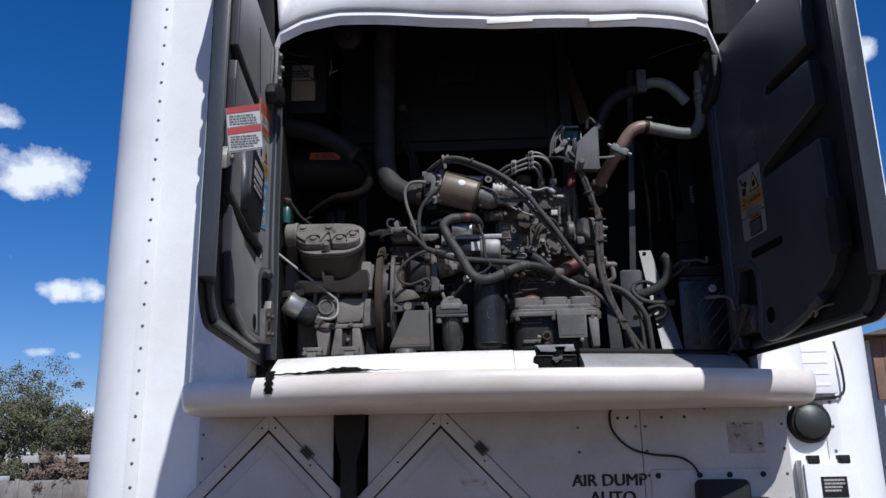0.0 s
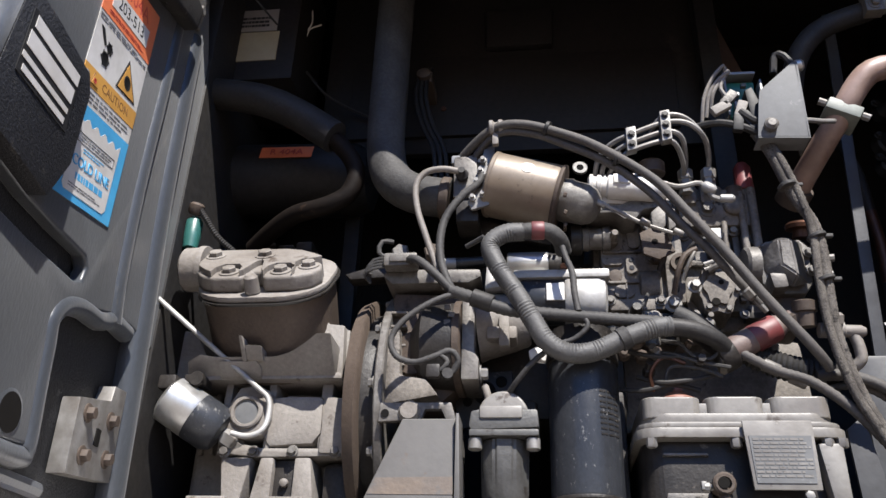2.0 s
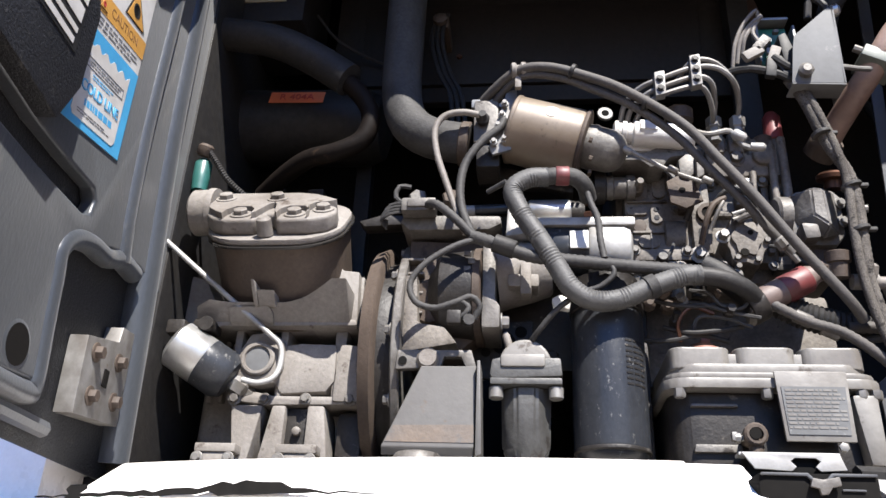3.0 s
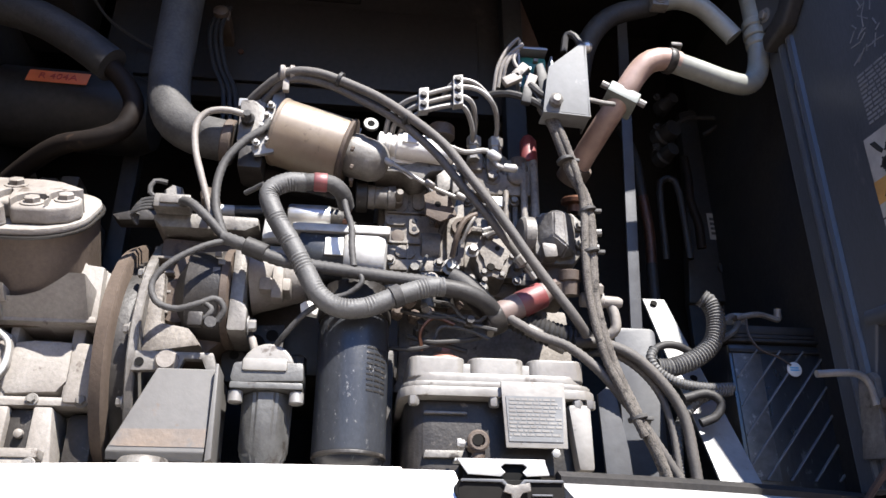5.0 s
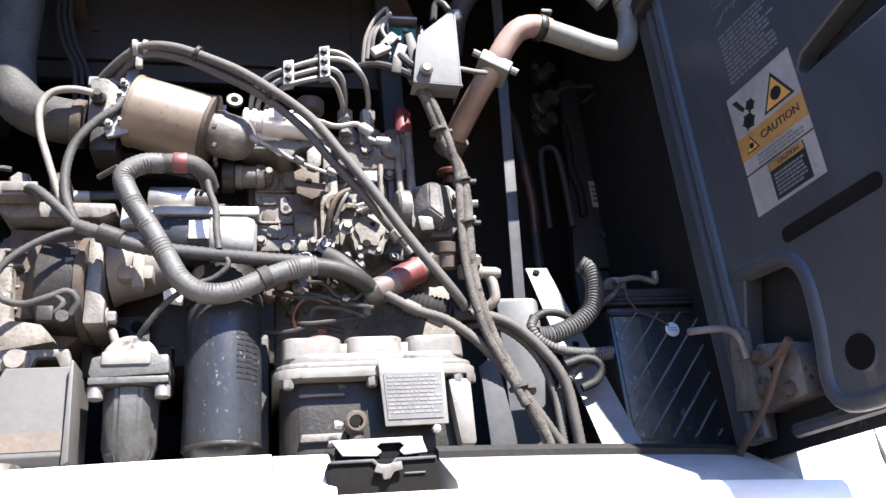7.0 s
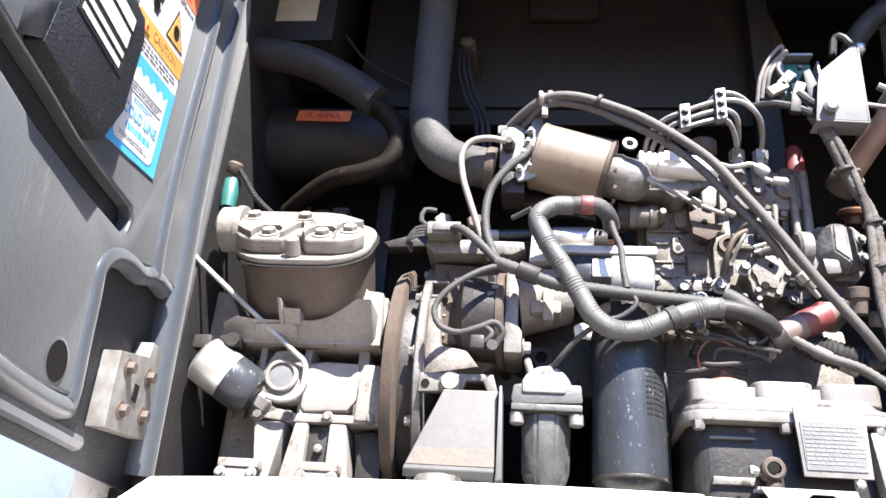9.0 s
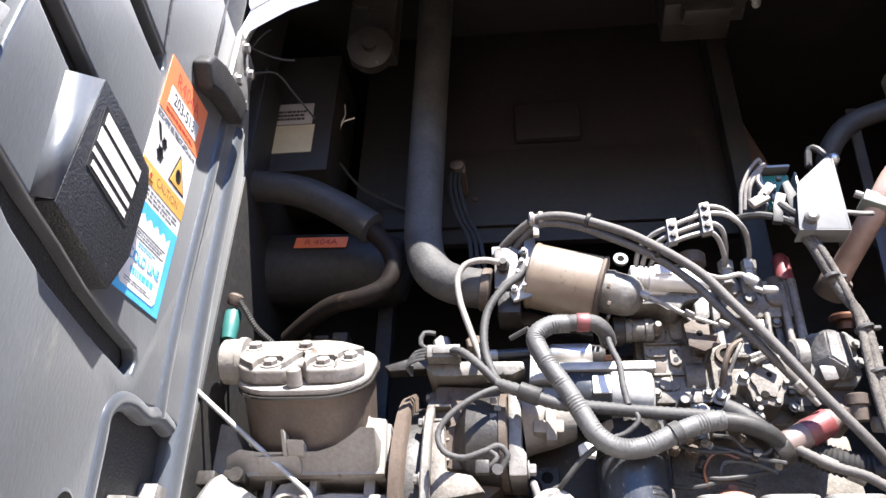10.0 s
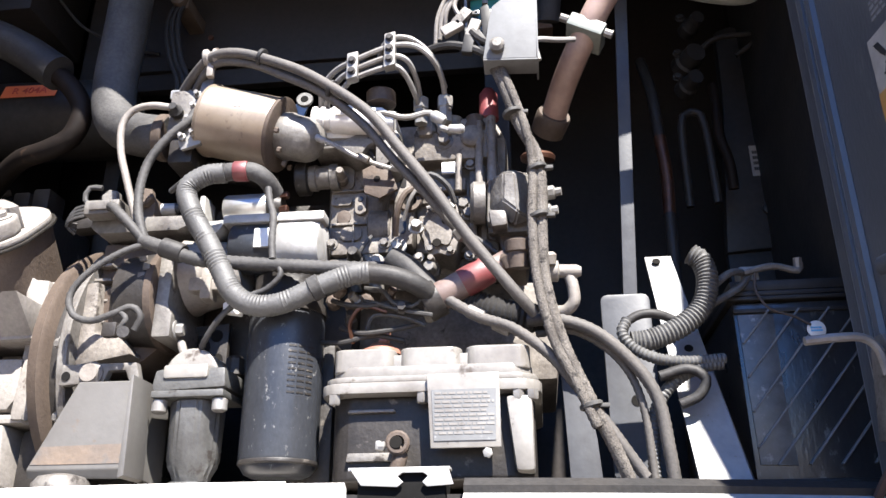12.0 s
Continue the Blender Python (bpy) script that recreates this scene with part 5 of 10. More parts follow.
def right_door_stickers():
    sp = sticker_pose(DR, 0.168, 0.0012, 2.342, True)
    w, h = 0.066, 0.098
    st = part("sticker", field(B(), sp, -w, -h, w, h, 0.0006), S_DIRTY, door_r, "dirty white and yellow warning sticker", smooth=False)
    part("sticker_field", field(B(), sp, -w, -0.010, w, 0.026, 0.0012), S_OCHRE, st, smooth=False)
    part("sticker_field", field(B(), sp, -w * 0.35, -0.093, w * 0.68, -0.037, 0.0012), S_BLACK, st, smooth=False)
    part("sticker_field", field(B(), sp, -w * 0.33, -0.049, w * 0.66, -0.038, 0.0018), S_OCHRE, st, smooth=False)
    part("sticker_line", field(B(), sp, -w, -0.034, w, -0.032, 0.0012), S_BLACK, st, smooth=False)
    writing("print", "CAUTION", 0.017, sp @ Matrix.Translation((0.018, 0.008, 0.0014)), S_BLACK, st)
    writing("print", "CAUTION", 0.009, sp @ Matrix.Translation((0.016, -0.0435, 0.0020)), S_BLACK, st)
    part("print", bars(B(), sp @ Matrix.Translation((0.008, -0.021, 0.0008)), 0.09, 0.017, 3, 1), S_PRINT, st, smooth=False)
    part("print", bars(B(), sp @ Matrix.Translation((0.011, -0.072, 0.0016)), 0.056, 0.034, 6, 2), S_PRINT, st, smooth=False)
    triangle_sign(sp, 0.026, 0.056, 0.030, st, 0.0008, line=0.80)
    triangle_sign(sp, -0.040, 0.007, 0.013, st, 0.0014, line=0.80)
    gear_symbol(sp, -0.034, 0.058, 0.028, st, 0.0008)
    sp = sticker_pose(DR, 0.175, 0.0012, 2.555, True)
    st = part("instruction_print", bars(B(), sp @ Matrix.Translation((0, -0.055, 0)), 0.11, 0.09, 12, 5, 0.5), S_PRINT, door_r, "pale instruction print on the liner", smooth=False)
    bm = B()
    rnd = random.Random(4)
    for k in range(26):
        x, y, a = rnd.uniform(-0.045, 0.045), rnd.uniform(0.01, 0.11), rnd.uniform(0, 3.1)
        box(bm, (-rnd.uniform(0.004, 0.014), -0.0009, 0), (rnd.uniform(0.004, 0.014), 0.0009, 0.0007), 0, m=sp @ Matrix.Translation((x, y, 0)) @ Matrix.Rotation(a, 4, "Z"))
    part("instruction_diagram", bm, S_PRINT, st, smooth=False)
    # grab handle near the free edge and a bent wire hook
    bm = slab(B(), round_rect(0.525, 2.095, 0.565, 2.235, 0.018), -0.02, 0.012, bevel=0.006)
    add_r("pull_handle", bm, RUBBER, "black oval pull handle")
    bm = B()
    tube(bm, [DR @ Vector(c) for c in ((0.40, 0.012, 1.975), (0.43, 0.018, 1.985), (0.45, 0.018, 1.978), (0.43, 0.016, 1.970), (0.46, 0.02, 1.985), (0.52, 0.02, 1.985))], 0.0025, 6)
    part("wire_hook", bm, STEEL, door_r, "bent steel wire hook")


right_door_stickers()


# ---------------------------------------------------------------- compressor
def compressor():
    c = thing("compressor", (-0.35, 2.70, 1.94), "dusty tan cast-iron refrigeration compressor with a bolted cylinder head", "compressor")
    # the front cylinder bank leans towards the sill
    O = Vector((-0.352, 2.515, 2.366))
    bank = Matrix.Translation(O) @ Matrix(((1, 0, 0), (0, -0.7071, -0.7071), (0, -0.7071, 0.7071))).to_4x4()   # x, down the face, out of the face

    def ob_round(x0, x1, v0, v1, r):
        return round_rect(x0, v0, x1, v1, r, 6)
    bm = B()
    slab(bm, ob_round(-0.104, 0.106, -0.110, 0.080, 0.072), -0.062, -0.052, "z", 0.004, bank)
    part("head_gasket_flange", bm, CAST, c)
    bm = B()
    # lobes and pockets round the front bolts, with a deep notch between them
    back = [(-0.100, -0.046), (0.026, -0.046), (0.054, -0.038), (0.078, -0.020)]
    pocket = [(0.022, 0.058), (0.021, 0.038), (0.012, 0.024), (-0.012, 0.024), (-0.021, 0.038), (-0.022, 0.058)]
    out = back + [(0.094, -0.006), (0.084, 0.002), (0.064, 0.006), (0.058, 0.020), (0.064, 0.050)]
    out += [(0.040 + x, v) for x, v in pocket] + [(0.013, 0.050), (0.006, 0.014), (0.0, 0.004), (-0.006, 0.014), (-0.015, 0.052)]
    out += [(-0.042 + x, v) for x, v in pocket] + [(-0.078, 0.046), (-0.094, 0.028), (-0.102, 0.0)]
    slab(bm, out, -0.052, -0.017, "z", 0.007, bank, 3)
    base = back + [(0.096, 0.004), (0.100, 0.026), (0.090, 0.048), (0.064, 0.061), (0.018, 0.062), (0.006, 0.036), (-0.006, 0.036), (-0.016, 0.062), (-0.064, 0.062), (-0.084, 0.050), (-0.100, 0.028)]
    slab(bm, base, -0.052, -0.0265, "z", 0.006, bank, 3)
    part("cylinder_head", bm, CAST, c, "pale dusty cylinder head")
    bm = B()
    lathe(bm, bank @ Vector((0.0, 0.064, -0.050)), bank.to_3x3() @ Vector((0, 0, 1)), [(0, 0.012), (0.024, 0.011), (0.028, 0.007)], 16)
    part("head_boss", bm, CAST, c)
    nrm = bank.to_3x3() @ Vector((0, 0, 1))
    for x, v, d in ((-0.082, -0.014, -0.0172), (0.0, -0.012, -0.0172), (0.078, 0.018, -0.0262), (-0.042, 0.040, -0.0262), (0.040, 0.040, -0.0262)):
        bm = B()
        bolt(bm, bank @ Vector((x, v, d)), nrm, 0.0112, 0.008)
        part("bolt", bm, CAST, c)
        # Dark disc paints the shade of the scallop round each bolt.
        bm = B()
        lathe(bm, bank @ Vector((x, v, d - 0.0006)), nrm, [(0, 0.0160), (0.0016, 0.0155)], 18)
        part("bolt_shade_disc", bm, CAST_D, c, "dark disc in place of scallop shade")
    bm = B()
    top = [(x, v, -0.062) for x, v in ob_round(-0.100, 0.104, -0.112, 0.080, 0.072)]
    low = [(x * 0.93, v * 0.95, -0.20) for x, v in ob_round(-0.100, 0.104, -0.112, 0.080, 0.072)]
    mid = [(x * 0.97, v * 0.97, -0.085) for x, v in ob_round(-0.100, 0.104, -0.112, 0.080, 0.072)]
    rings = [[bm.verts.new(bank @ Vector(q)) for q in ring] for ring in (top, mid, low)]
    n = len(top)
    for r0, r1 in zip(rings, rings[1:]):
        for k in range(n):
            bm.faces.new((r0[k], r0[(k + 1) % n], r1[(k + 1) % n], r1[k]))
    bm.faces.new(rings[0])
    bm.faces.new(rings[-1][::-1])
    part("cylinder_bank", bm, CAST_B, c, "brown-stained cylinder casting")
    # Thin black slab draws the shadow below the head flange.
    bm = B()
    slab(bm, ob_round(-0.104, 0.109, -0.117, 0.085, 0.074), -0.0665, -0.0625, "z", 0.001, bank)
    part("flange_shadow_line", bm, OILY, c, "thin black line for the flange's shadow")
    for x, z, r in ((-0.445, 2.198, 0.007), (-0.33, 2.196, 0.006), (-0.268, 2.196, 0.006), (-0.395, 2.066, 0.007), (-0.35, 2.066, 0.006), (-0.225, 2.067, 0.007), (-0.29, 2.067, 0.006)):
        bm = B()
        bolt(bm, (x, 2.611 if z > 2.1 else 2.597, z - 0.008 if z > 2.1 else z), (0, -1, 0), r, 0.006)
        part("case_bolt", bm, CAST_G, c)
    for x, z0, z1, y in ((-0.46, 2.075, 2.172, 2.66), (-0.44, 2.075, 2.172, 2.655), (-0.28, 2.22, 2.262, 2.66), (-0.225, 2.20, 2.262, 2.61), (-0.36, 2.208, 2.232, 2.658)):
        bm = B()
        box(bm, (x - 0.004, y - 0.004, z0), (x + 0.004, y + 0.02, z1), 0.0025)
        part("case_rib", bm, CAST, c)
    # end cap with its pipe stub
    bm = B()
    a = bank @ Vector((-0.098, -0.016, -0.040))
    lathe(bm, a, (-1, 0, 0), [(0, 0.038), (0.004, 0.039), (0.010, 0.039), (0.011, 0.0365), (0.036, 0.036), (0.040, 0.032)], 28)
    part("end_cap", bm, CAST, c)
    # crankcase
    bm = B()
    box(bm, (-0.475, 2.665, 1.962), (-0.213, 2.95, 2.235), 0.02, 3)
    part("crankcase", bm, CAST, c, "dusty cast-iron crankcase")
    bm = B()
    slab(bm, [(-0.508, 2.177), (-0.522, 2.254), (-0.510, 2.277), (-0.484, 2.269), (-0.457, 2.220), (-0.399, 2.211), (-0.334, 2.216), (-0.291, 2.240), (-0.264, 2.279), (-0.233, 2.277), (-0.225, 2.180)], 2.630, 2.72, bevel=0.006)
    part("case_shoulder", bm, CAST, c, "dusty shoulder under the cylinder")
    # overhanging saddle that carries the cylinder
    bm = B()
    lean = Matrix.Translation((0, 2.568, 2.19)) @ Matrix(((1, 0, 0, 0), (0, 1, -1.2, 0), (0, 0, 1, 0), (0, 0, 0, 1)))
    slab(bm, [(-0.467, -0.016), (-0.462, 0.006), (-0.440, 0.014), (-0.410, 0.011), (-0.394, 0.011), (-0.322, 0.011), (-0.296, 0.016), (-0.272, 0.026), (-0.252, 0.036), (-0.230, 0.036), (-0.232, -0.016)], 0.0, 0.09, bevel=0.003, m=lean)
    part("cylinder_saddle", bm, CAST, c, "grey casting under the cylinder")
    bm = B()
    slab(bm, [(-0.364, 0.004), (-0.364, 0.022), (-0.338, 0.021), (-0.339, 0.004)], -0.008, 0.02, bevel=0.002, m=lean)
    slab(bm, [(-0.413, -0.016), (-0.411, 0.004), (-0.350, 0.005), (-0.345, -0.002), (-0.347, -0.016)], -0.007, 0.02, bevel=0.003, m=lean)
    slab(bm, [(-0.371, 0.003), (-0.370, 0.032), (-0.365, 0.032), (-0.364, 0.003)], -0.010, 0.02, bevel=0.0015, m=lean)
    part("saddle_lug", bm, CAST, c)
    bm = B()
    slab(bm, [(-0.462, 2.184), (-0.445, 2.184), (-0.224, 2.184), (-0.221, 2.174), (-0.462, 2.172)], 2.582, 2.68, bevel=0.003)
    part("shelf_rib", bm, CAST, c)
    bm = B()
    slab(bm, [(-0.292, 2.172), (-0.267, 2.212), (-0.258, 2.240), (-0.269, 2.288), (-0.262, 2.288), (-0.252, 2.266), (-0.226, 2.263), (-0.222, 2.172)], 2.588, 2.72, bevel=0.006)
    part("shoulder_rib", bm, CAST, c)
    for x, w in ((-0.335, 0.006), (-0.248, 0.009), (-0.405, 0.006)):
        bm = B()
        slab(bm, [(x - w, 2.180), (x + w, 2.180), (x + w * 0.9, 2.072), (x - w * 0.9, 2.072)], 2.605, 2.672, bevel=0.003)
        part("vertical_rib", bm, CAST, c)
    bm = B()
    slab(bm, [(-0.332, 2.150), (-0.305, 2.153), (-0.252, 2.152), (-0.250, 2.096), (-0.262, 2.078), (-0.330, 2.074), (-0.342, 2.09)], 2.600, 2.68, bevel=0.008)
    part("cover_block", bm, CAST, c)
    bm = B()
    slab(bm, [(-0.246, 2.150), (-0.218, 2.148), (-0.212, 2.118), (-0.205, 2.098), (-0.207, 2.062), (-0.252, 2.062), (-0.250, 2.115)], 2.592, 2.69, bevel=0.008)
    part("end_block", bm, CAST, c)
    bm = B()
    slab(bm, [(-0.402, 2.094), (-0.385, 2.082), (-0.340, 2.072), (-0.207, 2.072), (-0.207, 2.060), (-0.345, 2.058), (-0.405, 2.064)], 2.598, 2.69, bevel=0.004)
    part("lower_flange", bm, CAST, c)
    for x0, x1, xb0, xb1 in ((-0.40, -0.352, -0.388, -0.366), (-0.338, -0.318, -0.352, -0.318), (-0.286, -0.262, -0.286, -0.250)):
        bm = B()
        slab(bm, [(x0, 2.058), (x1, 2.058), (xb1, 1.975), (xb0, 1.975)], 2.598, 2.69, bevel=0.004)
        part("foot_web", bm, CAST, c)
    bm = B()
    box(bm, (-0.318, 2.61, 1.965), (-0.286, 2.69, 2.056), 0.002)
    part("drain_recess", bm, CAST_D, c)
    bm = B()
    lathe(bm, (-0.300, 2.606, 2.022), (0, -1, 0), [(0, 0.0065), (0.006, 0.006), (0.008, 0.003)], 12)
    part("drain_plug", bm, CAST, c)
    bm = B()
    box(bm, (-0.248, 2.62, 1.965), (-0.208, 2.70, 2.056), 0.012)
    part("sump_end", bm, CAST_D, c)
    for x in (-0.405, -0.290):
        bm = B()
        box(bm, (x - 0.028, 2.572, 1.985), (x + 0.030, 2.64, 1.997), 0.002)
        box(bm, (x - 0.018, 2.575, 1.940), (x + 0.020, 2.64, 1.986), 0.003)
        part("mounting_foot", bm, CAST, c)
        for dx in (-0.036, 0.038):
            bm = B()
            bolt(bm, (x + dx * 0.6, 2.571, 1.976), (0, -1, 0), 0.006, 0.006)
            part("foot_bolt", bm, STEEL, c)
    # sight glass
    bm = B()
    slab(bm, [(-0.40, 2.118), (-0.398, 2.096), (-0.372, 2.083), (-0.338, 2.088), (-0.328, 2.112), (-0.331, 2.155), (-0.352, 2.167), (-0.382, 2.164), (-0.395, 2.140)], 2.590, 2.672, bevel=0.006)
    part("sight_glass_boss", bm, CAST, c)
    bm = B()
    lathe(bm, (-0.366, 2.590, 2.124), (0, -1, 0), [(0, 0.026), (0.004, 0.026), (0.006, 0.0235), (0.006, 0.0195), (0.0, 0.018), (-0.006, 0.017)], 24)
    part("sight_glass_ring", bm, CAST, c)
    bm = B()
    lathe(bm, (-0.366, 2.5892, 2.124), (0, -1, 0), [(0, 0.0190), (0.0012, 0.0188), (0.0020, 0.012)], 20)
    part("sight_glass_pane", bm, DULLPLATE, c, "clouded sight glass")
    # oil filter canister on its side
    ax = Vector((0.085, 0.030, -0.050)).normalized()
    p0 = Vector((-0.488, 2.565, 2.142))
    f = part("crankcase_filter", lathe(B(), p0, ax, [(0, 0.026), (0.006, 0.036), (0.052, 0.037), (0.054, 0.036)], 24), CHROME, c, "bright banded canister")
    part("canister_cap", lathe(B(), p0 + ax * 0.054, ax, [(0, 0.0375), (0.034, 0.037), (0.046, 0.030), (0.050, 0.018)], 24), FILTER, f, "dark blue cap")
    part("canister_nut", lathe(B(), p0 + ax * 0.104, ax, [(0, 0.012), (0.006, 0.016), (0.022, 0.016), (0.026, 0.012)], 6), STEEL, f)
    part("canister_nut", lathe(B(), p0 + ax * 0.129, ax, [(0, 0.009), (0.010, 0.009), (0.012, 0.007)], 6), STEEL, f)
    bm = B()
    box(bm, (-0.498, 2.55, 2.150), (-0.470, 2.58, 2.172), 0.004)
    box(bm, (-0.462, 2.56, 2.160), (-0.432, 2.60, 2.176), 0.004)
    lathe(bm, (-0.44, 2.56, 2.167), (0, -1, 0), [(0, 0.012), (0.006, 0.011)], 12)
    part("canister_bracket", bm, CAST_D, f)
    # capillary loop
    bm = B()
    tube(bm, [(-0.545, 2.52, 2.315), (-0.50, 2.535, 2.278), (-0.43, 2.555, 2.222), (-0.352, 2.575, 2.160), (-0.331, 2.580, 2.140), (-0.3285, 2.578, 2.108), (-0.336, 2.574, 2.090), (-0.356, 2.573, 2.083), (-0.380, 2.575, 2.088)], 0.0042, 10, 0.006)
    part("steel_line", bm, ALU, c, "bright bent steel line")
    # service valve with ribbed lead behind the head
    v = thing("service_valve", (-0.49, 2.56, 2.39), "teal capped valve with a ribbed lead beside the compressor head", "valve")
    bm = B()
    lathe(bm, (-0.493, 2.56, 2.392), (0.0, 0, 1), [(0, 0.012), (0.02, 0.014), (0.05, 0.014), (0.056, 0.010)], 14)
    part("valve_body", bm, TEAL, v)
    bm = B()
    lathe(bm, (-0.492, 2.552, 2.452), (0.3, -0.3, 1), [(0, 0.010), (0.004, 0.013), (0.016, 0.013), (0.020, 0.009)], 12)
    part("valve_cap", bm, CAST_B, v, "tan cap")
    bm = B()
    tube(bm, [(-0.482, 2.548, 2.460), (-0.468, 2.55, 2.440), (-0.448, 2.56, 2.412), (-0.42, 2.58, 2.39)], 0.0055, 8, ribs=0.0012, rib_step=0.004)
    part("ribbed_lead", bm, RUBBER, v)
    return c


compressor()


# ---------------------------------------------------------------- flywheel housing, gear case and starter
def drive_end():
    g = thing("bell_housing", (-0.12, 2.72, 1.95), "grimy bell housing and flywheel ring between compressor and engine", "engine housing")
    bm = B()
    lathe(bm, (-0.208, 2.735, 2.155), (1, 0, 0), [(0, 0.150), (0.004, 0.168), (0.030, 0.170), (0.034, 0.168), (0.045, 0.168)], 48)
    part("flywheel_ring", bm, CAST_D, g, "brown flywheel ring")
    bm = B()
    lathe(bm, (-0.2125, 2.735, 2.155), (1, 0, 0), [(0, 0.176), (0.003, 0.188), (0.020, 0.1945), (0.024, 0.188)], 48)
    part("flywheel_rim", bm, CAST_B, g, "brown rim of the flywheel")
    bm = B()
    lathe(bm, (-0.162, 2.735, 2.155), (1, 0, 0), [(0, 0.198), (0.002, 0.200), (0.011, 0.200), (0.013, 0.198)], 56)
    part("housing_flange", bm, CAST_G, g, "machined flange")
    for a in range(0, 360, 30):
        bm = B()
        bolt(bm, (-0.163, 2.735 - 0.188 * math.cos(radians(a)), 2.155 + 0.188 * math.sin(radians(a))), (-1, 0, 0), 0.007, 0.008)
        part("flange_bolt", bm, STEEL, g)
    # cast case with window
    bm = B()
    slab(bm, [(-0.152, 2.318), (-0.040, 2.312), (-0.030, 2.270), (-0.035, 2.165), (-0.075, 2.132), (-0.150, 2.128)], 2.590, 2.80, bevel=0.008)
    part("gear_case", bm, CAST_B, g, "oily gear case casting")
    bm = B()
    slab(bm, [(-0.153, 2.245), (-0.132, 2.248), (-0.128, 2.172), (-0.090, 2.166), (-0.070, 2.140), (-0.150, 2.126)], 2.560, 2.60, bevel=0.006)
    part("case_web", bm, ENGINE_G, g)
    bm = B()
    lathe(bm, (-0.108, 2.60, 2.213), (-0.2, -1, -0.1), [(0, 0.036), (0.02, 0.036), (0.026, 0.032)], 24)
    part("window_rim", bm, CAST_B, g, "tan cover disc")
    bm = B()
    lathe(bm, (-0.095, 2.60, 2.225), (0.98, -0.05, 0.0), [(-0.02, 0.035), (0.0, 0.066), (0.045, 0.070), (0.058, 0.066)], 32)
    part("bearing_dome", bm, CAST_D, g, "dark domed starter housing")
    bm = B()
    lathe(bm, (-0.048, 2.60, 2.225), (0.98, -0.05, 0.0), [(0, 0.070), (0.002, 0.074), (0.012, 0.074), (0.014, 0.070)], 36)
    part("dome_rim", bm, CAST_B, g, "brown rim of the starter housing")
    for a in range(-60, 61, 30):
        ra = radians(a)
        bm = B()
        box(bm, (-0.150, 2.575, 2.222 + 0.062 * math.sin(ra)), (-0.125, 2.60, 2.226 + 0.062 * math.sin(ra)), 0.001)
        part("case_rib", bm, ENGINE_G, g)
    bm = B()
    for k in range(4):
        box(bm, (-0.062 + 0.006 * (k % 2), 2.530, 2.262 - k * 0.012), (-0.052 + 0.006 * (k % 2), 2.534, 2.270 - k * 0.012), 0.001)
    part("casting_mark", bm, CAST_G, g)
    bm = B()
    slab(bm, [(-0.036, 2.288), (-0.022, 2.290), (-0.016, 2.270), (-0.017, 2.200), (-0.010, 2.188), (-0.010, 2.156), (-0.036, 2.156)], 2.538, 2.66, bevel=0.004)
    part("starter_flange", bm, CAST_G, g, "bright starter mounting flange")
    for z in (2.170,):
        bm = B()
        bolt(bm, (-0.009, 2.555, z), (1, 0, 0), 0.009, 0.010)
        part("starter_bolt", bm, STEEL, g)
    bm = B()
    slab(bm, [(-0.055, 2.195), (0.035, 2.20), (0.035, 2.11), (-0.05, 2.11)], 2.63, 2.64, bevel=0.002)
    ap = part("adapter_plate", bm, CAST_D, g, "dark plate with drilled holes")
    for x, z, r in ((-0.036, 2.178, 0.009), (0.018, 2.182, 0.009), (-0.034, 2.150, 0.007), (0.022, 2.148, 0.008), (-0.008, 2.165, 0.018)):
        bm = B()
        lathe(bm, (x, 2.6295, z), (0, -1, 0), [(0, r), (0.0006, r)], 16)
        part("drilled_hole", bm, DARKHOLE, ap)
    # top rail with hexagon heads and plug
    bm = B()
    slab(bm, [(-0.165, 2.335), (-0.150, 2.322), (-0.030, 2.322), (-0.010, 2.332), (-0.012, 2.345), (-0.16, 2.348)], 2.565, 2.66, bevel=0.004)
    part("top_plate", bm, CAST_G, g)
    for x in (-0.140, -0.088):
        bm = B()
        lathe(bm, (x, 2.575, 2.378), (0, -1, 0.1), [(0, 0.015), (0.01, 0.015), (0.013, 0.012)], 6)
        box(bm, (x - 0.014, 2.575, 2.345), (x + 0.014, 2.62, 2.38), 0.003)
        part("sensor_hex", bm, CAST_G if x < -0.1 else CAST_B, g)
    bm = B()
    box(bm, (-0.160, 2.535, 2.340), (-0.108, 2.562, 2.362), 0.003)
    box(bm, (-0.150, 2.531, 2.345), (-0.120, 2.537, 2.358), 0.002)
    part("connector_plug", bm, CAST_G, g, "grey wiring plug")
    for k in range(4):
        bm = B()
        z = 2.344 + 0.005 * k
        tube(bm, [(-0.160, 2.548, z), (-0.178, 2.546, z - 0.004), (-0.192, 2.552, z - 0.012 - 0.004 * k), (-0.185, 2.565, z - 0.02)], 0.0025, 6)
        part("plug_wire", bm, LOOM, g)
    bm = B()
    tube(bm, [(-0.150, 2.56, 2.36), (-0.172, 2.555, 2.372), (-0.168, 2.555, 2.392), (-0.150, 2.558, 2.392)], 0.004, 8)
    part("wire_loop", bm, LOOM, g)
    bm = B()
    tube(bm, [(-0.085, 2.60, 2.372), (-0.04, 2.60, 2.374), (0.0, 2.60, 2.376)], 0.008, 10)
    part("fuel_rail", bm, FILTER, g, "blue-black steel rail")
    bm = B()
    lathe(bm, (-0.09, 2.60, 2.372), (1, 0, 0), [(0, 0.010), (0.035, 0.0095), (0.037, 0.008)], 12)
    part("rail_sleeve", bm, ALU, g)

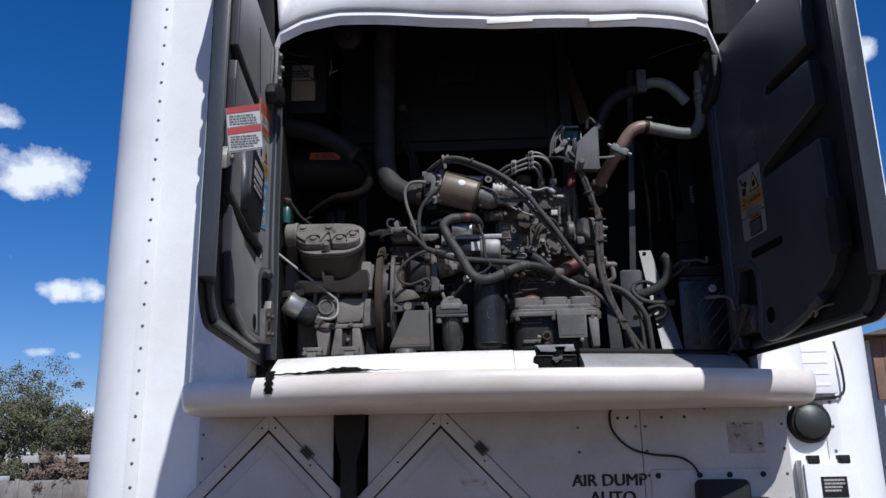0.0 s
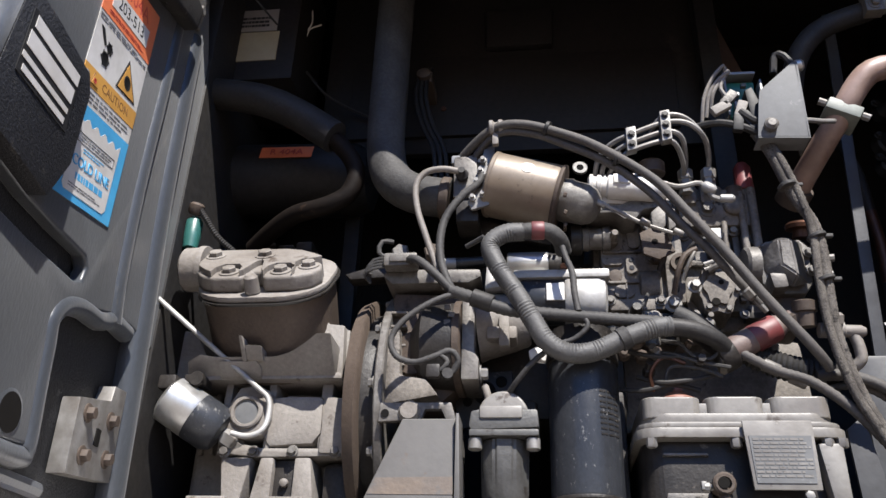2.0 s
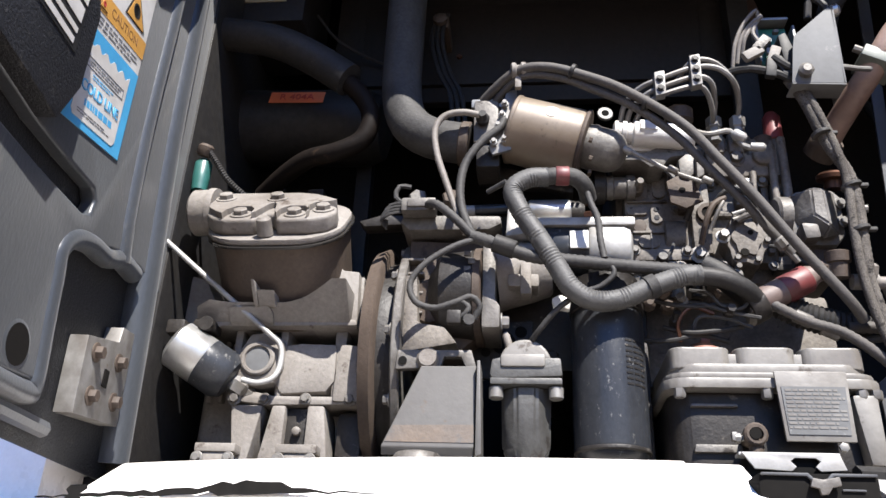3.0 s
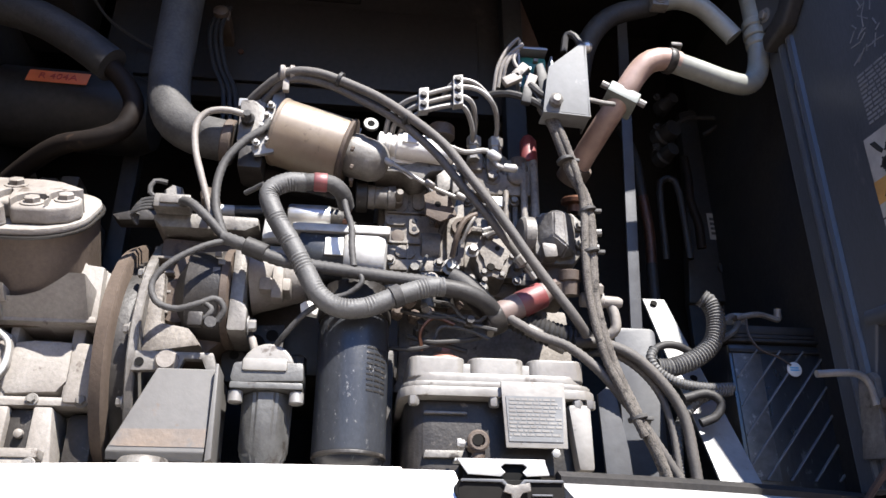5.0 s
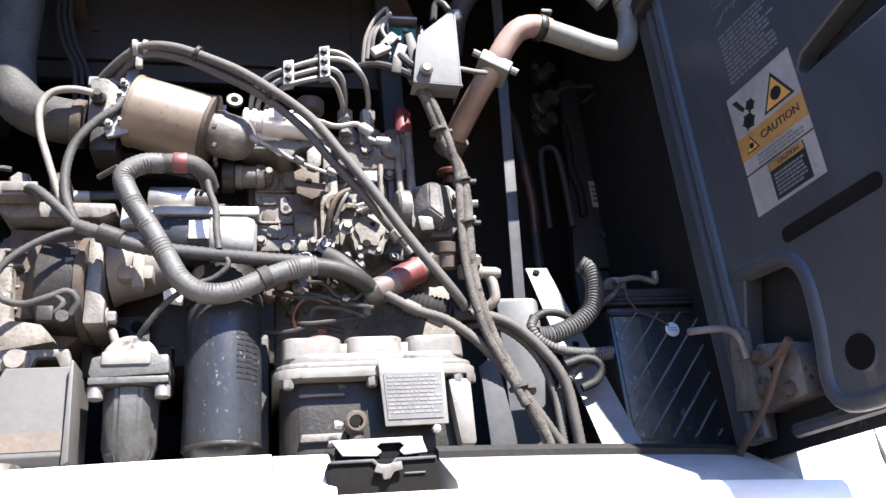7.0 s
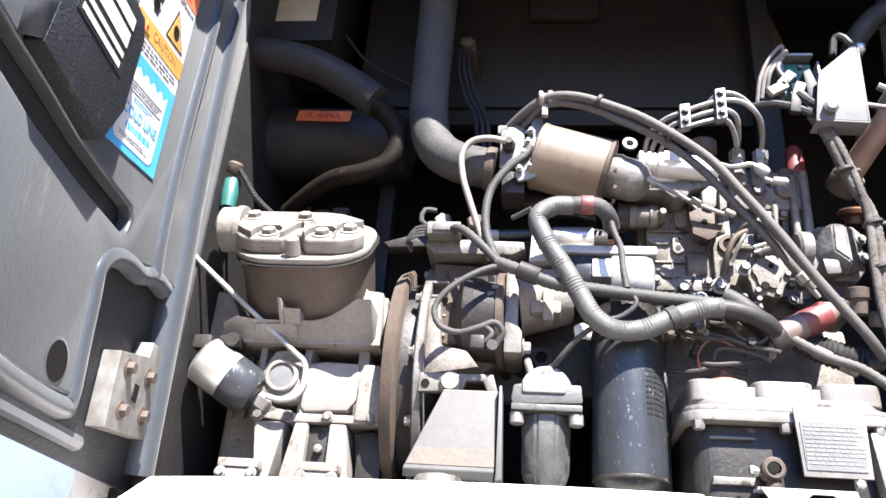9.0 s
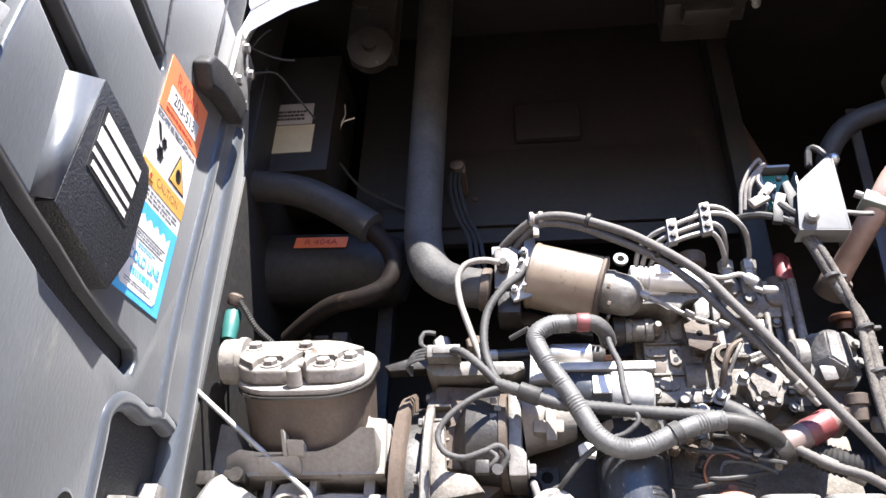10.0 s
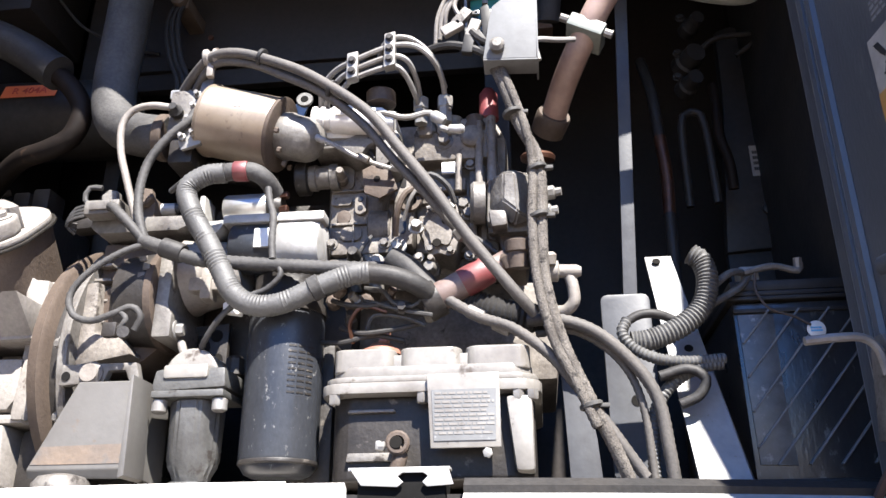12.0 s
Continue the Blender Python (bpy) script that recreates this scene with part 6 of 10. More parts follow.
    s = thing("starter_motor", (0.08, 2.60, 2.24), "aluminium starter motor with a plated solenoid and dark wrap", "starter motor")
    bm = B()
    lathe(bm, (-0.018, 2.605, 2.262), (1, 0, 0.12), [(0, 0.056), (0.012, 0.052), (0.05, 0.046), (0.075, 0.040), (0.080, 0.036)], 24)
    box(bm, (0.0, 2.555, 2.225), (0.045, 2.60, 2.245), 0.004)
    box(bm, (0.018, 2.552, 2.212), (0.034, 2.58, 2.262), 0.004)
    part("nose_casting", bm, CAST, s)
    bm = B()
    lathe(bm, (0.050, 2.588, 2.297), (1, 0, -0.02), [(0, 0.034), (0.004, 0.037), (0.066, 0.037), (0.068, 0.036)], 28)
    part("motor_can", bm, FILTER, s, "dark blue motor can")
    bm = B()
    lathe(bm, (0.118, 2.588, 2.296), (1, 0, -0.02), [(0, 0.038), (0.004, 0.040), (0.050, 0.040), (0.060, 0.036), (0.064, 0.026)], 28)
    part("end_housing", bm, ALU, s)
    bm = B()
    box(bm, (0.040, 2.553, 2.322), (0.186, 2.585, 2.336), 0.004)
    part("through_bolt_rail", bm, ALU, s)
    bm = B()
    slab(bm, [(0.090, 2.282), (0.117, 2.282), (0.117, 2.310), (0.090, 2.310)], 2.5475, 2.552, bevel=0.001)
    part("motor_label", bm, S_WHITE, s, "white rating label")
    bm = B()
    slab(bm, [(0.0, 2.372), (0.008, 2.372), (0.010, 2.330), (0.046, 2.333), (0.030, 2.312), (-0.004, 2.308)], 2.56, 2.60, bevel=0.003)
    part("bracket_arm", bm, ALU, s)
    bm = B()
    lathe(bm, (0.030, 2.59, 2.360), (1, 0, 0), [(0, 0.020), (0.003, 0.022), (0.062, 0.022), (0.065, 0.020)], 24)
    part("solenoid_can", bm, CHROME, s, "bright plated solenoid")
    bm = B()
    lathe(bm, (0.095, 2.59, 2.360), (1, 0, 0), [(0, 0.021), (0.012, 0.020), (0.020, 0.016)], 20)
    part("solenoid_cap", bm, CAST_D, s)
    for dz in (0.012, -0.010):
        bm = B()
        lathe(bm, (0.114, 2.580, 2.362 + dz), (1, -0.2, 0), [(0, 0.006), (0.010, 0.006), (0.012, 0.004)], 6)
        part("terminal_nut", bm, COPPER, s, "copper terminal nut")


drive_end()


# ---------------------------------------------------------------- bracket, fuel pump, oil filter, oil pan cover
def small_front_row():
    b = thing("engine_mount", (-0.10, 2.55, 1.94), "folded steel engine mount bracket with rust along its foot", "bracket")
    bm = B()
    v = [bm.verts.new(q) for q in ((-0.114, 2.520, 2.094), (-0.040, 2.520, 2.094), (-0.040, 2.512, 1.984), (-0.160, 2.512, 1.984), (-0.114, 2.535, 2.1), (-0.040, 2.535, 2.1))]
    bm.faces.new((v[0], v[1], v[2], v[3]))
    w = [bm.verts.new(q) for q in ((-0.160, 2.518, 1.974), (-0.040, 2.518, 1.972), (-0.034, 2.62, 1.970), (-0.036, 2.62, 2.098), (-0.162, 2.62, 1.985), (-0.118, 2.62, 2.098))]
    bm.faces.new((v[3], v[2], w[1], w[0]))
    bm.faces.new((v[2], v[1], w[3], w[2]))
    bm.faces.new((v[0], v[3], w[4], w[5]))
    bm.faces.new((v[0], v[1], w[3], w[5]))
    fp = part("folded_plate", bm, RUSTY, b, smooth=False)
    mod = fp.modifiers.new("thickness", "SOLIDIFY")
    mod.thickness, mod.offset = 0.005, -1
    mod2 = fp.modifiers.new("edges", "BEVEL")
    mod2.width, mod2.segments = 0.003, 2
    bm = B()
    v = [bm.verts.new(q) for q in ((-0.1560, 2.5128, 1.990), (-0.0405, 2.5128, 1.990), (-0.0405, 2.5151, 2.014), (-0.1455, 2.5151, 2.012))]
    bm.faces.new(v)
    rs = part("rust_band", bm, RUST_TAN, b, "tan rust along the foot of the plate", smooth=False)
    rs.modifiers.new("thickness", "SOLIDIFY").thickness = 0.0012
    bm = B()
    slab(bm, [(-0.038, 2.098), (-0.034, 2.098), (-0.030, 1.975), (-0.038, 1.972)], 2.506, 2.56, bevel=0.001)
    part("side_ear", bm, RUSTY, b)
    bm = B()
    slab(bm, [(-0.150, 2.122), (-0.048, 2.122), (-0.040, 2.095), (-0.055, 2.097), (-0.062, 2.112), (-0.085, 2.112), (-0.090, 2.097), (-0.152, 2.094)], 2.535, 2.548, bevel=0.002)
    part("mount_tab", bm, CAST_G, b)
    bm = B()
    lathe(bm, (-0.107, 2.535, 2.108), (0, -1, 0), [(0, 0.016), (0.003, 0.016), (0.006, 0.013), (0.010, 0.012)], 16)
    part("mount_bolt", bm, CAST, b)
    bm = B()
    lathe(bm, (-0.142, 2.534, 2.106), (0, -1, 0), [(0, 0.006), (0.001, 0.006)], 12)
    part("bolt_hole", bm, DARKHOLE, b)
    bm = B()
    box(bm, (-0.155, 2.56, 1.939), (-0.04, 2.70, 1.99), 0.004)
    part("mount_foot", bm, CAST_D, b)
    bm = B()
    lathe(bm, (-0.112, 2.515, 1.939), (0, 0, 1), [(0, 0.034), (0.028, 0.034), (0.036, 0.028), (0.040, 0.010)], 24)
    ob = part("rubber_foot", bm, CAST_G)
    tagged(ob, "gritty grey round rubber foot under the mount", "foot")

    f = thing("fuel_filter", (0.026, 2.57, 1.97), "grey cast fuel filter with a faceted bowl and clamped head", "fuel filter")
    bm = B()
    slab(bm, [(-0.023, 2.090), (-0.020, 2.110), (-0.008, 2.112), (0.060, 2.112), (0.073, 2.112), (0.075, 2.086), (-0.020, 2.082)], 2.534, 2.61, bevel=0.005)
    part("head_casting", bm, DULL_G, f)
    bm = B()
    slab(bm, arc_pts(0.025, 2.104, 0.036, 10, 170, 12), 2.540, 2.605, bevel=0.008, seg=3)
    box(bm, (-0.008, 2.530, 2.098), (0.052, 2.545, 2.116), 0.004)
    part("head_dome", bm, COVER_G, f, "pale domed filter head")
    bm = B()
    slab(bm, [(-0.022, 2.083), (0.074, 2.083), (0.074, 2.074), (-0.022, 2.074)], 2.532, 2.612, bevel=0.002)
    part("clamp_plate", bm, DULL_G, f)
    for x in (-0.014, 0.066):
        bm = B()
        lathe(bm, (x, 2.545, 2.092), (0, 0, -1), [(0, 0.006), (0.018, 0.006), (0.020, 0.010), (0.034, 0.010), (0.036, 0.007)], 12)
        part("clamp_screw", bm, STEEL, f)
    bm = B()
    oct_r = [(1.0, 0.036), (0.25, 0.034), (0.08, 0.024), (0.0, 0.022)]
    rings = []
    for t, r in oct_r:
        z = 1.968 + t * 0.108
        rings.append([bm.verts.new((0.026 + r * math.cos(radians(22.5 + 45 * k)) * 1.02, 2.575 + r * math.sin(radians(22.5 + 45 * k)), z)) for k in range(8)])
    for r0, r1 in zip(rings, rings[1:]):
        for k in range(8):
            bm.faces.new((r0[k], r0[(k + 1) % 8], r1[(k + 1) % 8], r1[k]))
    bm.faces.new(rings[0])
    bm.faces.new(rings[-1][::-1])
    bmesh.ops.bevel(bm, geom=bm.edges[:], offset=0.004, segments=2, affect="EDGES")
    part("bowl", bm, DULL_G, f, "faceted grey bowl")
    bm = B()
    box(bm, (0.006, 2.55, 1.955), (0.046, 2.60, 1.972), 0.003)
    part("bowl_foot", bm, DULL_G, f)
    bm = B()
    lathe(bm, (0.004, 2.565, 2.132), (-0.3, -0.2, 1), [(0, 0.006), (0.022, 0.0055), (0.026, 0.003)], 10)
    part("inlet_stub", bm, CAST, f)
    bm = B()
    lathe(bm, (0.060, 2.60, 2.116), (0, 0, 1), [(0, 0.014), (0.022, 0.013), (0.026, 0.009)], 8)
    part("vent_plug", bm, CAST_D, f)

    o = thing("oil_filter", (0.139, 2.57, 1.975), "blue-black spin-on oil filter canister, dusty", "oil filter")
    bm = B()
    lathe(bm, (0.139, 2.572, 1.976), (0, 0, 1), [(0, 0.034), (0.004, 0.042), (0.012, 0.047), (0.018, 0.0495), (0.022, 0.050), (0.200, 0.050), (0.212, 0.048)], 40)
    part("canister", bm, FILTER, o)
    bm = B()
    lathe(bm, (0.139, 2.572, 1.989), (0, 0, 1), [(0, 0.0485), (0.002, 0.0505), (0.005, 0.0505), (0.006, 0.050)], 40)
    part("rolled_seam", bm, CAST_D, o)
    bm = B()
    for k in range(9):
        for j in range(3):
            a = radians(-62 + 14 * j)
            c, s = math.cos(a), math.sin(a)
            m = facing((0.139 + 0.0503 * c, 2.572 + 0.0503 * s, 2.135 - k * 0.0075), (-s, c, 0), (c, s, 0))
            box(bm, (-0.005, -0.0012, 0), (0.005, 0.0012, 0.0003), 0, m=m)
    part("canister_print", bm, CAST_D, o, "worn grey print", smooth=False)
    bm = B()
    lathe(bm, (0.139, 2.572, 2.186), (0, 0, 1), [(0, 0.052), (0.012, 0.052), (0.02, 0.046), (0.05, 0.046)], 24)
    part("filter_head", bm, CAST_D, o)

    v = thing("rocker_cover", (0.335, 2.62, 1.97), "pale grey engine cover with ribbed lid, plaque and brass tap", "engine cover")
    # The dark casting colour also carries the shade under the flange.
    bm = B()
    slab(bm, round_rect(0.212, 2.534, 0.464, 2.80, 0.03), 1.965, 2.068, "z", 0.012, seg=3)
    part("cover_body", bm, CAST_D, v, "grimy cast lower body set back under the flange, darkened for its shade")
    bm = B()
    slab(bm, round_rect(0.202, 2.510, 0.474, 2.80, 0.03), 2.066, 2.080, "z", 0.003)
    slab(bm, round_rect(0.206, 2.514, 0.470, 2.80, 0.03), 2.0805, 2.088, "z", 0.002)
    part("cover_flange", bm, COVER_G, v)
    bm = B()
    slab(bm, round_rect(0.213, 2.524, 0.463, 2.79, 0.03), 2.086, 2.103, "z", 0.004, seg=2)
    lid = part("lid", bm, COVER_G, v, "lid with three humps")
    for x0, x1 in ((0.215, 0.2935), (0.2985, 0.3765), (0.3815, 0.461)):
        bm = B()
        slab(bm, round_rect(x0, 2.526, x1, 2.78, 0.016), 2.096, 2.126, "z", 0.011, seg=4)
        part("lid_hump", bm, COVER_G, lid)
    for x in (0.296, 0.379):
        bm = B()
        slab(bm, round_rect(x - 0.008, 2.534, x + 0.008, 2.78, 0.004), 2.096, 2.1185, "z", 0.003)
        part("lid_valley", bm, COVER_G, lid)
    for z0, z1 in ((1.988, 1.998), (2.046, 2.050)):
        bm = B()
        slab(bm, [(0.236, z0), (0.296, z0), (0.294, z1), (0.238, z1)], 2.527, 2.538, bevel=0.002)
        part("recess_rib", bm, CAST_G, v)
    for x in (0.222, 0.330, 0.445, 0.462):
        bm = B()
        lathe(bm, (x, 2.518, 2.066), (0, 0, -1), [(0, 0.0075), (0.010, 0.0075), (0.012, 0.006)], 6)
        part("cover_bolt", bm, STEEL, v)
    bm = B()
    slab(bm, [(0.337, 2.086), (0.424, 2.086), (0.424, 1.998), (0.342, 1.998)], 2.5025, 2.507, bevel=0.001)
    pl = part("plaque", bm, COVER_G, v, "grey printed instruction plaque")
    bm = B()
    slab(bm, [(0.343, 2.066), (0.420, 2.066), (0.418, 2.006), (0.346, 2.006)], 2.5012, 2.5022, bevel=0)
    part("plaque_field", bm, DULLPLATE, pl, smooth=False)
    bm = bars(B(), facing((0.382, 2.5009, 2.038), (1, 0, 0), (0, -1, 0), ), 0.070, 0.052, 10, 3, 0.55, 0.0003)
    part("plaque_print", bm, COVER_G, pl, smooth=False)
    bm = B()
    slab(bm, [(0.430, 2.060), (0.462, 2.060), (0.462, 1.972), (0.440, 1.972)], 2.512, 2.60, bevel=0.006)
    part("end_rib", bm, COVER_G, v)
    bm = B()
    lathe(bm, (0.408, 2.508, 1.992), (0, -1, 0), [(0, 0.006), (0.005, 0.006), (0.006, 0.004)], 6)
    part("plaque_screw", bm, STEEL, pl)
    t = part("drain_tap", lathe(B(), (0.303, 2.524, 2.004), (0.05, -1, 0.0), [(-0.062, 0.009), (-0.001, 0.009), (0, 0.011), (0.018, 0.011), (0.019, 0.014), (0.030, 0.0145), (0.032, 0.012), (0.032, 0.0085), (0.020, 0.007)], 14), CAST_B, v, "brass drain tap")
    bm = B()
    lathe(bm, (0.303, 2.4915, 2.004), (0, -1, 0), [(0, 0.0075), (0.0008, 0.007)], 14)
    part("tap_bore", bm, DARKHOLE, t)
    bm = B()
    tube(bm, [(0.302, 2.506, 2.004), (0.306, 2.505, 1.990), (0.302, 2.506, 1.976)], 0.009, 10)
    part("tap_elbow", bm, CAST_B, t)
    bm = B()
    lathe(bm, (0.281, 2.505, 2.001), (1, 0, 0), [(0, 0.006), (0.006, 0.0065), (0.008, 0.004), (0.014, 0.004)], 8)
    box(bm, (0.277, 2.500, 1.997), (0.284, 2.510, 2.008), 0.002)
    part("tap_lever", bm, STEEL, t)
    bm = B()
    lathe(bm, (0.268, 2.575, 2.128), (0, 0, 1), [(0, 0.030), (0.006, 0.029), (0.012, 0.018), (0.016, 0.014)], 20)
    slab(bm, [(0.262, 2.140), (0.276, 2.140), (0.279, 2.162), (0.270, 2.162)], 2.566, 2.582, bevel=0.002)
    part("filler_cap", bm, ORANGE, v, "orange filler cap")


small_front_row()


# ---------------------------------------------------------------- engine block and what is bolted to it
def engine():
    e = thing("diesel_engine", (0.30, 2.75, 1.94), "grimy grey diesel engine block crowded with castings, bolts and fuel lines", "engine")
    bm = B()
    slab(bm, [(0.165, 2.505), (0.20, 2.515), (0.425, 2.515), (0.440, 2.48), (0.435, 2.285), (0.40, 2.262), (0.17, 2.268)], 2.640, 2.95, bevel=0.01)
    part("block", bm, ENGINE_G, e, "oily grey engine block")
    bm = B()
    slab(bm, [(0.20, 2.27), (0.49, 2.27), (0.50, 2.12), (0.20, 2.12)], 2.70, 2.95, bevel=0.01)
    part("lower_block", bm, ENGINE_G, e)
    bm = B()
    box(bm, (-0.02, 2.66, 2.13), (0.21, 2.95, 2.40), 0.015)
    part("rear_block", bm, CAST_D, e)
    bm = B()
    box(bm, (0.10, 2.60, 1.94), (0.20, 2.90, 2.16), 0.01)
    part("sump", bm, CAST_D, e)
    # left half of the face: one flat casting with pads, slots and a barrel
    bm = B()
    slab(bm, [(0.180, 2.290), (0.276, 2.290), (0.278, 2.440), (0.262, 2.462), (0.190, 2.462), (0.178, 2.44)], 2.612, 2.66, bevel=0.004)
    part("face_casting", bm, ENGINE_G, e, "flat dusty face of the casting")
    for x0, z0, x1, z1, d, mt in ((0.181, 2.366, 0.212, 2.379, 0.007, ENGINE_G), (0.217, 2.350, 0.234, 2.384, 0.008, ENGINE_G), (0.190, 2.392, 0.214, 2.432, 0.004, ENGINE_G), (0.222, 2.396, 0.242, 2.45, 0.005, ENGINE_G),
                                  (0.196, 2.310, 0.228, 2.332, 0.005, ENGINE_G), (0.190, 2.338, 0.210, 2.360, 0.003, CAST_B)):
        bm = B()
        slab(bm, round_rect(x0, z0, x1, z1, min(x1 - x0, z1 - z0) * 0.45, 4), 2.6125 - d, 2.6135, bevel=0.002)
        part("cast_pad", bm, mt, e)
    for x, z in ((0.2255, 2.374), (0.2255, 2.360)):
        bm = B()
        lathe(bm, (x, 2.6042, z), (0, -1, 0), [(0, 0.0042), (0.0008, 0.004)], 10)
        part("pad_hole", bm, OILY, e)
    for x0, z0, x1, z1 in ((0.182, 2.3345, 0.236, 2.3385), (0.182, 2.388, 0.244, 2.391), (0.2140, 2.293, 0.2170, 2.334), (0.246, 2.392, 0.249, 2.460), (0.184, 2.440, 0.246, 2.4435)):
        bm = B()
        box(bm, (x0, 2.606, z0), (x1, 2.614, z1), 0.0012)
        part("casting_rib", bm, ENGINE_G, e)
    bm = B()
    lathe(bm, (0.236, 2.628, 2.336), (1, 0, 0.0), [(0, 0.024), (0.002, 0.027), (0.030, 0.027), (0.033, 0.024)], 20)
    part("face_barrel", bm, ENGINE_G, e, "dusty cast barrel")
    bm = B()
    box(bm, (0.186, 2.596, 2.284), (0.272, 2.64, 2.303), 0.004)
    part("lower_rail", bm, ENGINE_G, e)
    bm = B()
    box(bm, (0.184, 2.602, 2.262), (0.30, 2.66, 2.282), 0.004)
    part("lower_rail", bm, CAST_D, e)
    # slotted column with its ring hole and washered bolt
    bm = B()
    slab(bm, [(0.276, 2.296), (0.303, 2.296), (0.306, 2.35), (0.304, 2.424), (0.276, 2.424)], 2.598, 2.66, bevel=0.004)
    part("column", bm, ENGINE_G, e, "slotted upright of the casting")
    for z0, z1 in ((2.385, 2.415), (2.312, 2.338)):
        bm = B()
        slab(bm, round_rect(0.284, z0, 0.294, z1, 0.0045, 3), 2.5972, 2.5985, bevel=0)
        part("column_slot", bm, OILY, e, smooth=False)
    bm = B()
    lathe(bm, (0.300, 2.598, 2.362), (0, -1, 0), [(0, 0.017), (0.006, 0.016), (0.006, 0.010), (0.002, 0.0095)], 18)
    part("ring_boss", bm, CAST_B, e)
    bm = B()
    lathe(bm, (0.300, 2.5955, 2.362), (0, -1, 0), [(0, 0.0098), (0.0006, 0.0095)], 14)
    part("ring_hole", bm, DARKHOLE, e)
    bm = B()
    bolt(bm, (0.282, 2.598, 2.293), (0, -1, 0), 0.0085, 0.010, True, 1.5)
    part("washer_bolt", bm, STEEL, e)
    bm = B()
    bolt(bm, (0.312, 2.575, 2.311), (0.1, -1, 0.1), 0.0075, 0.012)
    part("washer_bolt", bm, STEEL, e)
    # right half behind the pump cover
    bm = B()
    slab(bm, [(0.306, 2.288), (0.425, 2.288), (0.428, 2.43), (0.306, 2.43)], 2.618, 2.66, bevel=0.004)
    part("face_casting", bm, ENGINE_G, e)
    for x0, z0, x1, z1, y in ((0.385, 2.30, 0.395, 2.42, 2.606), (0.400, 2.30, 0.409, 2.42, 2.608), (0.312, 2.362, 0.37, 2.372, 2.606), (0.345, 2.378, 0.38, 2.398, 2.600)):
        bm = B()
        box(bm, (x0, y, z0), (x1, 2.62, z1), 0.003)
        part("casting_rib", bm, ENGINE_G, e)
    for x, z, y, r in ((0.196, 2.452, 2.610, 0.0065), (0.262, 2.452, 2.610, 0.0065), (0.188, 2.300, 2.596, 0.006), (0.264, 2.298, 2.596, 0.006), (0.313, 2.42, 2.616, 0.006), (0.375, 2.36, 2.612, 0.0085), (0.382, 2.345, 2.612, 0.0075),
                       (0.418, 2.40, 2.612, 0.006), (0.418, 2.31, 2.612, 0.006), (0.255, 2.376, 2.610, 0.005)):
        bm = B()
        bolt(bm, (x, y, z), (0, -1, 0.03), r, 0.007)
        part("bolt", bm, CAST_G, e)
    # knurled barrel beside the manifold
    bm = B()
    lathe(bm, (0.130, 2.60, 2.410), (1, 0, 0), [(0, 0.022), (0.002, 0.0255), (0.018, 0.0255), (0.020, 0.022)], 24)
    part("barrel_ring", bm, CAST_D, e)
    bm = B()
    lathe(bm, (0.150, 2.60, 2.410), (1, 0, 0), [(0, 0.019), (0.010, 0.020), (0.012, 0.0175), (0.030, 0.0175), (0.032, 0.020), (0.044, 0.020)], 24)
    part("barrel_body", bm, CAST_G, e)
    # bright manifold on top
    bm = B()
    slab(bm, [(0.158, 2.470), (0.172, 2.508), (0.250, 2.512), (0.285, 2.485), (0.272, 2.462), (0.215, 2.452), (0.170, 2.455)], 2.562, 2.64, bevel=0.008)
    part("intake_manifold", bm, SILVER, e, "bright intake manifold")
    bm = B()
    slab(bm, [(0.158, 2.452), (0.178, 2.447), (0.212, 2.452), (0.232, 2.462), (0.285, 2.462), (0.292, 2.447), (0.245, 2.440), (0.235, 2.425), (0.215, 2.424), (0.200, 2.436), (0.160, 2.436)], 2.560, 2.64, bevel=0.006)
    part("manifold_flange", bm, CAST_G, e)
    bm = B()
    lathe(bm, (0.160, 2.556, 2.484), (0.125, 0.0, -0.014), [(0, 0.012), (0.003, 0.019), (0.008, 0.019), (0.009, 0.016), (0.014, 0.016), (0.015, 0.019), (0.021, 0.019), (0.022, 0.0165), (0.030, 0.0165), (0.033, 0.0205), (0.104, 0.0205), (0.112, 0.016), (0.124, 0.015)], 24)
    part("manifold_tube", bm, SILVER, e, "bright dusty manifold tube")
    bm = B()
    lathe(bm, (0.149, 2.550, 2.512), (0.1, -1, 0.1), [(0, 0.0115), (0.002, 0.0125), (0.005, 0.0125), (0.006, 0.0115)], 18)
    eye = part("lifting_eye", bm, DULL_G, e, "small dusty eyelet")
    bm = B()
    lathe(bm, (0.1496, 2.5439, 2.5126), (0.1, -1, 0.1), [(0, 0.0058), (0.0006, 0.0055)], 14)
    part("eye_hole", bm, DARKHOLE, eye)
    for x, z0, z1, y, r in ((0.402, 2.482, 2.335, 2.588, 0.006), (0.420, 2.490, 2.300, 2.590, 0.007), (0.372, 2.43, 2.37, 2.590, 0.005)):
        bm = B()
        rod(bm, (x, y, z0), (x - 0.002, y, z1), r, 10)
        part("push_rod_tube", bm, ENGINE_G, e)
    bm = B()
    slab(bm, [(0.200, 2.492), (0.226, 2.490), (0.226, 2.474), (0.200, 2.476)], 2.5335, 2.5365, bevel=0.0008)
    part("manifold_label", bm, S_WHITE, e, "white paper label")
    # throttle lever bracket and its rod
    bm = B()
    slab(bm, [(0.236, 2.398), (0.262, 2.412), (0.275, 2.402), (0.288, 2.365), (0.262, 2.352), (0.240, 2.362)], 2.560, 2.566, bevel=0.0015)
    part("lever_plate", bm, CAST_B, e)
    bm = B()
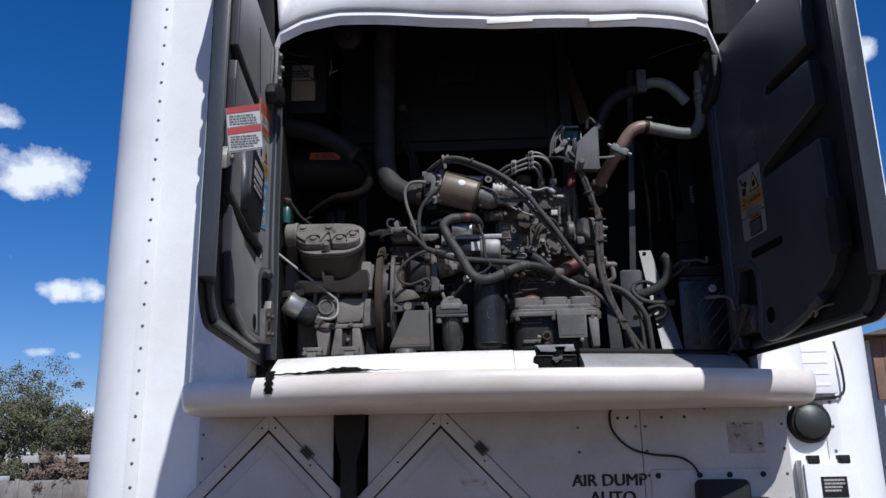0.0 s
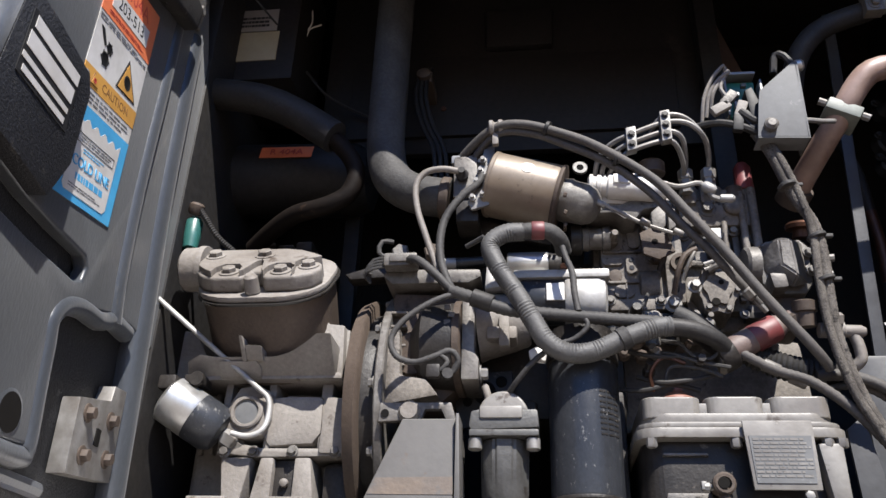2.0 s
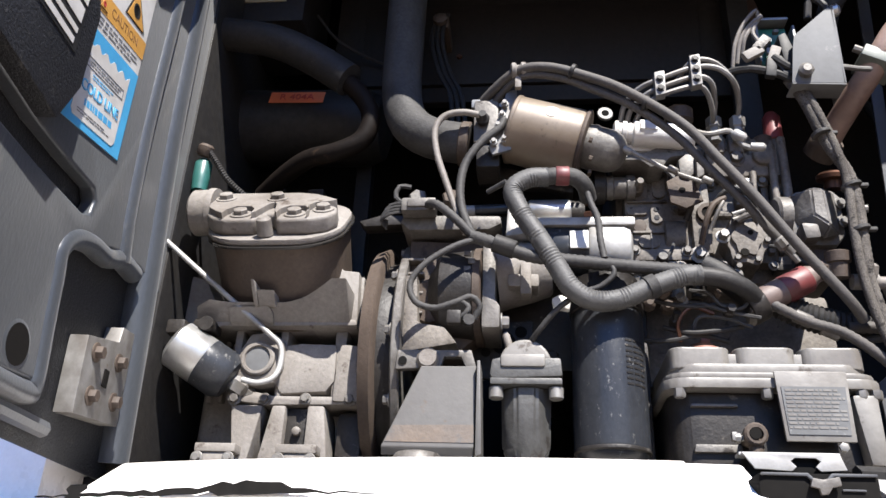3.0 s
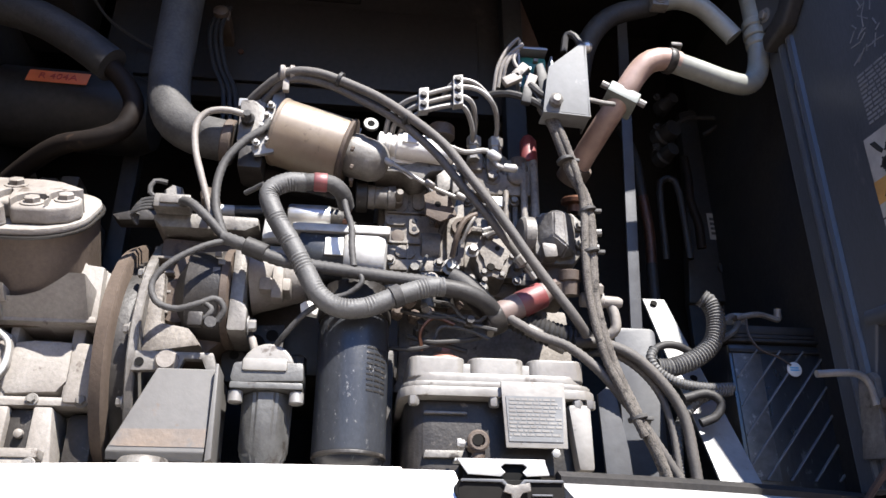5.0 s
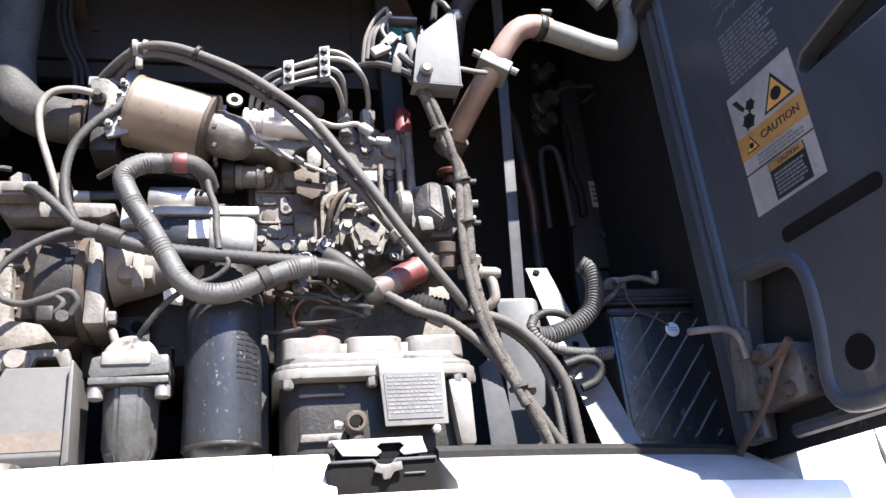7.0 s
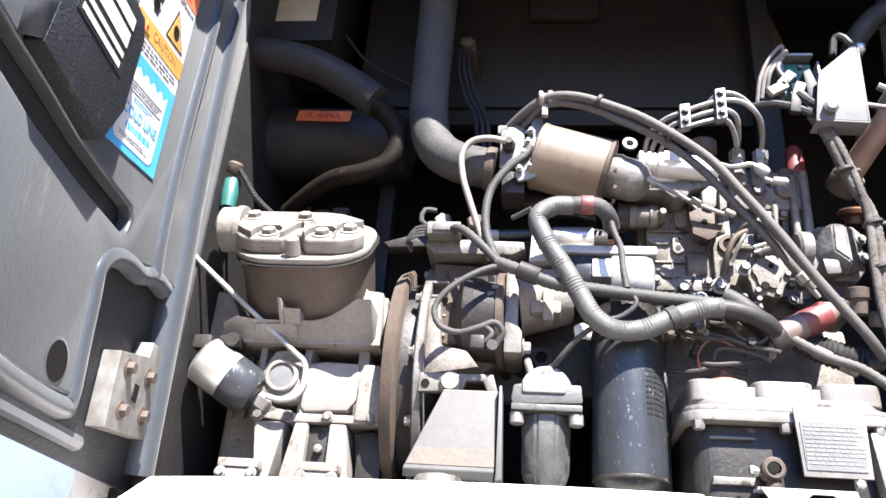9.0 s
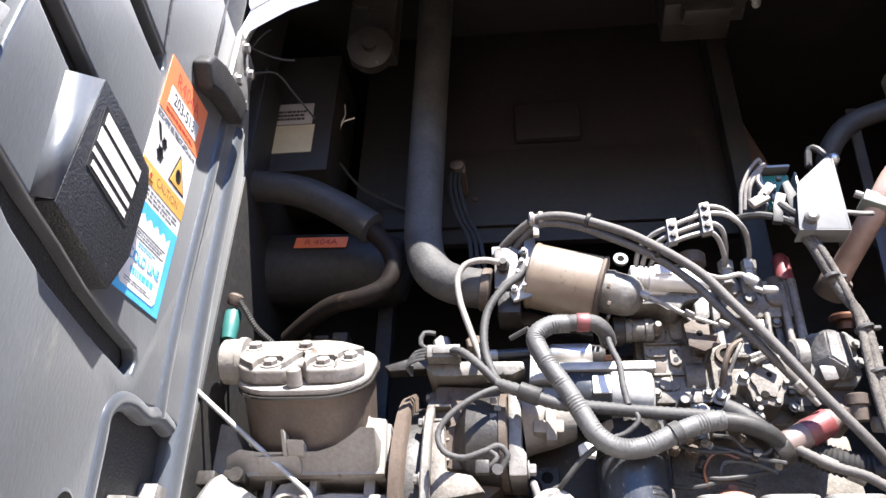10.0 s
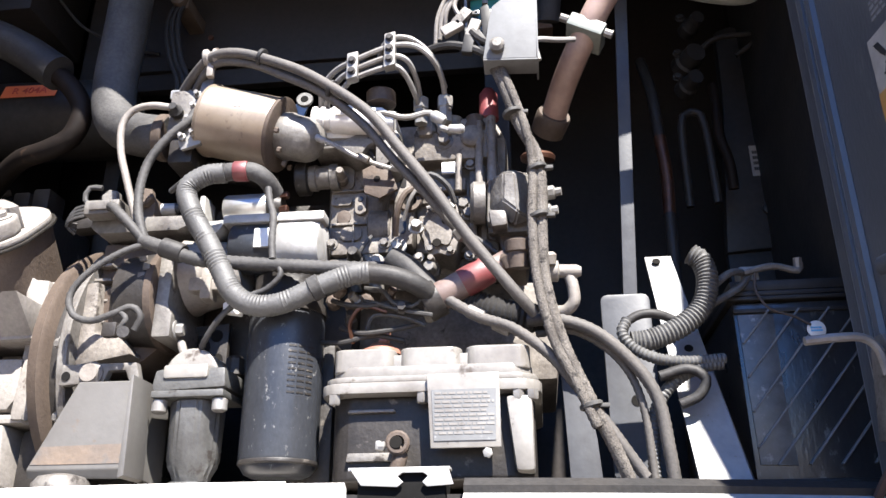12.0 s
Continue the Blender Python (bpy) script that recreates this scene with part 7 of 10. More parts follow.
    lathe(bm, (0.258, 2.560, 2.382), (0, -1, 0), [(0, 0.005), (0.0008, 0.005)], 12)
    part("lever_hole", bm, DARKHOLE, e)
    bm = B()
    slab(bm, [(0.255, 2.432), (0.268, 2.444), (0.280, 2.440), (0.286, 2.418), (0.270, 2.400), (0.256, 2.405)], 2.555, 2.60, bevel=0.004)
    slab(bm, [(0.280, 2.44), (0.292, 2.43), (0.290, 2.40), (0.278, 2.392)], 2.545, 2.60, bevel=0.004)
    part("lever_bracket", bm, CAST_G, e)
    bm = B()
    tube(bm, [(0.150, 2.535, 2.455), (0.19, 2.538, 2.434), (0.24, 2.542, 2.405), (0.288, 2.548, 2.388)], 0.0032, 8)
    part("throttle_rod", bm, STEEL, e)
    for x, z in ((0.172, 2.443), (0.236, 2.408), (0.284, 2.389)):
        bm = B()
        lathe(bm, (x, 2.537, z), (0.8, 0.05, -0.45), [(0, 0.004), (0.002, 0.0055), (0.014, 0.0055), (0.016, 0.004)], 8)
        part("rod_end", bm, STEEL, e)
    # oil pump cover, lobed
    lob = []
    for k in range(48):
        t = k * math.tau / 48
        r = 1.0 + 0.10 * math.cos(6 * t + 0.5)
        lob.append((0.347 + 0.031 * r * math.cos(t), 2.310 + 0.041 * r * math.sin(t)))
    bm = B()
    slab(bm, lob, 2.580, 2.66, bevel=0.005)
    pc = part("pump_cover", bm, ENGINE_G, e, "lobed pump cover")
    bm = B()
    slab(bm, [(0.347 + (x - 0.347) * 0.66, 2.310 + (z - 2.310) * 0.66) for x, z in lob], 2.5745, 2.582, bevel=0.003)
    part("cover_boss", bm, ENGINE_G, pc)
    for k in range(6):
        t = (k * math.tau - 0.5) / 6
        bm = B()
        bolt(bm, (0.347 + 0.0285 * math.cos(t), 2.580, 2.310 + 0.0375 * math.sin(t)), (0, -1, 0), 0.0048, 0.005, False)
        part("cover_bolt", bm, CAST_G, pc)
    for x, z, r in ((0.341, 2.286, 0.0065), (0.352, 2.318, 0.004)):
        bm = B()
        lathe(bm, (x, 2.5738, z), (0, -1, 0), [(0, r), (0.001, r * 0.9)], 14)
        part("port_hole", bm, DARKHOLE, pc)
    for z in (2.336, 2.345):
        bm = B()
        lathe(bm, (0.328, 2.568, z), (1, 0.0, 0.35), [(0, 0.003), (0.020, 0.003), (0.021, 0.002)], 8)
        part("cover_pin", bm, STEEL, pc)
    # small elbows, hoses and unions on the face
    for pts, r, mt in (([(0.300, 2.59, 2.352), (0.312, 2.56, 2.372), (0.335, 2.555, 2.382), (0.358, 2.56, 2.365), (0.366, 2.575, 2.345)], 0.004, LOOM),
                       ([(0.282, 2.58, 2.302), (0.288, 2.56, 2.33), (0.300, 2.555, 2.355), (0.318, 2.56, 2.368)], 0.0045, CAST_B),
                       ([(0.295, 2.57, 2.320), (0.306, 2.556, 2.345), (0.315, 2.556, 2.36)], 0.003, STEEL),
                       ([(0.265, 2.585, 2.345), (0.272, 2.57, 2.365), (0.268, 2.575, 2.39)], 0.005, CAST_D),
                       ([(0.335, 2.57, 2.335), (0.352, 2.56, 2.340), (0.366, 2.56, 2.330)], 0.005, CAST_G),
                       ([(0.20, 2.60, 2.27), (0.24, 2.585, 2.262), (0.29, 2.59, 2.262)], 0.006, CAST_D)):
        bm = B()
        tube(bm, pts, r, 8)
        part("fuel_line", bm, mt, e)
    bm = B()
    slab(bm, [(0.346, 2.420), (0.376, 2.420), (0.374, 2.402), (0.346, 2.402)], 2.592, 2.5965, bevel=0.0008)
    part("serial_plate", bm, S_WHITE, e, "pale serial plate")
    # injection pump on the top right
    p = thing("injection_pump", (0.36, 2.60, 2.43), "grey injection pump with four bent high-pressure lines", "injection pump")
    bm = B()
    slab(bm, [(0.306, 2.424), (0.425, 2.424), (0.427, 2.470), (0.418, 2.492), (0.316, 2.492), (0.304, 2.470)], 2.592, 2.66, bevel=0.005)
    for x0, x1, z in ((0.312, 2.0, 2.478), (0.340, 2.0, 2.478)):
        box(bm, (x0, 2.583, 2.462), (x0 + 0.022, 2.60, 2.500), 0.005)
    part("pump_body", bm, ENGINE_G, p)
    bm = B()
    lathe(bm, (0.392, 2.592, 2.459), (0, -1, 0), [(0, 0.0175), (0.006, 0.0175), (0.009, 0.015), (0.011, 0.006)], 20)
    part("round_plug", bm, ENGINE_G, p)
    bm = B()
    bolt(bm, (0.350, 2.592, 2.455), (0, -1, 0), 0.0095, 0.009)
    part("plug_bolt", bm, CAST_G, p)
    for x in (0.325, 0.363, 0.396):
        bm = B()
        lathe(bm, (x, 2.600, 2.470), (0, 0, 1), [(0, 0.017), (0.008, 0.018), (0.016, 0.015), (0.024, 0.015), (0.026, 0.013)], 12)
        part("delivery_valve", bm, CAST_G if x < 0.38 else CAST_B, p)
    for x, z in ((0.318, 2.496), (0.354, 2.496)):
        bm = B()
        lathe(bm, (x, 2.575, z - 0.02), (0, -0.1, 1), [(0, 0.010), (0.022, 0.010), (0.024, 0.012), (0.040, 0.012), (0.043, 0.008)], 6)
        part("line_nut", bm, STEEL, p)
    bm = B()
    lathe(bm, (0.416, 2.605, 2.492), (0, 0, 1), [(0, 0.013), (0.002, 0.0150), (0.044, 0.0140), (0.054, 0.008)], 14)
    part("red_cap", bm, RED, p, "red rubber cap")
    lines = [[(0.172, 2.56, 2.495), (0.178, 2.535, 2.52), (0.198, 2.52, 2.538), (0.228, 2.51, 2.548), (0.282, 2.508, 2.567), (0.318, 2.51, 2.566), (0.342, 2.52, 2.548), (0.353, 2.545, 2.53), (0.354, 2.572, 2.510)],
             [(0.182, 2.565, 2.488), (0.186, 2.538, 2.508), (0.205, 2.522, 2.525), (0.230, 2.512, 2.534), (0.282, 2.510, 2.551), (0.306, 2.515, 2.546), (0.316, 2.54, 2.53), (0.318, 2.572, 2.510)],
             [(0.190, 2.575, 2.482), (0.196, 2.545, 2.500), (0.214, 2.525, 2.515), (0.232, 2.514, 2.522), (0.282, 2.512, 2.536), (0.300, 2.520, 2.53), (0.312, 2.545, 2.512), (0.316, 2.575, 2.50)],
             [(0.262, 2.53, 2.56), (0.272, 2.512, 2.572), (0.290, 2.508, 2.582), (0.318, 2.512, 2.576), (0.345, 2.53, 2.552), (0.356, 2.56, 2.525)]]
    for q in lines:
        bm = B()
        tube(bm, q, 0.0042, 8, 0.006)
        part("injector_line", bm, STEEL, p, "bent steel injector line")
    for x, z0, z1, y in ((0.229, 2.512, 2.556, 2.505), (0.283, 2.526, 2.583, 2.502)):
        bm = B()
        slab(bm, [(x - 0.008, z0), (x + 0.008, z0 + 0.004), (x + 0.008, z1 + 0.003), (x - 0.008, z1)], y - 0.004, y + 0.012, bevel=0.002)
        cl = part("line_clamp", bm, STEEL, p, "bolted line clamp")
        for k in range(2 if x < 0.25 else 3):
            bm = B()
            lathe(bm, (x, y - 0.004, z0 + 0.013 + k * 0.018), (0, -1, 0), [(0, 0.006), (0.002, 0.006), (0.002, 0.004), (0.005, 0.004)], 10)
            part("clamp_screw", bm, CAST_D, cl)
    bm = B()
    tube(bm, [(0.205, 2.55, 2.482), (0.26, 2.54, 2.478), (0.30, 2.545, 2.470), (0.335, 2.55, 2.478), (0.352, 2.55, 2.452), (0.372, 2.552, 2.447)], 0.0045, 8)
    part("leak_off_line", bm, STEEL, p)
    bm = B()
    lathe(bm, (0.338, 2.548, 2.474), (0.8, 0, -0.6), [(0, 0.006), (0.004, 0.009), (0.018, 0.009), (0.022, 0.006)], 8)
    lathe(bm, (0.362, 2.55, 2.450), (1, 0, -0.1), [(0, 0.006), (0.018, 0.007), (0.022, 0.004)], 10)
    part("banjo_union", bm, ALU, p)
    bm = B()
    lathe(bm, (0.262, 2.555, 2.500), (0, -0.1, 1), [(0, 0.022), (0.018, 0.022), (0.022, 0.018)], 16)
    part("brown_cap", bm, CAST_B, p)
    # governor end and timing cover
    g = thing("water_pump", (0.45, 2.60, 2.28), "faceted alloy pump housing with a brass filler cap", "pump")
    bm = B()
    slab(bm, [(0.412, 2.372), (0.424, 2.384), (0.474, 2.386), (0.486, 2.374), (0.484, 2.312), (0.470, 2.294), (0.432, 2.294), (0.410, 2.312)], 2.570, 2.64, bevel=0.006)
    part("pump_housing", bm, CAST_G, g)
    bm = B()
    v = [bm.verts.new(q) for q in ((0.416, 2.572, 2.376), (0.436, 2.545, 2.374), (0.452, 2.540, 2.370), (0.476, 2.566, 2.378), (0.414, 2.572, 2.330), (0.434, 2.543, 2.332), (0.454, 2.540, 2.312), (0.474, 2.566, 2.308), (0.446, 2.562, 2.386), (0.448, 2.560, 2.298))]
    for f in ((0, 1, 5, 4), (1, 2, 6, 5), (2, 3, 7, 6), (0, 8, 1), (8, 2, 1), (8, 3, 2), (4, 5, 9), (5, 6, 9), (6, 7, 9), (0, 4, 9, 7, 3, 8)):
        bm.faces.new([v[k] for k in f])
    bmesh.ops.bevel(bm, geom=bm.edges[:], offset=0.0025, segments=2, affect="EDGES")
    part("facet_cover", bm, CAST_G, g, "angular alloy cover")
    bm = B()
    slab(bm, [(0.414, 2.318), (0.438, 2.316), (0.440, 2.294), (0.418, 2.292)], 2.542, 2.572, bevel=0.005)
    part("facet_block", bm, CAST_G, g)
    for z in (2.36, 2.33):
        bm = B()
        bolt(bm, (0.480, 2.566, z), (0.4, -1, 0), 0.006, 0.006)
        part("cover_bolt", bm, STEEL, g)
    bm = B()
    lathe(bm, (0.408, 2.58, 2.345), (-1, -0.1, 0), [(0, 0.030), (0.016, 0.030), (0.020, 0.026)], 24)
    part("shaft_collar", bm, CAST_G, g)
    bm = B()
    lathe(bm, (0.484, 2.585, 2.394), (0.05, -0.25, 1), [(0, 0.014), (0.012, 0.014), (0.014, 0.024), (0.020, 0.025), (0.024, 0.021), (0.024, 0.012), (0.021, 0.010)], 24)
    part("filler_cap", bm, COPPER, g, "brassy filler cap")
    bm = B()
    slab(bm, [(0.425, 2.298), (0.47, 2.298), (0.462, 2.245), (0.43, 2.25)], 2.58, 2.66, bevel=0.008)
    part("elbow_casting", bm, CAST_B, g)
    for z, x in ((2.318, 0.486), (2.345, 0.492)):
        bm = B()
        lathe(bm, (x, 2.56, z), (1, -0.2, 0), [(0, 0.010), (0.012, 0.010), (0.014, 0.006), (0.022, 0.006)], 8)
        part("bolt", bm, STEEL, g)

    return e


def engine_details(e):
    """Small castings, studs, unions and lines that crowd the front of the block."""
    rnd = random.Random(23)
    tones = (ENGINE_G, CAST_D, CAST_B, ENGINE_G, CAST_G)
    for k in range(20):
        x, z = rnd.choice((rnd.uniform(0.308, 0.335), rnd.uniform(0.38, 0.42), rnd.uniform(0.19, 0.27))), rnd.choice((rnd.uniform(2.37, 2.425), rnd.uniform(2.255, 2.29)))
        y = rnd.uniform(2.588, 2.606)
        bm = B()
        kind = k % 4
        if kind == 0:
            r = rnd.uniform(0.005, 0.010)
            lathe(bm, (x, y, z), (rnd.uniform(-0.1, 0.1), -1, rnd.uniform(-0.1, 0.2)), [(-0.012, r * 1.3), (0, r * 1.3), (0.002, r), (rnd.uniform(0.008, 0.02), r), (0.022, r * 0.7)], 10)
            part("stud_boss", bm, rnd.choice(tones), e)
        elif kind == 1:
            bolt(bm, (x, y, z), (0, -1, 0), rnd.uniform(0.005, 0.0075), 0.006)
            part("bolt", bm, rnd.choice((CAST_G, STEEL, CAST)), e)
        elif kind == 2:
            w, h = rnd.uniform(0.006, 0.018), rnd.uniform(0.004, 0.014)
            box(bm, (x - w, y - 0.006, z - h), (x + w, y + 0.02, z + h), 0.003)
            part("casting_pad", bm, rnd.choice(tones), e)
        else:
            a = rnd.uniform(-1.2, 1.2)
            d = Vector((math.cos(a), 0, math.sin(a))) * rnd.uniform(0.02, 0.045)
            p = Vector((x, y - 0.006, z))
            tube(bm, [p - d, p - d * 0.4 + Vector((0, -0.012, 0.004)), p + d * 0.4 + Vector((0, -0.014, -0.003)), p + d], rnd.uniform(0.0022, 0.004), 8)
            part("small_line", bm, rnd.choice((LOOM, STEEL, CAST_B, RUBBER)), e)
    # lifter cylinders low on the block
    for k in range(4):
        bm = B()
        x = 0.19 + k * 0.03
        lathe(bm, (x, 2.62, 2.235), (0, -0.25, 1), [(0, 0.011), (0.03, 0.011), (0.033, 0.0135), (0.044, 0.0135), (0.047, 0.009)], 12)
        part("tappet_tube", bm, CAST_D if k % 2 else CAST_G, e)
    # brass and steel fittings between hose and cover
    for x, y, z, mt in ((0.212, 2.545, 2.205, CAST_B), (0.245, 2.55, 2.190, CAST_G), (0.275, 2.552, 2.196, CAST_B), (0.300, 2.55, 2.182, CAST_D), (0.23, 2.56, 2.165, CAST_D), (0.335, 2.56, 2.172, CAST_G)):
        bm = B()
        lathe(bm, (x, y, z), (rnd.uniform(-0.5, 0.5), -0.6, rnd.uniform(-0.2, 0.6)), [(0, 0.007), (0.006, 0.009), (0.014, 0.009), (0.016, 0.0065), (0.026, 0.006)], 6)
        part("fitting", bm, mt, e)
    for q in ([(0.205, 2.55, 2.20), (0.23, 2.535, 2.188), (0.262, 2.535, 2.186), (0.30, 2.545, 2.192), (0.325, 2.55, 2.178)], [(0.215, 2.56, 2.165), (0.245, 2.545, 2.152), (0.285, 2.545, 2.155), (0.32, 2.555, 2.165)],
              [(0.18, 2.57, 2.15), (0.22, 2.55, 2.142), (0.26, 2.55, 2.15), (0.30, 2.56, 2.145)]):
        bm = B()
        tube(bm, q, 0.0035, 8)
        part("small_line", bm, RUBBER, e)


engine_details(engine())


def stop_solenoid():
    s = thing("stop_solenoid", (0.06, 2.55, 2.42), "yellowed tin solenoid can with a grey domed end", "solenoid")
    ax = Vector((0.128, 0.0, -0.038)).normalized()
    p0 = Vector((0.003, 2.555, 2.494))
    bm = B()
    lathe(bm, p0, ax, [(0, 0.050), (0.003, 0.0545), (0.008, 0.055), (0.010, 0.0535), (0.108, 0.0535), (0.112, 0.052)], 40)
    part("can", bm, GOLD, s)
    cy = Vector((0.0, -0.96, 0.28))
    cy = (cy - ax * cy.dot(ax)).normalized()
    side = ax.cross(cy)
    bm = B()
    grid = []
    for i in range(7):
        row = []
        for j in range(7):
            a2 = (j - 3) / 3 * 0.20 * math.sqrt(max(0.05, 1 - ((i - 3) / 3.2) ** 2))
            row.append(bm.verts.new(p0 + ax * (0.062 + (i - 3) * 0.0036) + (cy * math.cos(a2) + side * math.sin(a2)) * 0.0542))
        grid.append(row)
    for i in range(6):
        for j in range(6):
            bm.faces.new((grid[i][j], grid[i][j + 1], grid[i + 1][j + 1], grid[i + 1][j]))
    part("can_label", bm, S_WHITE, s, "scuffed pale shield-shaped label")
    for a in (200, 235, 270, 305):
        bm = B()
        ra = radians(a)
        bolt(bm, p0 + ax * 0.121 + Vector((0, 0.046 * math.cos(ra), 0.046 * math.sin(ra))), tuple(ax), 0.0045, 0.005, False)
        part("rim_screw", bm, CAST_B, s)
    bm = B()
    lathe(bm, p0 + ax * 0.112, ax, [(0, 0.054), (0.002, 0.0555), (0.006, 0.0555), (0.008, 0.050)], 40)
    part("rolled_rim", bm, CAST_B, s)
    bm = B()
    lathe(bm, p0 + ax * 0.120, ax, [(0, 0.034), (0.012, 0.036), (0.016, 0.034), (0.040, 0.033), (0.052, 0.028), (0.060, 0.019), (0.064, 0.006)], 24)
    part("boot", bm, CAST_G, s, "grey domed end cap")
    bm = B()
    slab(bm, [(-0.004, 2.548), (0.012, 2.552), (0.014, 2.530), (0.004, 2.440), (-0.024, 2.432), (-0.030, 2.445), (-0.006, 2.535)], 2.530, 2.537, bevel=0.001)
    part("mount_plate", bm, STEEL, s)
    bm = B()
    slab(bm, [(0.086, 2.552), (0.135, 2.548), (0.116, 2.482), (0.09, 2.492)], 2.612, 2.617, bevel=0.001)
    part("rear_plate", bm, GREYPLATE, s, "pale sheet tab")
    for x, z in ((-0.006, 2.520), (-0.010, 2.500), (-0.016, 2.480), (-0.022, 2.450), (-0.006, 2.455)):
        bm = B()
        lathe(bm, (x, 2.527, z), (0, -1, 0), [(0, 0.006), (0.004, 0.006), (0.005, 0.0035), (0.011, 0.0035)], 6)
        part("terminal", bm, STEEL, s)
    # clip that carries the cables
    bm = B()
    lathe(bm, (0.004, 2.51, 2.572), (1, 0, 0.05), [(0, 0.010), (0.002, 0.013), (0.007, 0.013), (0.010, 0.009), (0.014, 0.009), (0.017, 0.013), (0.023, 0.013), (0.025, 0.010)], 16)
    box(bm, (0.010, 2.508, 2.540), (0.020, 2.518, 2.566), 0.002)
    part("cable_clip", bm, CAST, s, "pale cable clip")
    # grey box by the plate
    r = thing("relay_block", (-0.035, 2.56, 2.46), "pale grey relay block on a steel bracket", "relay")
    bm = B()
    box(bm, (-0.055, 2.540, 2.462), (-0.016, 2.58, 2.540), 0.004)
    part("relay_case", bm, CAST_G, r)
    bm = B()
    box(bm, (-0.060, 2.545, 2.530), (-0.010, 2.585, 2.546), 0.003)
    part("relay_cap", bm, GREYPLATE, r)
    bm = B()
    box(bm, (-0.050, 2.545, 2.42), (-0.014, 2.60, 2.464), 0.003)
    part("bracket", bm, CAST_D, r)
    bm = B()
    lathe(bm, (-0.040, 2.538, 2.498), (0, -1, 0.1), [(0, 0.010), (0.008, 0.011), (0.012, 0.007), (0.02, 0.006)], 10)
    part("terminal", bm, RUBBER, r)
    bm = B()
    tube(bm, [(-0.040, 2.525, 2.500), (-0.070, 2.518, 2.502), (-0.098, 2.518, 2.496), (-0.112, 2.518, 2.472), (-0.108, 2.518, 2.43), (-0.094, 2.52, 2.385), (-0.072, 2.522, 2.322), (-0.060, 2.52, 2.292)], 0.0052, 10, 0.006)
    part("white_cable", bm, CAST, r, "dusty white cable")
    bm = B()
    slab(bm, [(-0.055, 2.455), (0.0, 2.450), (0.10, 2.418), (0.10, 2.402), (0.0, 2.425), (-0.05, 2.430)], 2.60, 2.625, bevel=0.003)
    part("support_arm", bm, CAST_D, r, "dark sloping steel arm")


stop_solenoid()


# ---------------------------------------------------------------- pipes, hoses and wiring
def single(name, bm, material, label, category, group="", smooth=True):
    ob = part(name, bm, material, None, smooth=smooth)
    return tagged(ob, label, category, group)


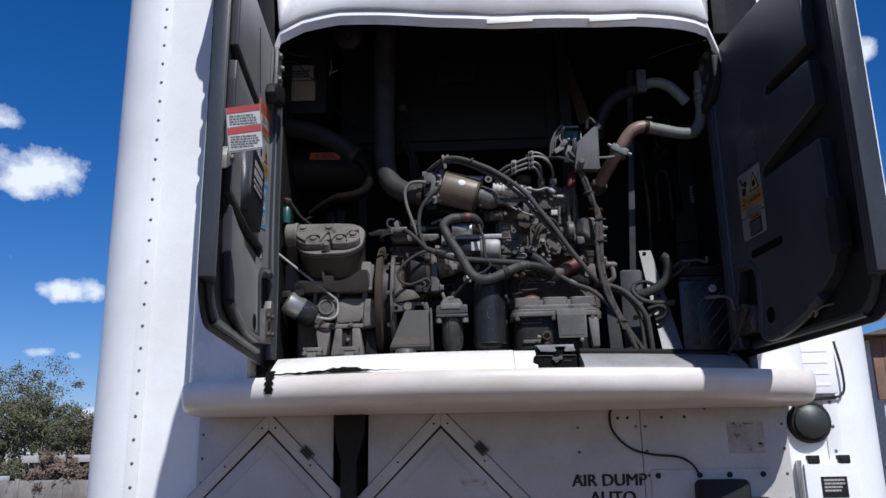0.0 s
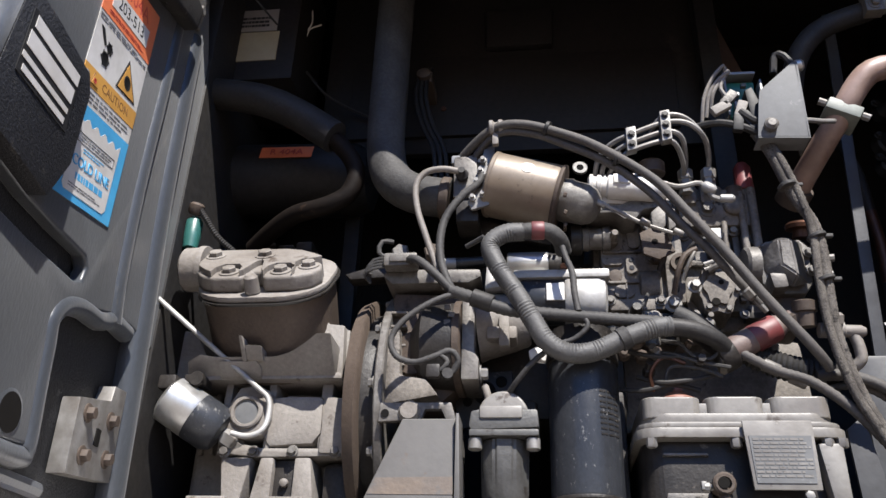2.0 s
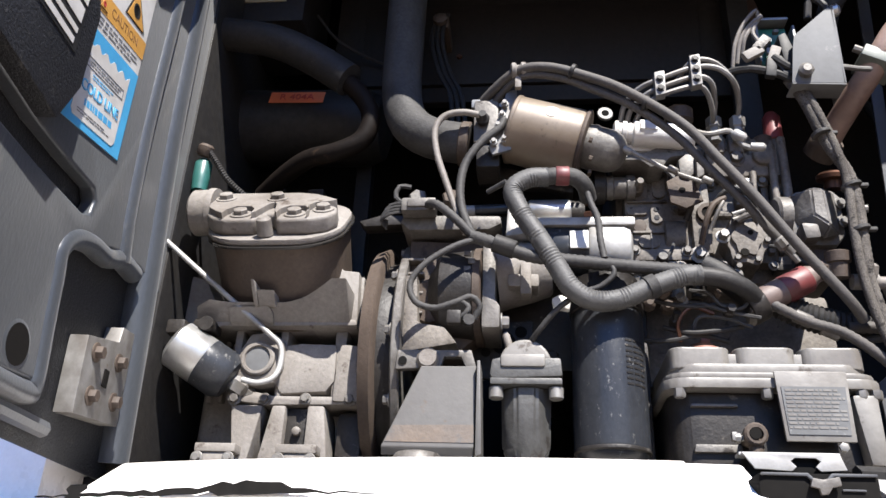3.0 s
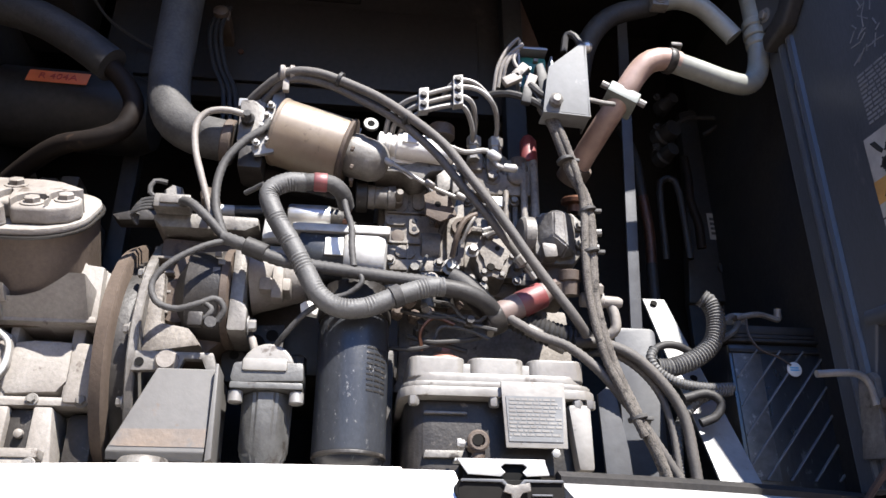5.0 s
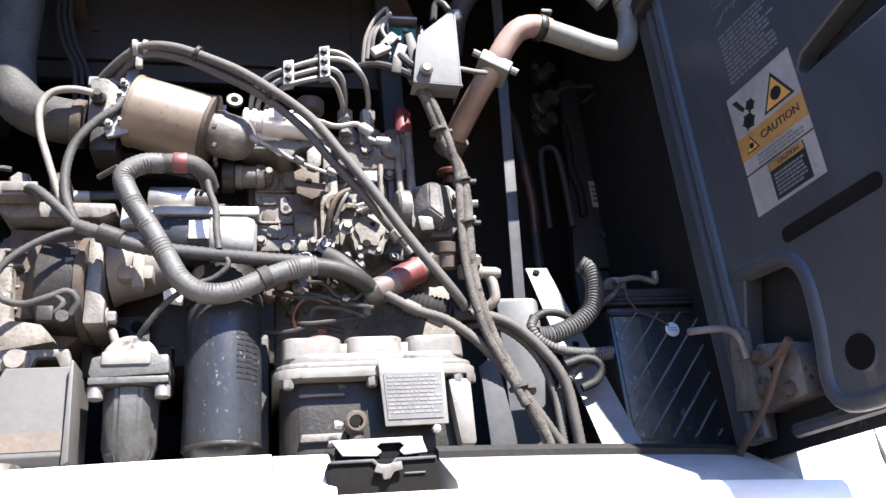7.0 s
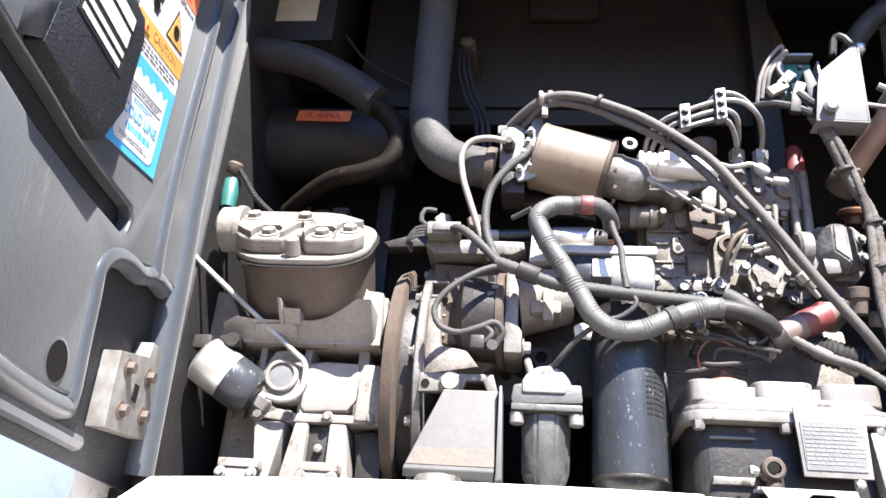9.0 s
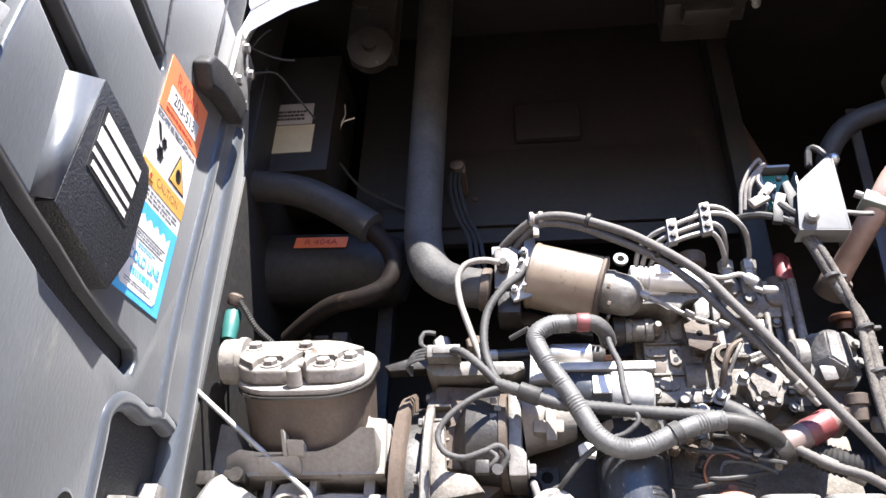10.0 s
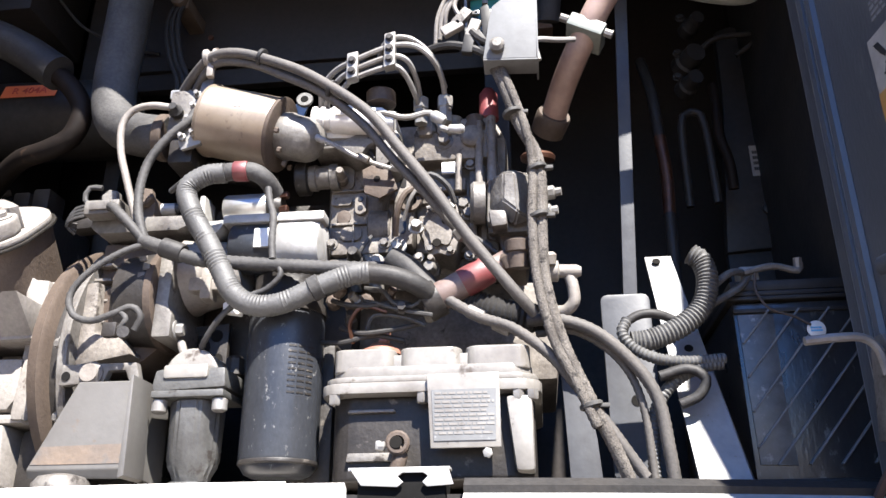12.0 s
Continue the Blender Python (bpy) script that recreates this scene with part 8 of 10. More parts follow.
def pipes():
    # air intake
    a = thing("air_intake_pipe", (-0.19, 2.60, 3.3), "thick grey-black rubber air intake pipe bending to the engine", "pipe")
    bm = B()
    tube(bm, [(-0.185, 2.620, 3.30), (-0.187, 2.615, 3.0), (-0.188, 2.610, 2.72), (-0.184, 2.600, 2.60), (-0.165, 2.585, 2.530), (-0.125, 2.573, 2.492), (-0.062, 2.570, 2.476)], 0.0375, 28, 0.015, r_end=0.033)
    part("intake_hose", bm, LOOM, a)
    bm = B()
    lathe(bm, (-0.078, 2.571, 2.479), (1, 0, -0.15), [(0, 0.034), (0.002, 0.036), (0.014, 0.036), (0.016, 0.034)], 28)
    part("hose_clamp", bm, CAST_B, a, "rusty hose clamp")
    # insulated suction line and its bare end
    s = thing("suction_line", (-0.45, 2.58, 2.70), "black foam-insulated suction line with a bare brown pipe end", "pipe")
    bm = B()
    tube(bm, [(-0.69, 2.62, 2.765), (-0.60, 2.60, 2.755), (-0.505, 2.585, 2.730), (-0.415, 2.58, 2.706), (-0.344, 2.58, 2.668), (-0.274, 2.582, 2.618)], 0.0295, 20, 0.012)
    part("foam_sleeve", bm, RUBBER, s)
    bm = B()
    tube(bm, [(-0.310, 2.582, 2.640), (-0.270, 2.590, 2.612), (-0.244, 2.598, 2.582), (-0.234, 2.602, 2.550), (-0.248, 2.606, 2.512), (-0.290, 2.612, 2.494), (-0.342, 2.63, 2.492), (-0.39, 2.66, 2.480), (-0.44, 2.70, 2.462)], 0.0165, 16, 0.012)
    part("bare_pipe", bm, PIPE_B, s, "dark brown bare pipe")
    # receiver tank
    r = thing("receiver_tank", (-0.45, 2.78, 2.60), "black receiver tank with an orange refrigerant label", "tank")
    bm = B()
    lathe(bm, (-0.695, 2.765, 2.655), (1, 0, -0.03), [(0, 0.072), (0.02, 0.074), (0.42, 0.074), (0.45, 0.060), (0.462, 0.03)], 36)
    part("tank_shell", bm, BLACK, r)
    sp = facing((-0.400, 2.6918, 2.6665), (1, 0, -0.03), (0, -0.963, 0.27))
    part("refrigerant_label", field(B(), sp, -0.052, -0.015, 0.052, 0.015, 0.0008), S_ORANGE, r, "orange label", smooth=False)
    writing("label_words", "R 404A", 0.022, sp @ Matrix.Translation((0, 0, 0.0012)), S_RED, r)
    bm = B()
    box(bm, (-0.66, 2.78, 1.94), (-0.62, 2.82, 2.60), 0.003)
    box(bm, (-0.30, 2.80, 1.94), (-0.27, 2.83, 2.60), 0.003)
    part("tank_strut", bm, BLACK, r)
    # brazed valve bodies behind the compressor
    v = thing("valve_cluster", (-0.36, 2.75, 2.42), "dull grey brazed valve bodies behind the compressor", "valve")
    for x, z in ((-0.38, 2.44), (-0.345, 2.445)):
        bm = B()
        box(bm, (x - 0.015, 2.70, z - 0.05), (x + 0.015, 2.75, z + 0.03), 0.005)
        part("valve_body", bm, CAST_D, v)
    bm = B()
    tube(bm, [(-0.47, 2.70, 2.44), (-0.43, 2.69, 2.455), (-0.40, 2.70, 2.47)], 0.006, 8)
    part("valve_pipe", bm, CAST_D, v)
    bm = B()
    box(bm, (-0.46, 2.68, 2.2), (-0.30, 2.80, 2.42), 0.01)
    part("valve_base", bm, CAST_D, v)
    bm = B()
    slab(bm, [(-0.245, 2.372), (-0.205, 2.384), (-0.152, 2.380), (-0.160, 2.366), (-0.235, 2.362)], 2.63, 2.66, bevel=0.003)
    single("terminal_strip", bm, CAST_D, "dusty black terminal strip behind the plug", "terminal strip")
    # thin lines rising by the intake
    for k in range(3):
        bm = B()
        tube(bm, [(-0.138 + 0.007 * k, 2.70, 2.86), (-0.148 + 0.009 * k, 2.675, 2.80), (-0.146 + 0.010 * k, 2.665, 2.750), (-0.130 + 0.010 * k, 2.66, 2.688), (-0.108 + 0.010 * k, 2.655, 2.635), (-0.100 + 0.012 * k, 2.65, 2.55)], 0.0042, 8)
        single("thin_line", bm, BLACK, "thin black line clipped beside the intake pipe", "hose", "thin lines")
    bm = B()
    lathe(bm, (-0.136, 2.68, 2.825), (0, -1, 0.2), [(0, 0.014), (0.01, 0.014), (0.013, 0.009)], 12)
    box(bm, (-0.150, 2.68, 2.812), (-0.120, 2.766, 2.838), 0.003)
    single("line_clip", bm, CAST_B, "brown pipe clip on the back panel", "clip")
    bm = B()
    lathe(bm, (-0.105, 2.754, 2.80), (0, -1, 0), [(0, 0.006), (0.003, 0.005)], 10)
    single("panel_screw", bm, COPPER, "small copper-coloured screw in the back panel", "screw")
    # coolant pipe, pinkish below and grey above
    c = thing("coolant_pipe", (0.64, 2.55, 2.6), "coolant pipe, pinkish tan then pale grey, with a square clamp", "pipe")
    bm = B()
    tube(bm, [(0.508, 2.670, 2.505), (0.515, 2.645, 2.522), (0.535, 2.590, 2.552), (0.565, 2.540, 2.594), (0.590, 2.520, 2.632), (0.612, 2.512, 2.652), (0.640, 2.514, 2.660), (0.662, 2.518, 2.658)], 0.0195, 20, 0.01)
    part("tan_section", bm, TAN, c)
    bm = B()
    tube(bm, [(0.642, 2.514, 2.659), (0.700, 2.527, 2.652), (0.755, 2.540, 2.645), (0.800, 2.552, 2.650), (0.828, 2.560, 2.682), (0.839, 2.560, 2.73), (0.842, 2.558, 2.79), (0.843, 2.56, 2.86)], 0.0185, 20, 0.008)
    part("grey_section", bm, PIPE_G, c)
    for z, r in ((2.748, 0.0215), (2.768, 0.0225), (2.79, 0.0215)):
        bm = B()
        lathe(bm, (0.8405, 2.559, z - 0.008), (0, 0, 1), [(0, r - 0.002), (0.002, r), (0.014, r), (0.016, r - 0.002)], 24)
        part("hose_collar", bm, PIPE_G, c)
    bm = B()
    lathe(bm, (0.640, 2.514, 2.659), (0.95, 0.2, -0.10), [(0, 0.021), (0.002, 0.0225), (0.012, 0.0225), (0.014, 0.021)], 20)
    box(bm, (0.648, 2.500, 2.680), (0.668, 2.514, 2.688), 0.003)
    part("worm_clip", bm, CAST_D, c)
    bm = B()
    lathe(bm, (0.514, 2.648, 2.520), (0.35, -0.8, 0.45), [(-0.03, 0.026), (-0.012, 0.027), (0.0, 0.027), (0.004, 0.025)], 24)
    part("lower_collar", bm, CAST_B, c)
    m = Matrix.Translation((0.562, 2.545, 2.590)) @ Matrix.Rotation(radians(28), 4, "Y")
    bm = B()
    box(bm, (-0.026, -0.028, -0.011), (0.028, 0.024, 0.011), 0.003, m=m)
    part("clamp_block", bm, CLAMP_G, c, "grey-green square clamp")
    for dx in (-0.027, 0.029):
        bm = B()
        lathe(bm, m @ Vector((dx, -0.02, 0)), m.to_3x3() @ Vector((math.copysign(1, dx), 0, 0)), [(0, 0.006), (0.012, 0.006)], 8)
        part("clamp_stud", bm, STEEL, c)
    bm = B()
    tube(bm, [(0.492, 2.500, 2.520), (0.488, 2.500, 2.548), (0.494, 2.502, 2.556), (0.520, 2.512, 2.560), (0.545, 2.525, 2.568)], 0.004, 8, 0.006)
    part("clamp_rod", bm, STEEL, c)
    # second grey hose above, and dark pipes behind
    bm = B()
    tube(bm, [(0.655, 2.545, 2.815), (0.696, 2.545, 2.824), (0.735, 2.545, 2.812), (0.765, 2.548, 2.785), (0.792, 2.55, 2.752)], 0.0175, 18, 0.008)
    h = single("heater_hose", bm, PIPE_G, "pale grey hose with a dark clip at its end", "hose")
    bm = B()
    box(bm, (0.634, 2.518, 2.785), (0.664, 2.540, 2.86), 0.003)
    bolt(bm, (0.649, 2.518, 2.800), (0, -1, 0), 0.008, 0.007)
    part("hose_clip", bm, CAST_G, h)
    for pts, r, mt, nm in (([(0.512, 2.60, 2.66), (0.520, 2.57, 2.715), (0.540, 2.555, 2.752), (0.575, 2.55, 2.782), (0.650, 2.55, 2.812)], 0.0185, RUBBER, "brown-black radiator hose arching over the bay"),
                       ([(0.745, 2.86, 2.45), (0.745, 2.85, 2.600), (0.755, 2.85, 2.628), (0.775, 2.85, 2.630), (0.786, 2.85, 2.600), (0.790, 2.85, 2.45)], 0.007, BLACK, "black rear pipe bent over"),
                       ([(0.790, 2.86, 2.745), (0.805, 2.85, 2.770), (0.834, 2.85, 2.786), (0.895, 2.85, 2.789), (0.892, 2.85, 2.770), (0.862, 2.86, 2.752)], 0.005, CAST_D, "thin brown capillary pipe"),
                       ([(0.812, 2.86, 2.690), (0.810, 2.85, 2.640), (0.808, 2.85, 2.580), (0.818, 2.85, 2.530), (0.822, 2.86, 2.48)], 0.009, PIPE_B, "dark brown pipe drooping at the rear")):
        bm = B()
        tube(bm, pts, r, 14, 0.012)
        single("rear_pipe", bm, mt, nm, "pipe", "rear pipes")
    cp = thing("standing_pipe", (0.70, 2.85, 1.94), "black standing pipe with a dull copper middle", "pipe")
    for pts, mt, nm in (([(0.70, 2.85, 1.945), (0.702, 2.845, 2.2), (0.705, 2.84, 2.43)], BLACK, "lower_pipe"), ([(0.705, 2.84, 2.43), (0.708, 2.84, 2.50), (0.704, 2.842, 2.58)], COPPER, "copper_section"), ([(0.704, 2.842, 2.58), (0.70, 2.85, 2.68), (0.695, 2.90, 2.78)], BLACK, "upper_pipe")):
        bm = B()
        tube(bm, pts, 0.0102 if nm != "copper_section" else 0.0108, 12, 0.012)
        part(nm, bm, mt, cp)
    for x, y, z, r in ((0.768, 2.87, 2.740, 0.026), (0.765, 2.88, 2.695, 0.020), (0.786, 2.89, 2.832, 0.018)):
        bm = B()
        lathe(bm, (x, y, z), (0.3, -1, 0), [(0, r), (0.02, r), (0.024, r * 0.8), (0.05, r * 0.7)], 16)
        bolt(bm, (x - 0.015, y - 0.03, z + 0.012), (0, -1, 0), 0.006, 0.005)
        single("rear_valve", bm, BLACK, "dark rear valve body", "valve", "rear valves")
    bm = B()
    slab(bm, [(0.812, 2.39), (0.948, 2.40), (0.948, 2.84), (0.880, 2.87), (0.850, 2.86), (0.845, 2.70)], 2.930, 2.96, bevel=0.006)
    box(bm, (0.815, 2.94, 1.94), (0.945, 2.96, 2.395), 0.004)
    acc = single("equipment_panel", bm, BLACK, "black upright panel at the rear of the bay", "panel")
    bm = B()
    sp = facing((0.892, 2.929, 2.568), (1, 0.0, 0), (0, -1, 0))
    field(bm, sp, -0.015, -0.031, 0.016, 0.031, 0.0012)
    tag = part("panel_label", bm, S_GREY, acc, "small grey label", smooth=False)
    part("label_print", bars(B(), sp @ Matrix.Translation((0, 0, 0.0014)), 0.022, 0.045, 4, 3), S_BLACK, tag, smooth=False)
    bm = B()
    lathe(bm, (0.897, 2.930, 2.471), (0, -1, 0), [(0, 0.014), (0.006, 0.013), (0.008, 0.006)], 14)
    part("panel_plug", bm, CAST_D, acc)
    bm = B()
    slab(bm, [(0.43, 3.05), (0.46, 3.05), (0.53, 2.80), (0.48, 2.80)], 2.80, 2.83, bevel=0.003)
    single("orange_strap", bm, RUSTSTRAP, "dull rusty strap at the rear", "strap")


pipes()


def electrics():
    k = thing("control_module", (0.46, 2.51, 2.53), "galvanised sheet bracket holding a clear-cased circuit module", "control module")
    bm = B()
    slab(bm, [(0.416, 2.522), (0.425, 2.583), (0.430, 2.608), (0.487, 2.661), (0.493, 2.657), (0.489, 2.518)], 2.490, 2.493, bevel=0.0008)
    part("sheet_bracket", bm, DULLPLATE, k, "bright galvanised plate")
    bm = B()
    slab(bm, [(0.490, 2.662), (0.495, 2.662), (0.492, 2.518), (0.4895, 2.518)], 2.490, 2.545, bevel=0.001)
    slab(bm, [(0.416, 2.5215), (0.491, 2.5175), (0.491, 2.5150), (0.416, 2.519)], 2.490, 2.525, bevel=0.001)
    part("side_flange", bm, DULLPLATE, k)
    bm = B()
    lathe(bm, (0.436, 2.490, 2.538), (0, -1, 0), [(0, 0.010), (0.010, 0.011), (0.014, 0.006)], 12)
    part("stud", bm, CAST_G, k)
    bm = B()
    box(bm, (0.396, 2.545, 2.598), (0.440, 2.552, 2.668), 0.002)
    part("circuit_board", bm, GREEN_PCB, k, "green circuit board")
    bm = B()
    for q in (((0.388, 2.528, 2.592), (0.392, 2.552, 2.676)), ((0.444, 2.528, 2.592), (0.448, 2.552, 2.660)), ((0.388, 2.528, 2.672), (0.440, 2.552, 2.677))):
        box(bm, *q, 0.001)
    part("case_frame", bm, GREYPLATE, k, "cloudy clear plastic case frame")
    rnd = random.Random(7)
    for q in range(12):
        bm = B()
        x, z = rnd.uniform(0.396, 0.432), rnd.uniform(2.592, 2.655)
        box(bm, (x, 2.528, z), (x + rnd.uniform(0.004, 0.010), 2.536, z + rnd.uniform(0.004, 0.012)), 0.001)
        part("chip", bm, rnd.choice((CAST_G, BLACK, GREYPLATE)), k)
    bm = B()
    slab(bm, [(0.412, 2.622), (0.424, 2.628), (0.436, 2.585), (0.436, 2.555), (0.416, 2.565)], 2.505, 2.53, bevel=0.003)
    part("module_case", bm, BLACK, k)
    bm = B()
    lathe(bm, (0.495, 2.50, 2.660), (1, -0.2, 0.1), [(0, 0.010), (0.008, 0.010), (0.012, 0.006)], 12)
    part("stud", bm, CHROME, k)
    bm = B()
    tube(bm, [(0.462, 2.51, 2.655), (0.468, 2.505, 2.688), (0.480, 2.50, 2.682), (0.489, 2.50, 2.664)], 0.006, 8)
    part("wire", bm, RUBBER, k)
    # wires looping over the board into the loom
    for q in ([(0.345, 2.53, 2.575), (0.350, 2.515, 2.615), (0.366, 2.508, 2.650), (0.385, 2.505, 2.672), (0.388, 2.51, 2.664)],
              [(0.360, 2.52, 2.600), (0.366, 2.508, 2.625), (0.392, 2.505, 2.662), (0.376, 2.505, 2.630), (0.385, 2.505, 2.605)],
              [(0.352, 2.525, 2.585), (0.358, 2.512, 2.620), (0.375, 2.505, 2.645), (0.392, 2.50, 2.655)]):
        bm = B()
        tube(bm, q, 0.0032, 8, 0.005)
        part("lead", bm, CAST, k, "pale lead")
    for x, z, a in ((0.386, 2.607, 40), (0.402, 2.585, 20), (0.372, 2.59, 60), (0.412, 2.565, -30), (0.395, 2.56, 10), (0.425, 2.555, 75)):
        bm = B()
        box(bm, (-0.008, -0.006, -0.016), (0.008, 0.006, 0.016), 0.003, m=pose(x, 2.508, z, 0, a, 0))
        part("plug", bm, rnd.choice((CAST, CAST_B, BLACK, CAST_G)), k)
    for q in ([(0.33, 2.53, 2.57), (0.36, 2.515, 2.567), (0.385, 2.51, 2.56), (0.41, 2.508, 2.548), (0.43, 2.51, 2.535)], [(0.40, 2.505, 2.58), (0.415, 2.502, 2.562), (0.438, 2.505, 2.548), (0.445, 2.51, 2.53)]):
        bm = B()
        tube(bm, q, 0.006, 8)
        part("taped_wire", bm, RUBBER, k)

    # the loom hanging from the module
    lm = thing("wiring_loom", (0.48, 2.53, 2.3), "dusty taped wiring loom hanging across the engine", "wiring")
    for q, r, mt in (([(0.420, 2.515, 2.545), (0.438, 2.515, 2.505), (0.460, 2.520, 2.435), (0.482, 2.522, 2.385), (0.486, 2.52, 2.33), (0.483, 2.52, 2.26), (0.485, 2.522, 2.20), (0.502, 2.525, 2.125), (0.528, 2.528, 2.060), (0.556, 2.53, 1.995), (0.572, 2.54, 1.955)], 0.0086, BRAID),
                     ([(0.428, 2.512, 2.540), (0.446, 2.510, 2.500), (0.470, 2.515, 2.420), (0.476, 2.516, 2.36), (0.472, 2.514, 2.29), (0.474, 2.515, 2.21), (0.490, 2.518, 2.13), (0.516, 2.52, 2.07), (0.536, 2.52, 2.02)], 0.0066, BRAID),
                     ([(0.31, 2.56, 2.232), (0.352, 2.545, 2.198), (0.400, 2.535, 2.165), (0.440, 2.53, 2.148), (0.482, 2.53, 2.115), (0.514, 2.53, 2.075), (0.545, 2.53, 2.030), (0.588, 2.54, 1.965)], 0.0075, DUSTY),
                     ([(0.46, 2.56, 2.165), (0.50, 2.555, 2.163), (0.545, 2.555, 2.145), (0.588, 2.56, 2.105), (0.614, 2.565, 2.060), (0.622, 2.57, 2.0), (0.626, 2.575, 1.955)], 0.0085, DUSTY),
                     ([(0.47, 2.57, 2.150), (0.52, 2.565, 2.150), (0.57, 2.57, 2.115), (0.596, 2.575, 2.06), (0.604, 2.58, 1.96)], 0.0055, DUSTY)):
        bm = B()
        tube(bm, q, r, 10, 0.008, ribs=0.0007, rib_step=0.0085)
        part("cable", bm, mt, lm)
    for x, y, z in ((0.481, 2.519, 2.365), (0.480, 2.517, 2.295), (0.53, 2.526, 2.05), (0.452, 2.515, 2.45)):
        bm = B()
        lathe(bm, (x, y, z), (0.25, 0, -1), [(0, 0.013), (0.001, 0.0142), (0.005, 0.0142), (0.006, 0.013)], 14)
        box(bm, (x + 0.010, y - 0.006, z - 0.006), (x + 0.022, y + 0.002, z - 0.001), 0.001)
        part("cable_tie", bm, LOOM, lm)
    for x, z in ((0.385, 2.176), (0.418, 2.158)):
        bm = B()
        lathe(bm, (x, 2.54, z), (0.8, -0.1, -0.45), [(0, 0.0078), (0.001, 0.0092), (0.022, 0.0092), (0.024, 0.0078)], 12)
        part("tape_wrap", bm, CAST_G, lm, "silver tape wrap")

    # twin control cables arching over the engine
    cc = thing("control_cables", (0.2, 2.5, 2.5), "pair of stiff black control cables arching over the engine", "cable")
    for q, r in (([(-0.06, 2.57, 2.53), (-0.03, 2.54, 2.552), (0.014, 2.508, 2.570), (0.060, 2.495, 2.566), (0.118, 2.49, 2.543), (0.176, 2.488, 2.512), (0.254, 2.49, 2.452), (0.300, 2.492, 2.392), (0.345, 2.495, 2.330), (0.390, 2.50, 2.262), (0.445, 2.51, 2.190), (0.47, 2.53, 2.165)], 0.0075),
                 ([(-0.05, 2.58, 2.50), (-0.02, 2.545, 2.540), (0.020, 2.512, 2.562), (0.075, 2.502, 2.552), (0.13, 2.50, 2.525), (0.190, 2.50, 2.490), (0.246, 2.502, 2.440), (0.288, 2.504, 2.385), (0.33, 2.51, 2.335), (0.365, 2.52, 2.292), (0.392, 2.53, 2.262)], 0.0062)):
        bm = B()
        tube(bm, q, r, 10, 0.01)
        part("cable", bm, DUSTY, cc)
    bm = B()
    lathe(bm, (0.372, 2.523, 2.284), (0.6, 0.2, -0.75), [(0, 0.006), (0.004, 0.0095), (0.016, 0.0095), (0.02, 0.005), (0.044, 0.004)], 8)
    part("cable_end", bm, STEEL, cc)
    for x, z in ((0.095, 2.556), (0.20, 2.494)):
        bm = B()
        lathe(bm, (x, 2.495, z), (0.9, 0, -0.4), [(0, 0.012), (0.001, 0.0135), (0.006, 0.0135), (0.007, 0.012)], 12)
        part("cable_tie", bm, BLACK, cc)

    # corrugated battery conduit
    c = thing("corrugated_conduit", (0.15, 2.50, 2.18), "grey corrugated conduit bent like a hook, red tape at its end", "conduit")
    bm = B()
    tube(bm, [(0.058, 2.505, 2.376), (0.030, 2.502, 2.372), (0.008, 2.500, 2.352), (0.020, 2.498, 2.315), (0.046, 2.498, 2.272), (0.068, 2.498, 2.232), (0.088, 2.498, 2.198), (0.116, 2.500, 2.181), (0.152, 2.502, 2.183), (0.196, 2.505, 2.203), (0.238, 2.508, 2.219), (0.262, 2.51, 2.222)], 0.0145, 16, ribs=0.0009, rib_step=0.0050)
    part("conduit", bm, CONDUIT, c)
    bm = B()
    tube(bm, [(0.052, 2.505, 2.376), (0.072, 2.506, 2.378), (0.096, 2.51, 2.378), (0.112, 2.52, 2.368), (0.118, 2.54, 2.358)], 0.0125, 14, 0.005)
    part("rubber_end", bm, LOOM, c)
    bm = B()
    lathe(bm, (0.070, 2.506, 2.378), (1, 0.05, 0.0), [(0, 0.0135), (0.001, 0.0142), (0.018, 0.0142), (0.019, 0.0135)], 14)
    part("red_tape", bm, RED, c, "red tape band")
    bm = B()
    tube(bm, [(0.255, 2.51, 2.222), (0.29, 2.512, 2.217), (0.318, 2.52, 2.208), (0.335, 2.535, 2.20)], 0.013, 12)
    part("black_sleeve", bm, RUBBER, c)
    bm = B()
    lathe(bm, (0.188, 2.504, 2.199), (0.9, 0, 0.45), [(0, 0.015), (0.001, 0.0165), (0.014, 0.0165), (0.015, 0.015)], 14)
    part("tape_wrap", bm, LOOM, c)

    # main harness across the starter
    hn = thing("engine_harness", (0.05, 2.51, 2.25), "dusty cloth-taped harness across the starter with branches", "wiring")
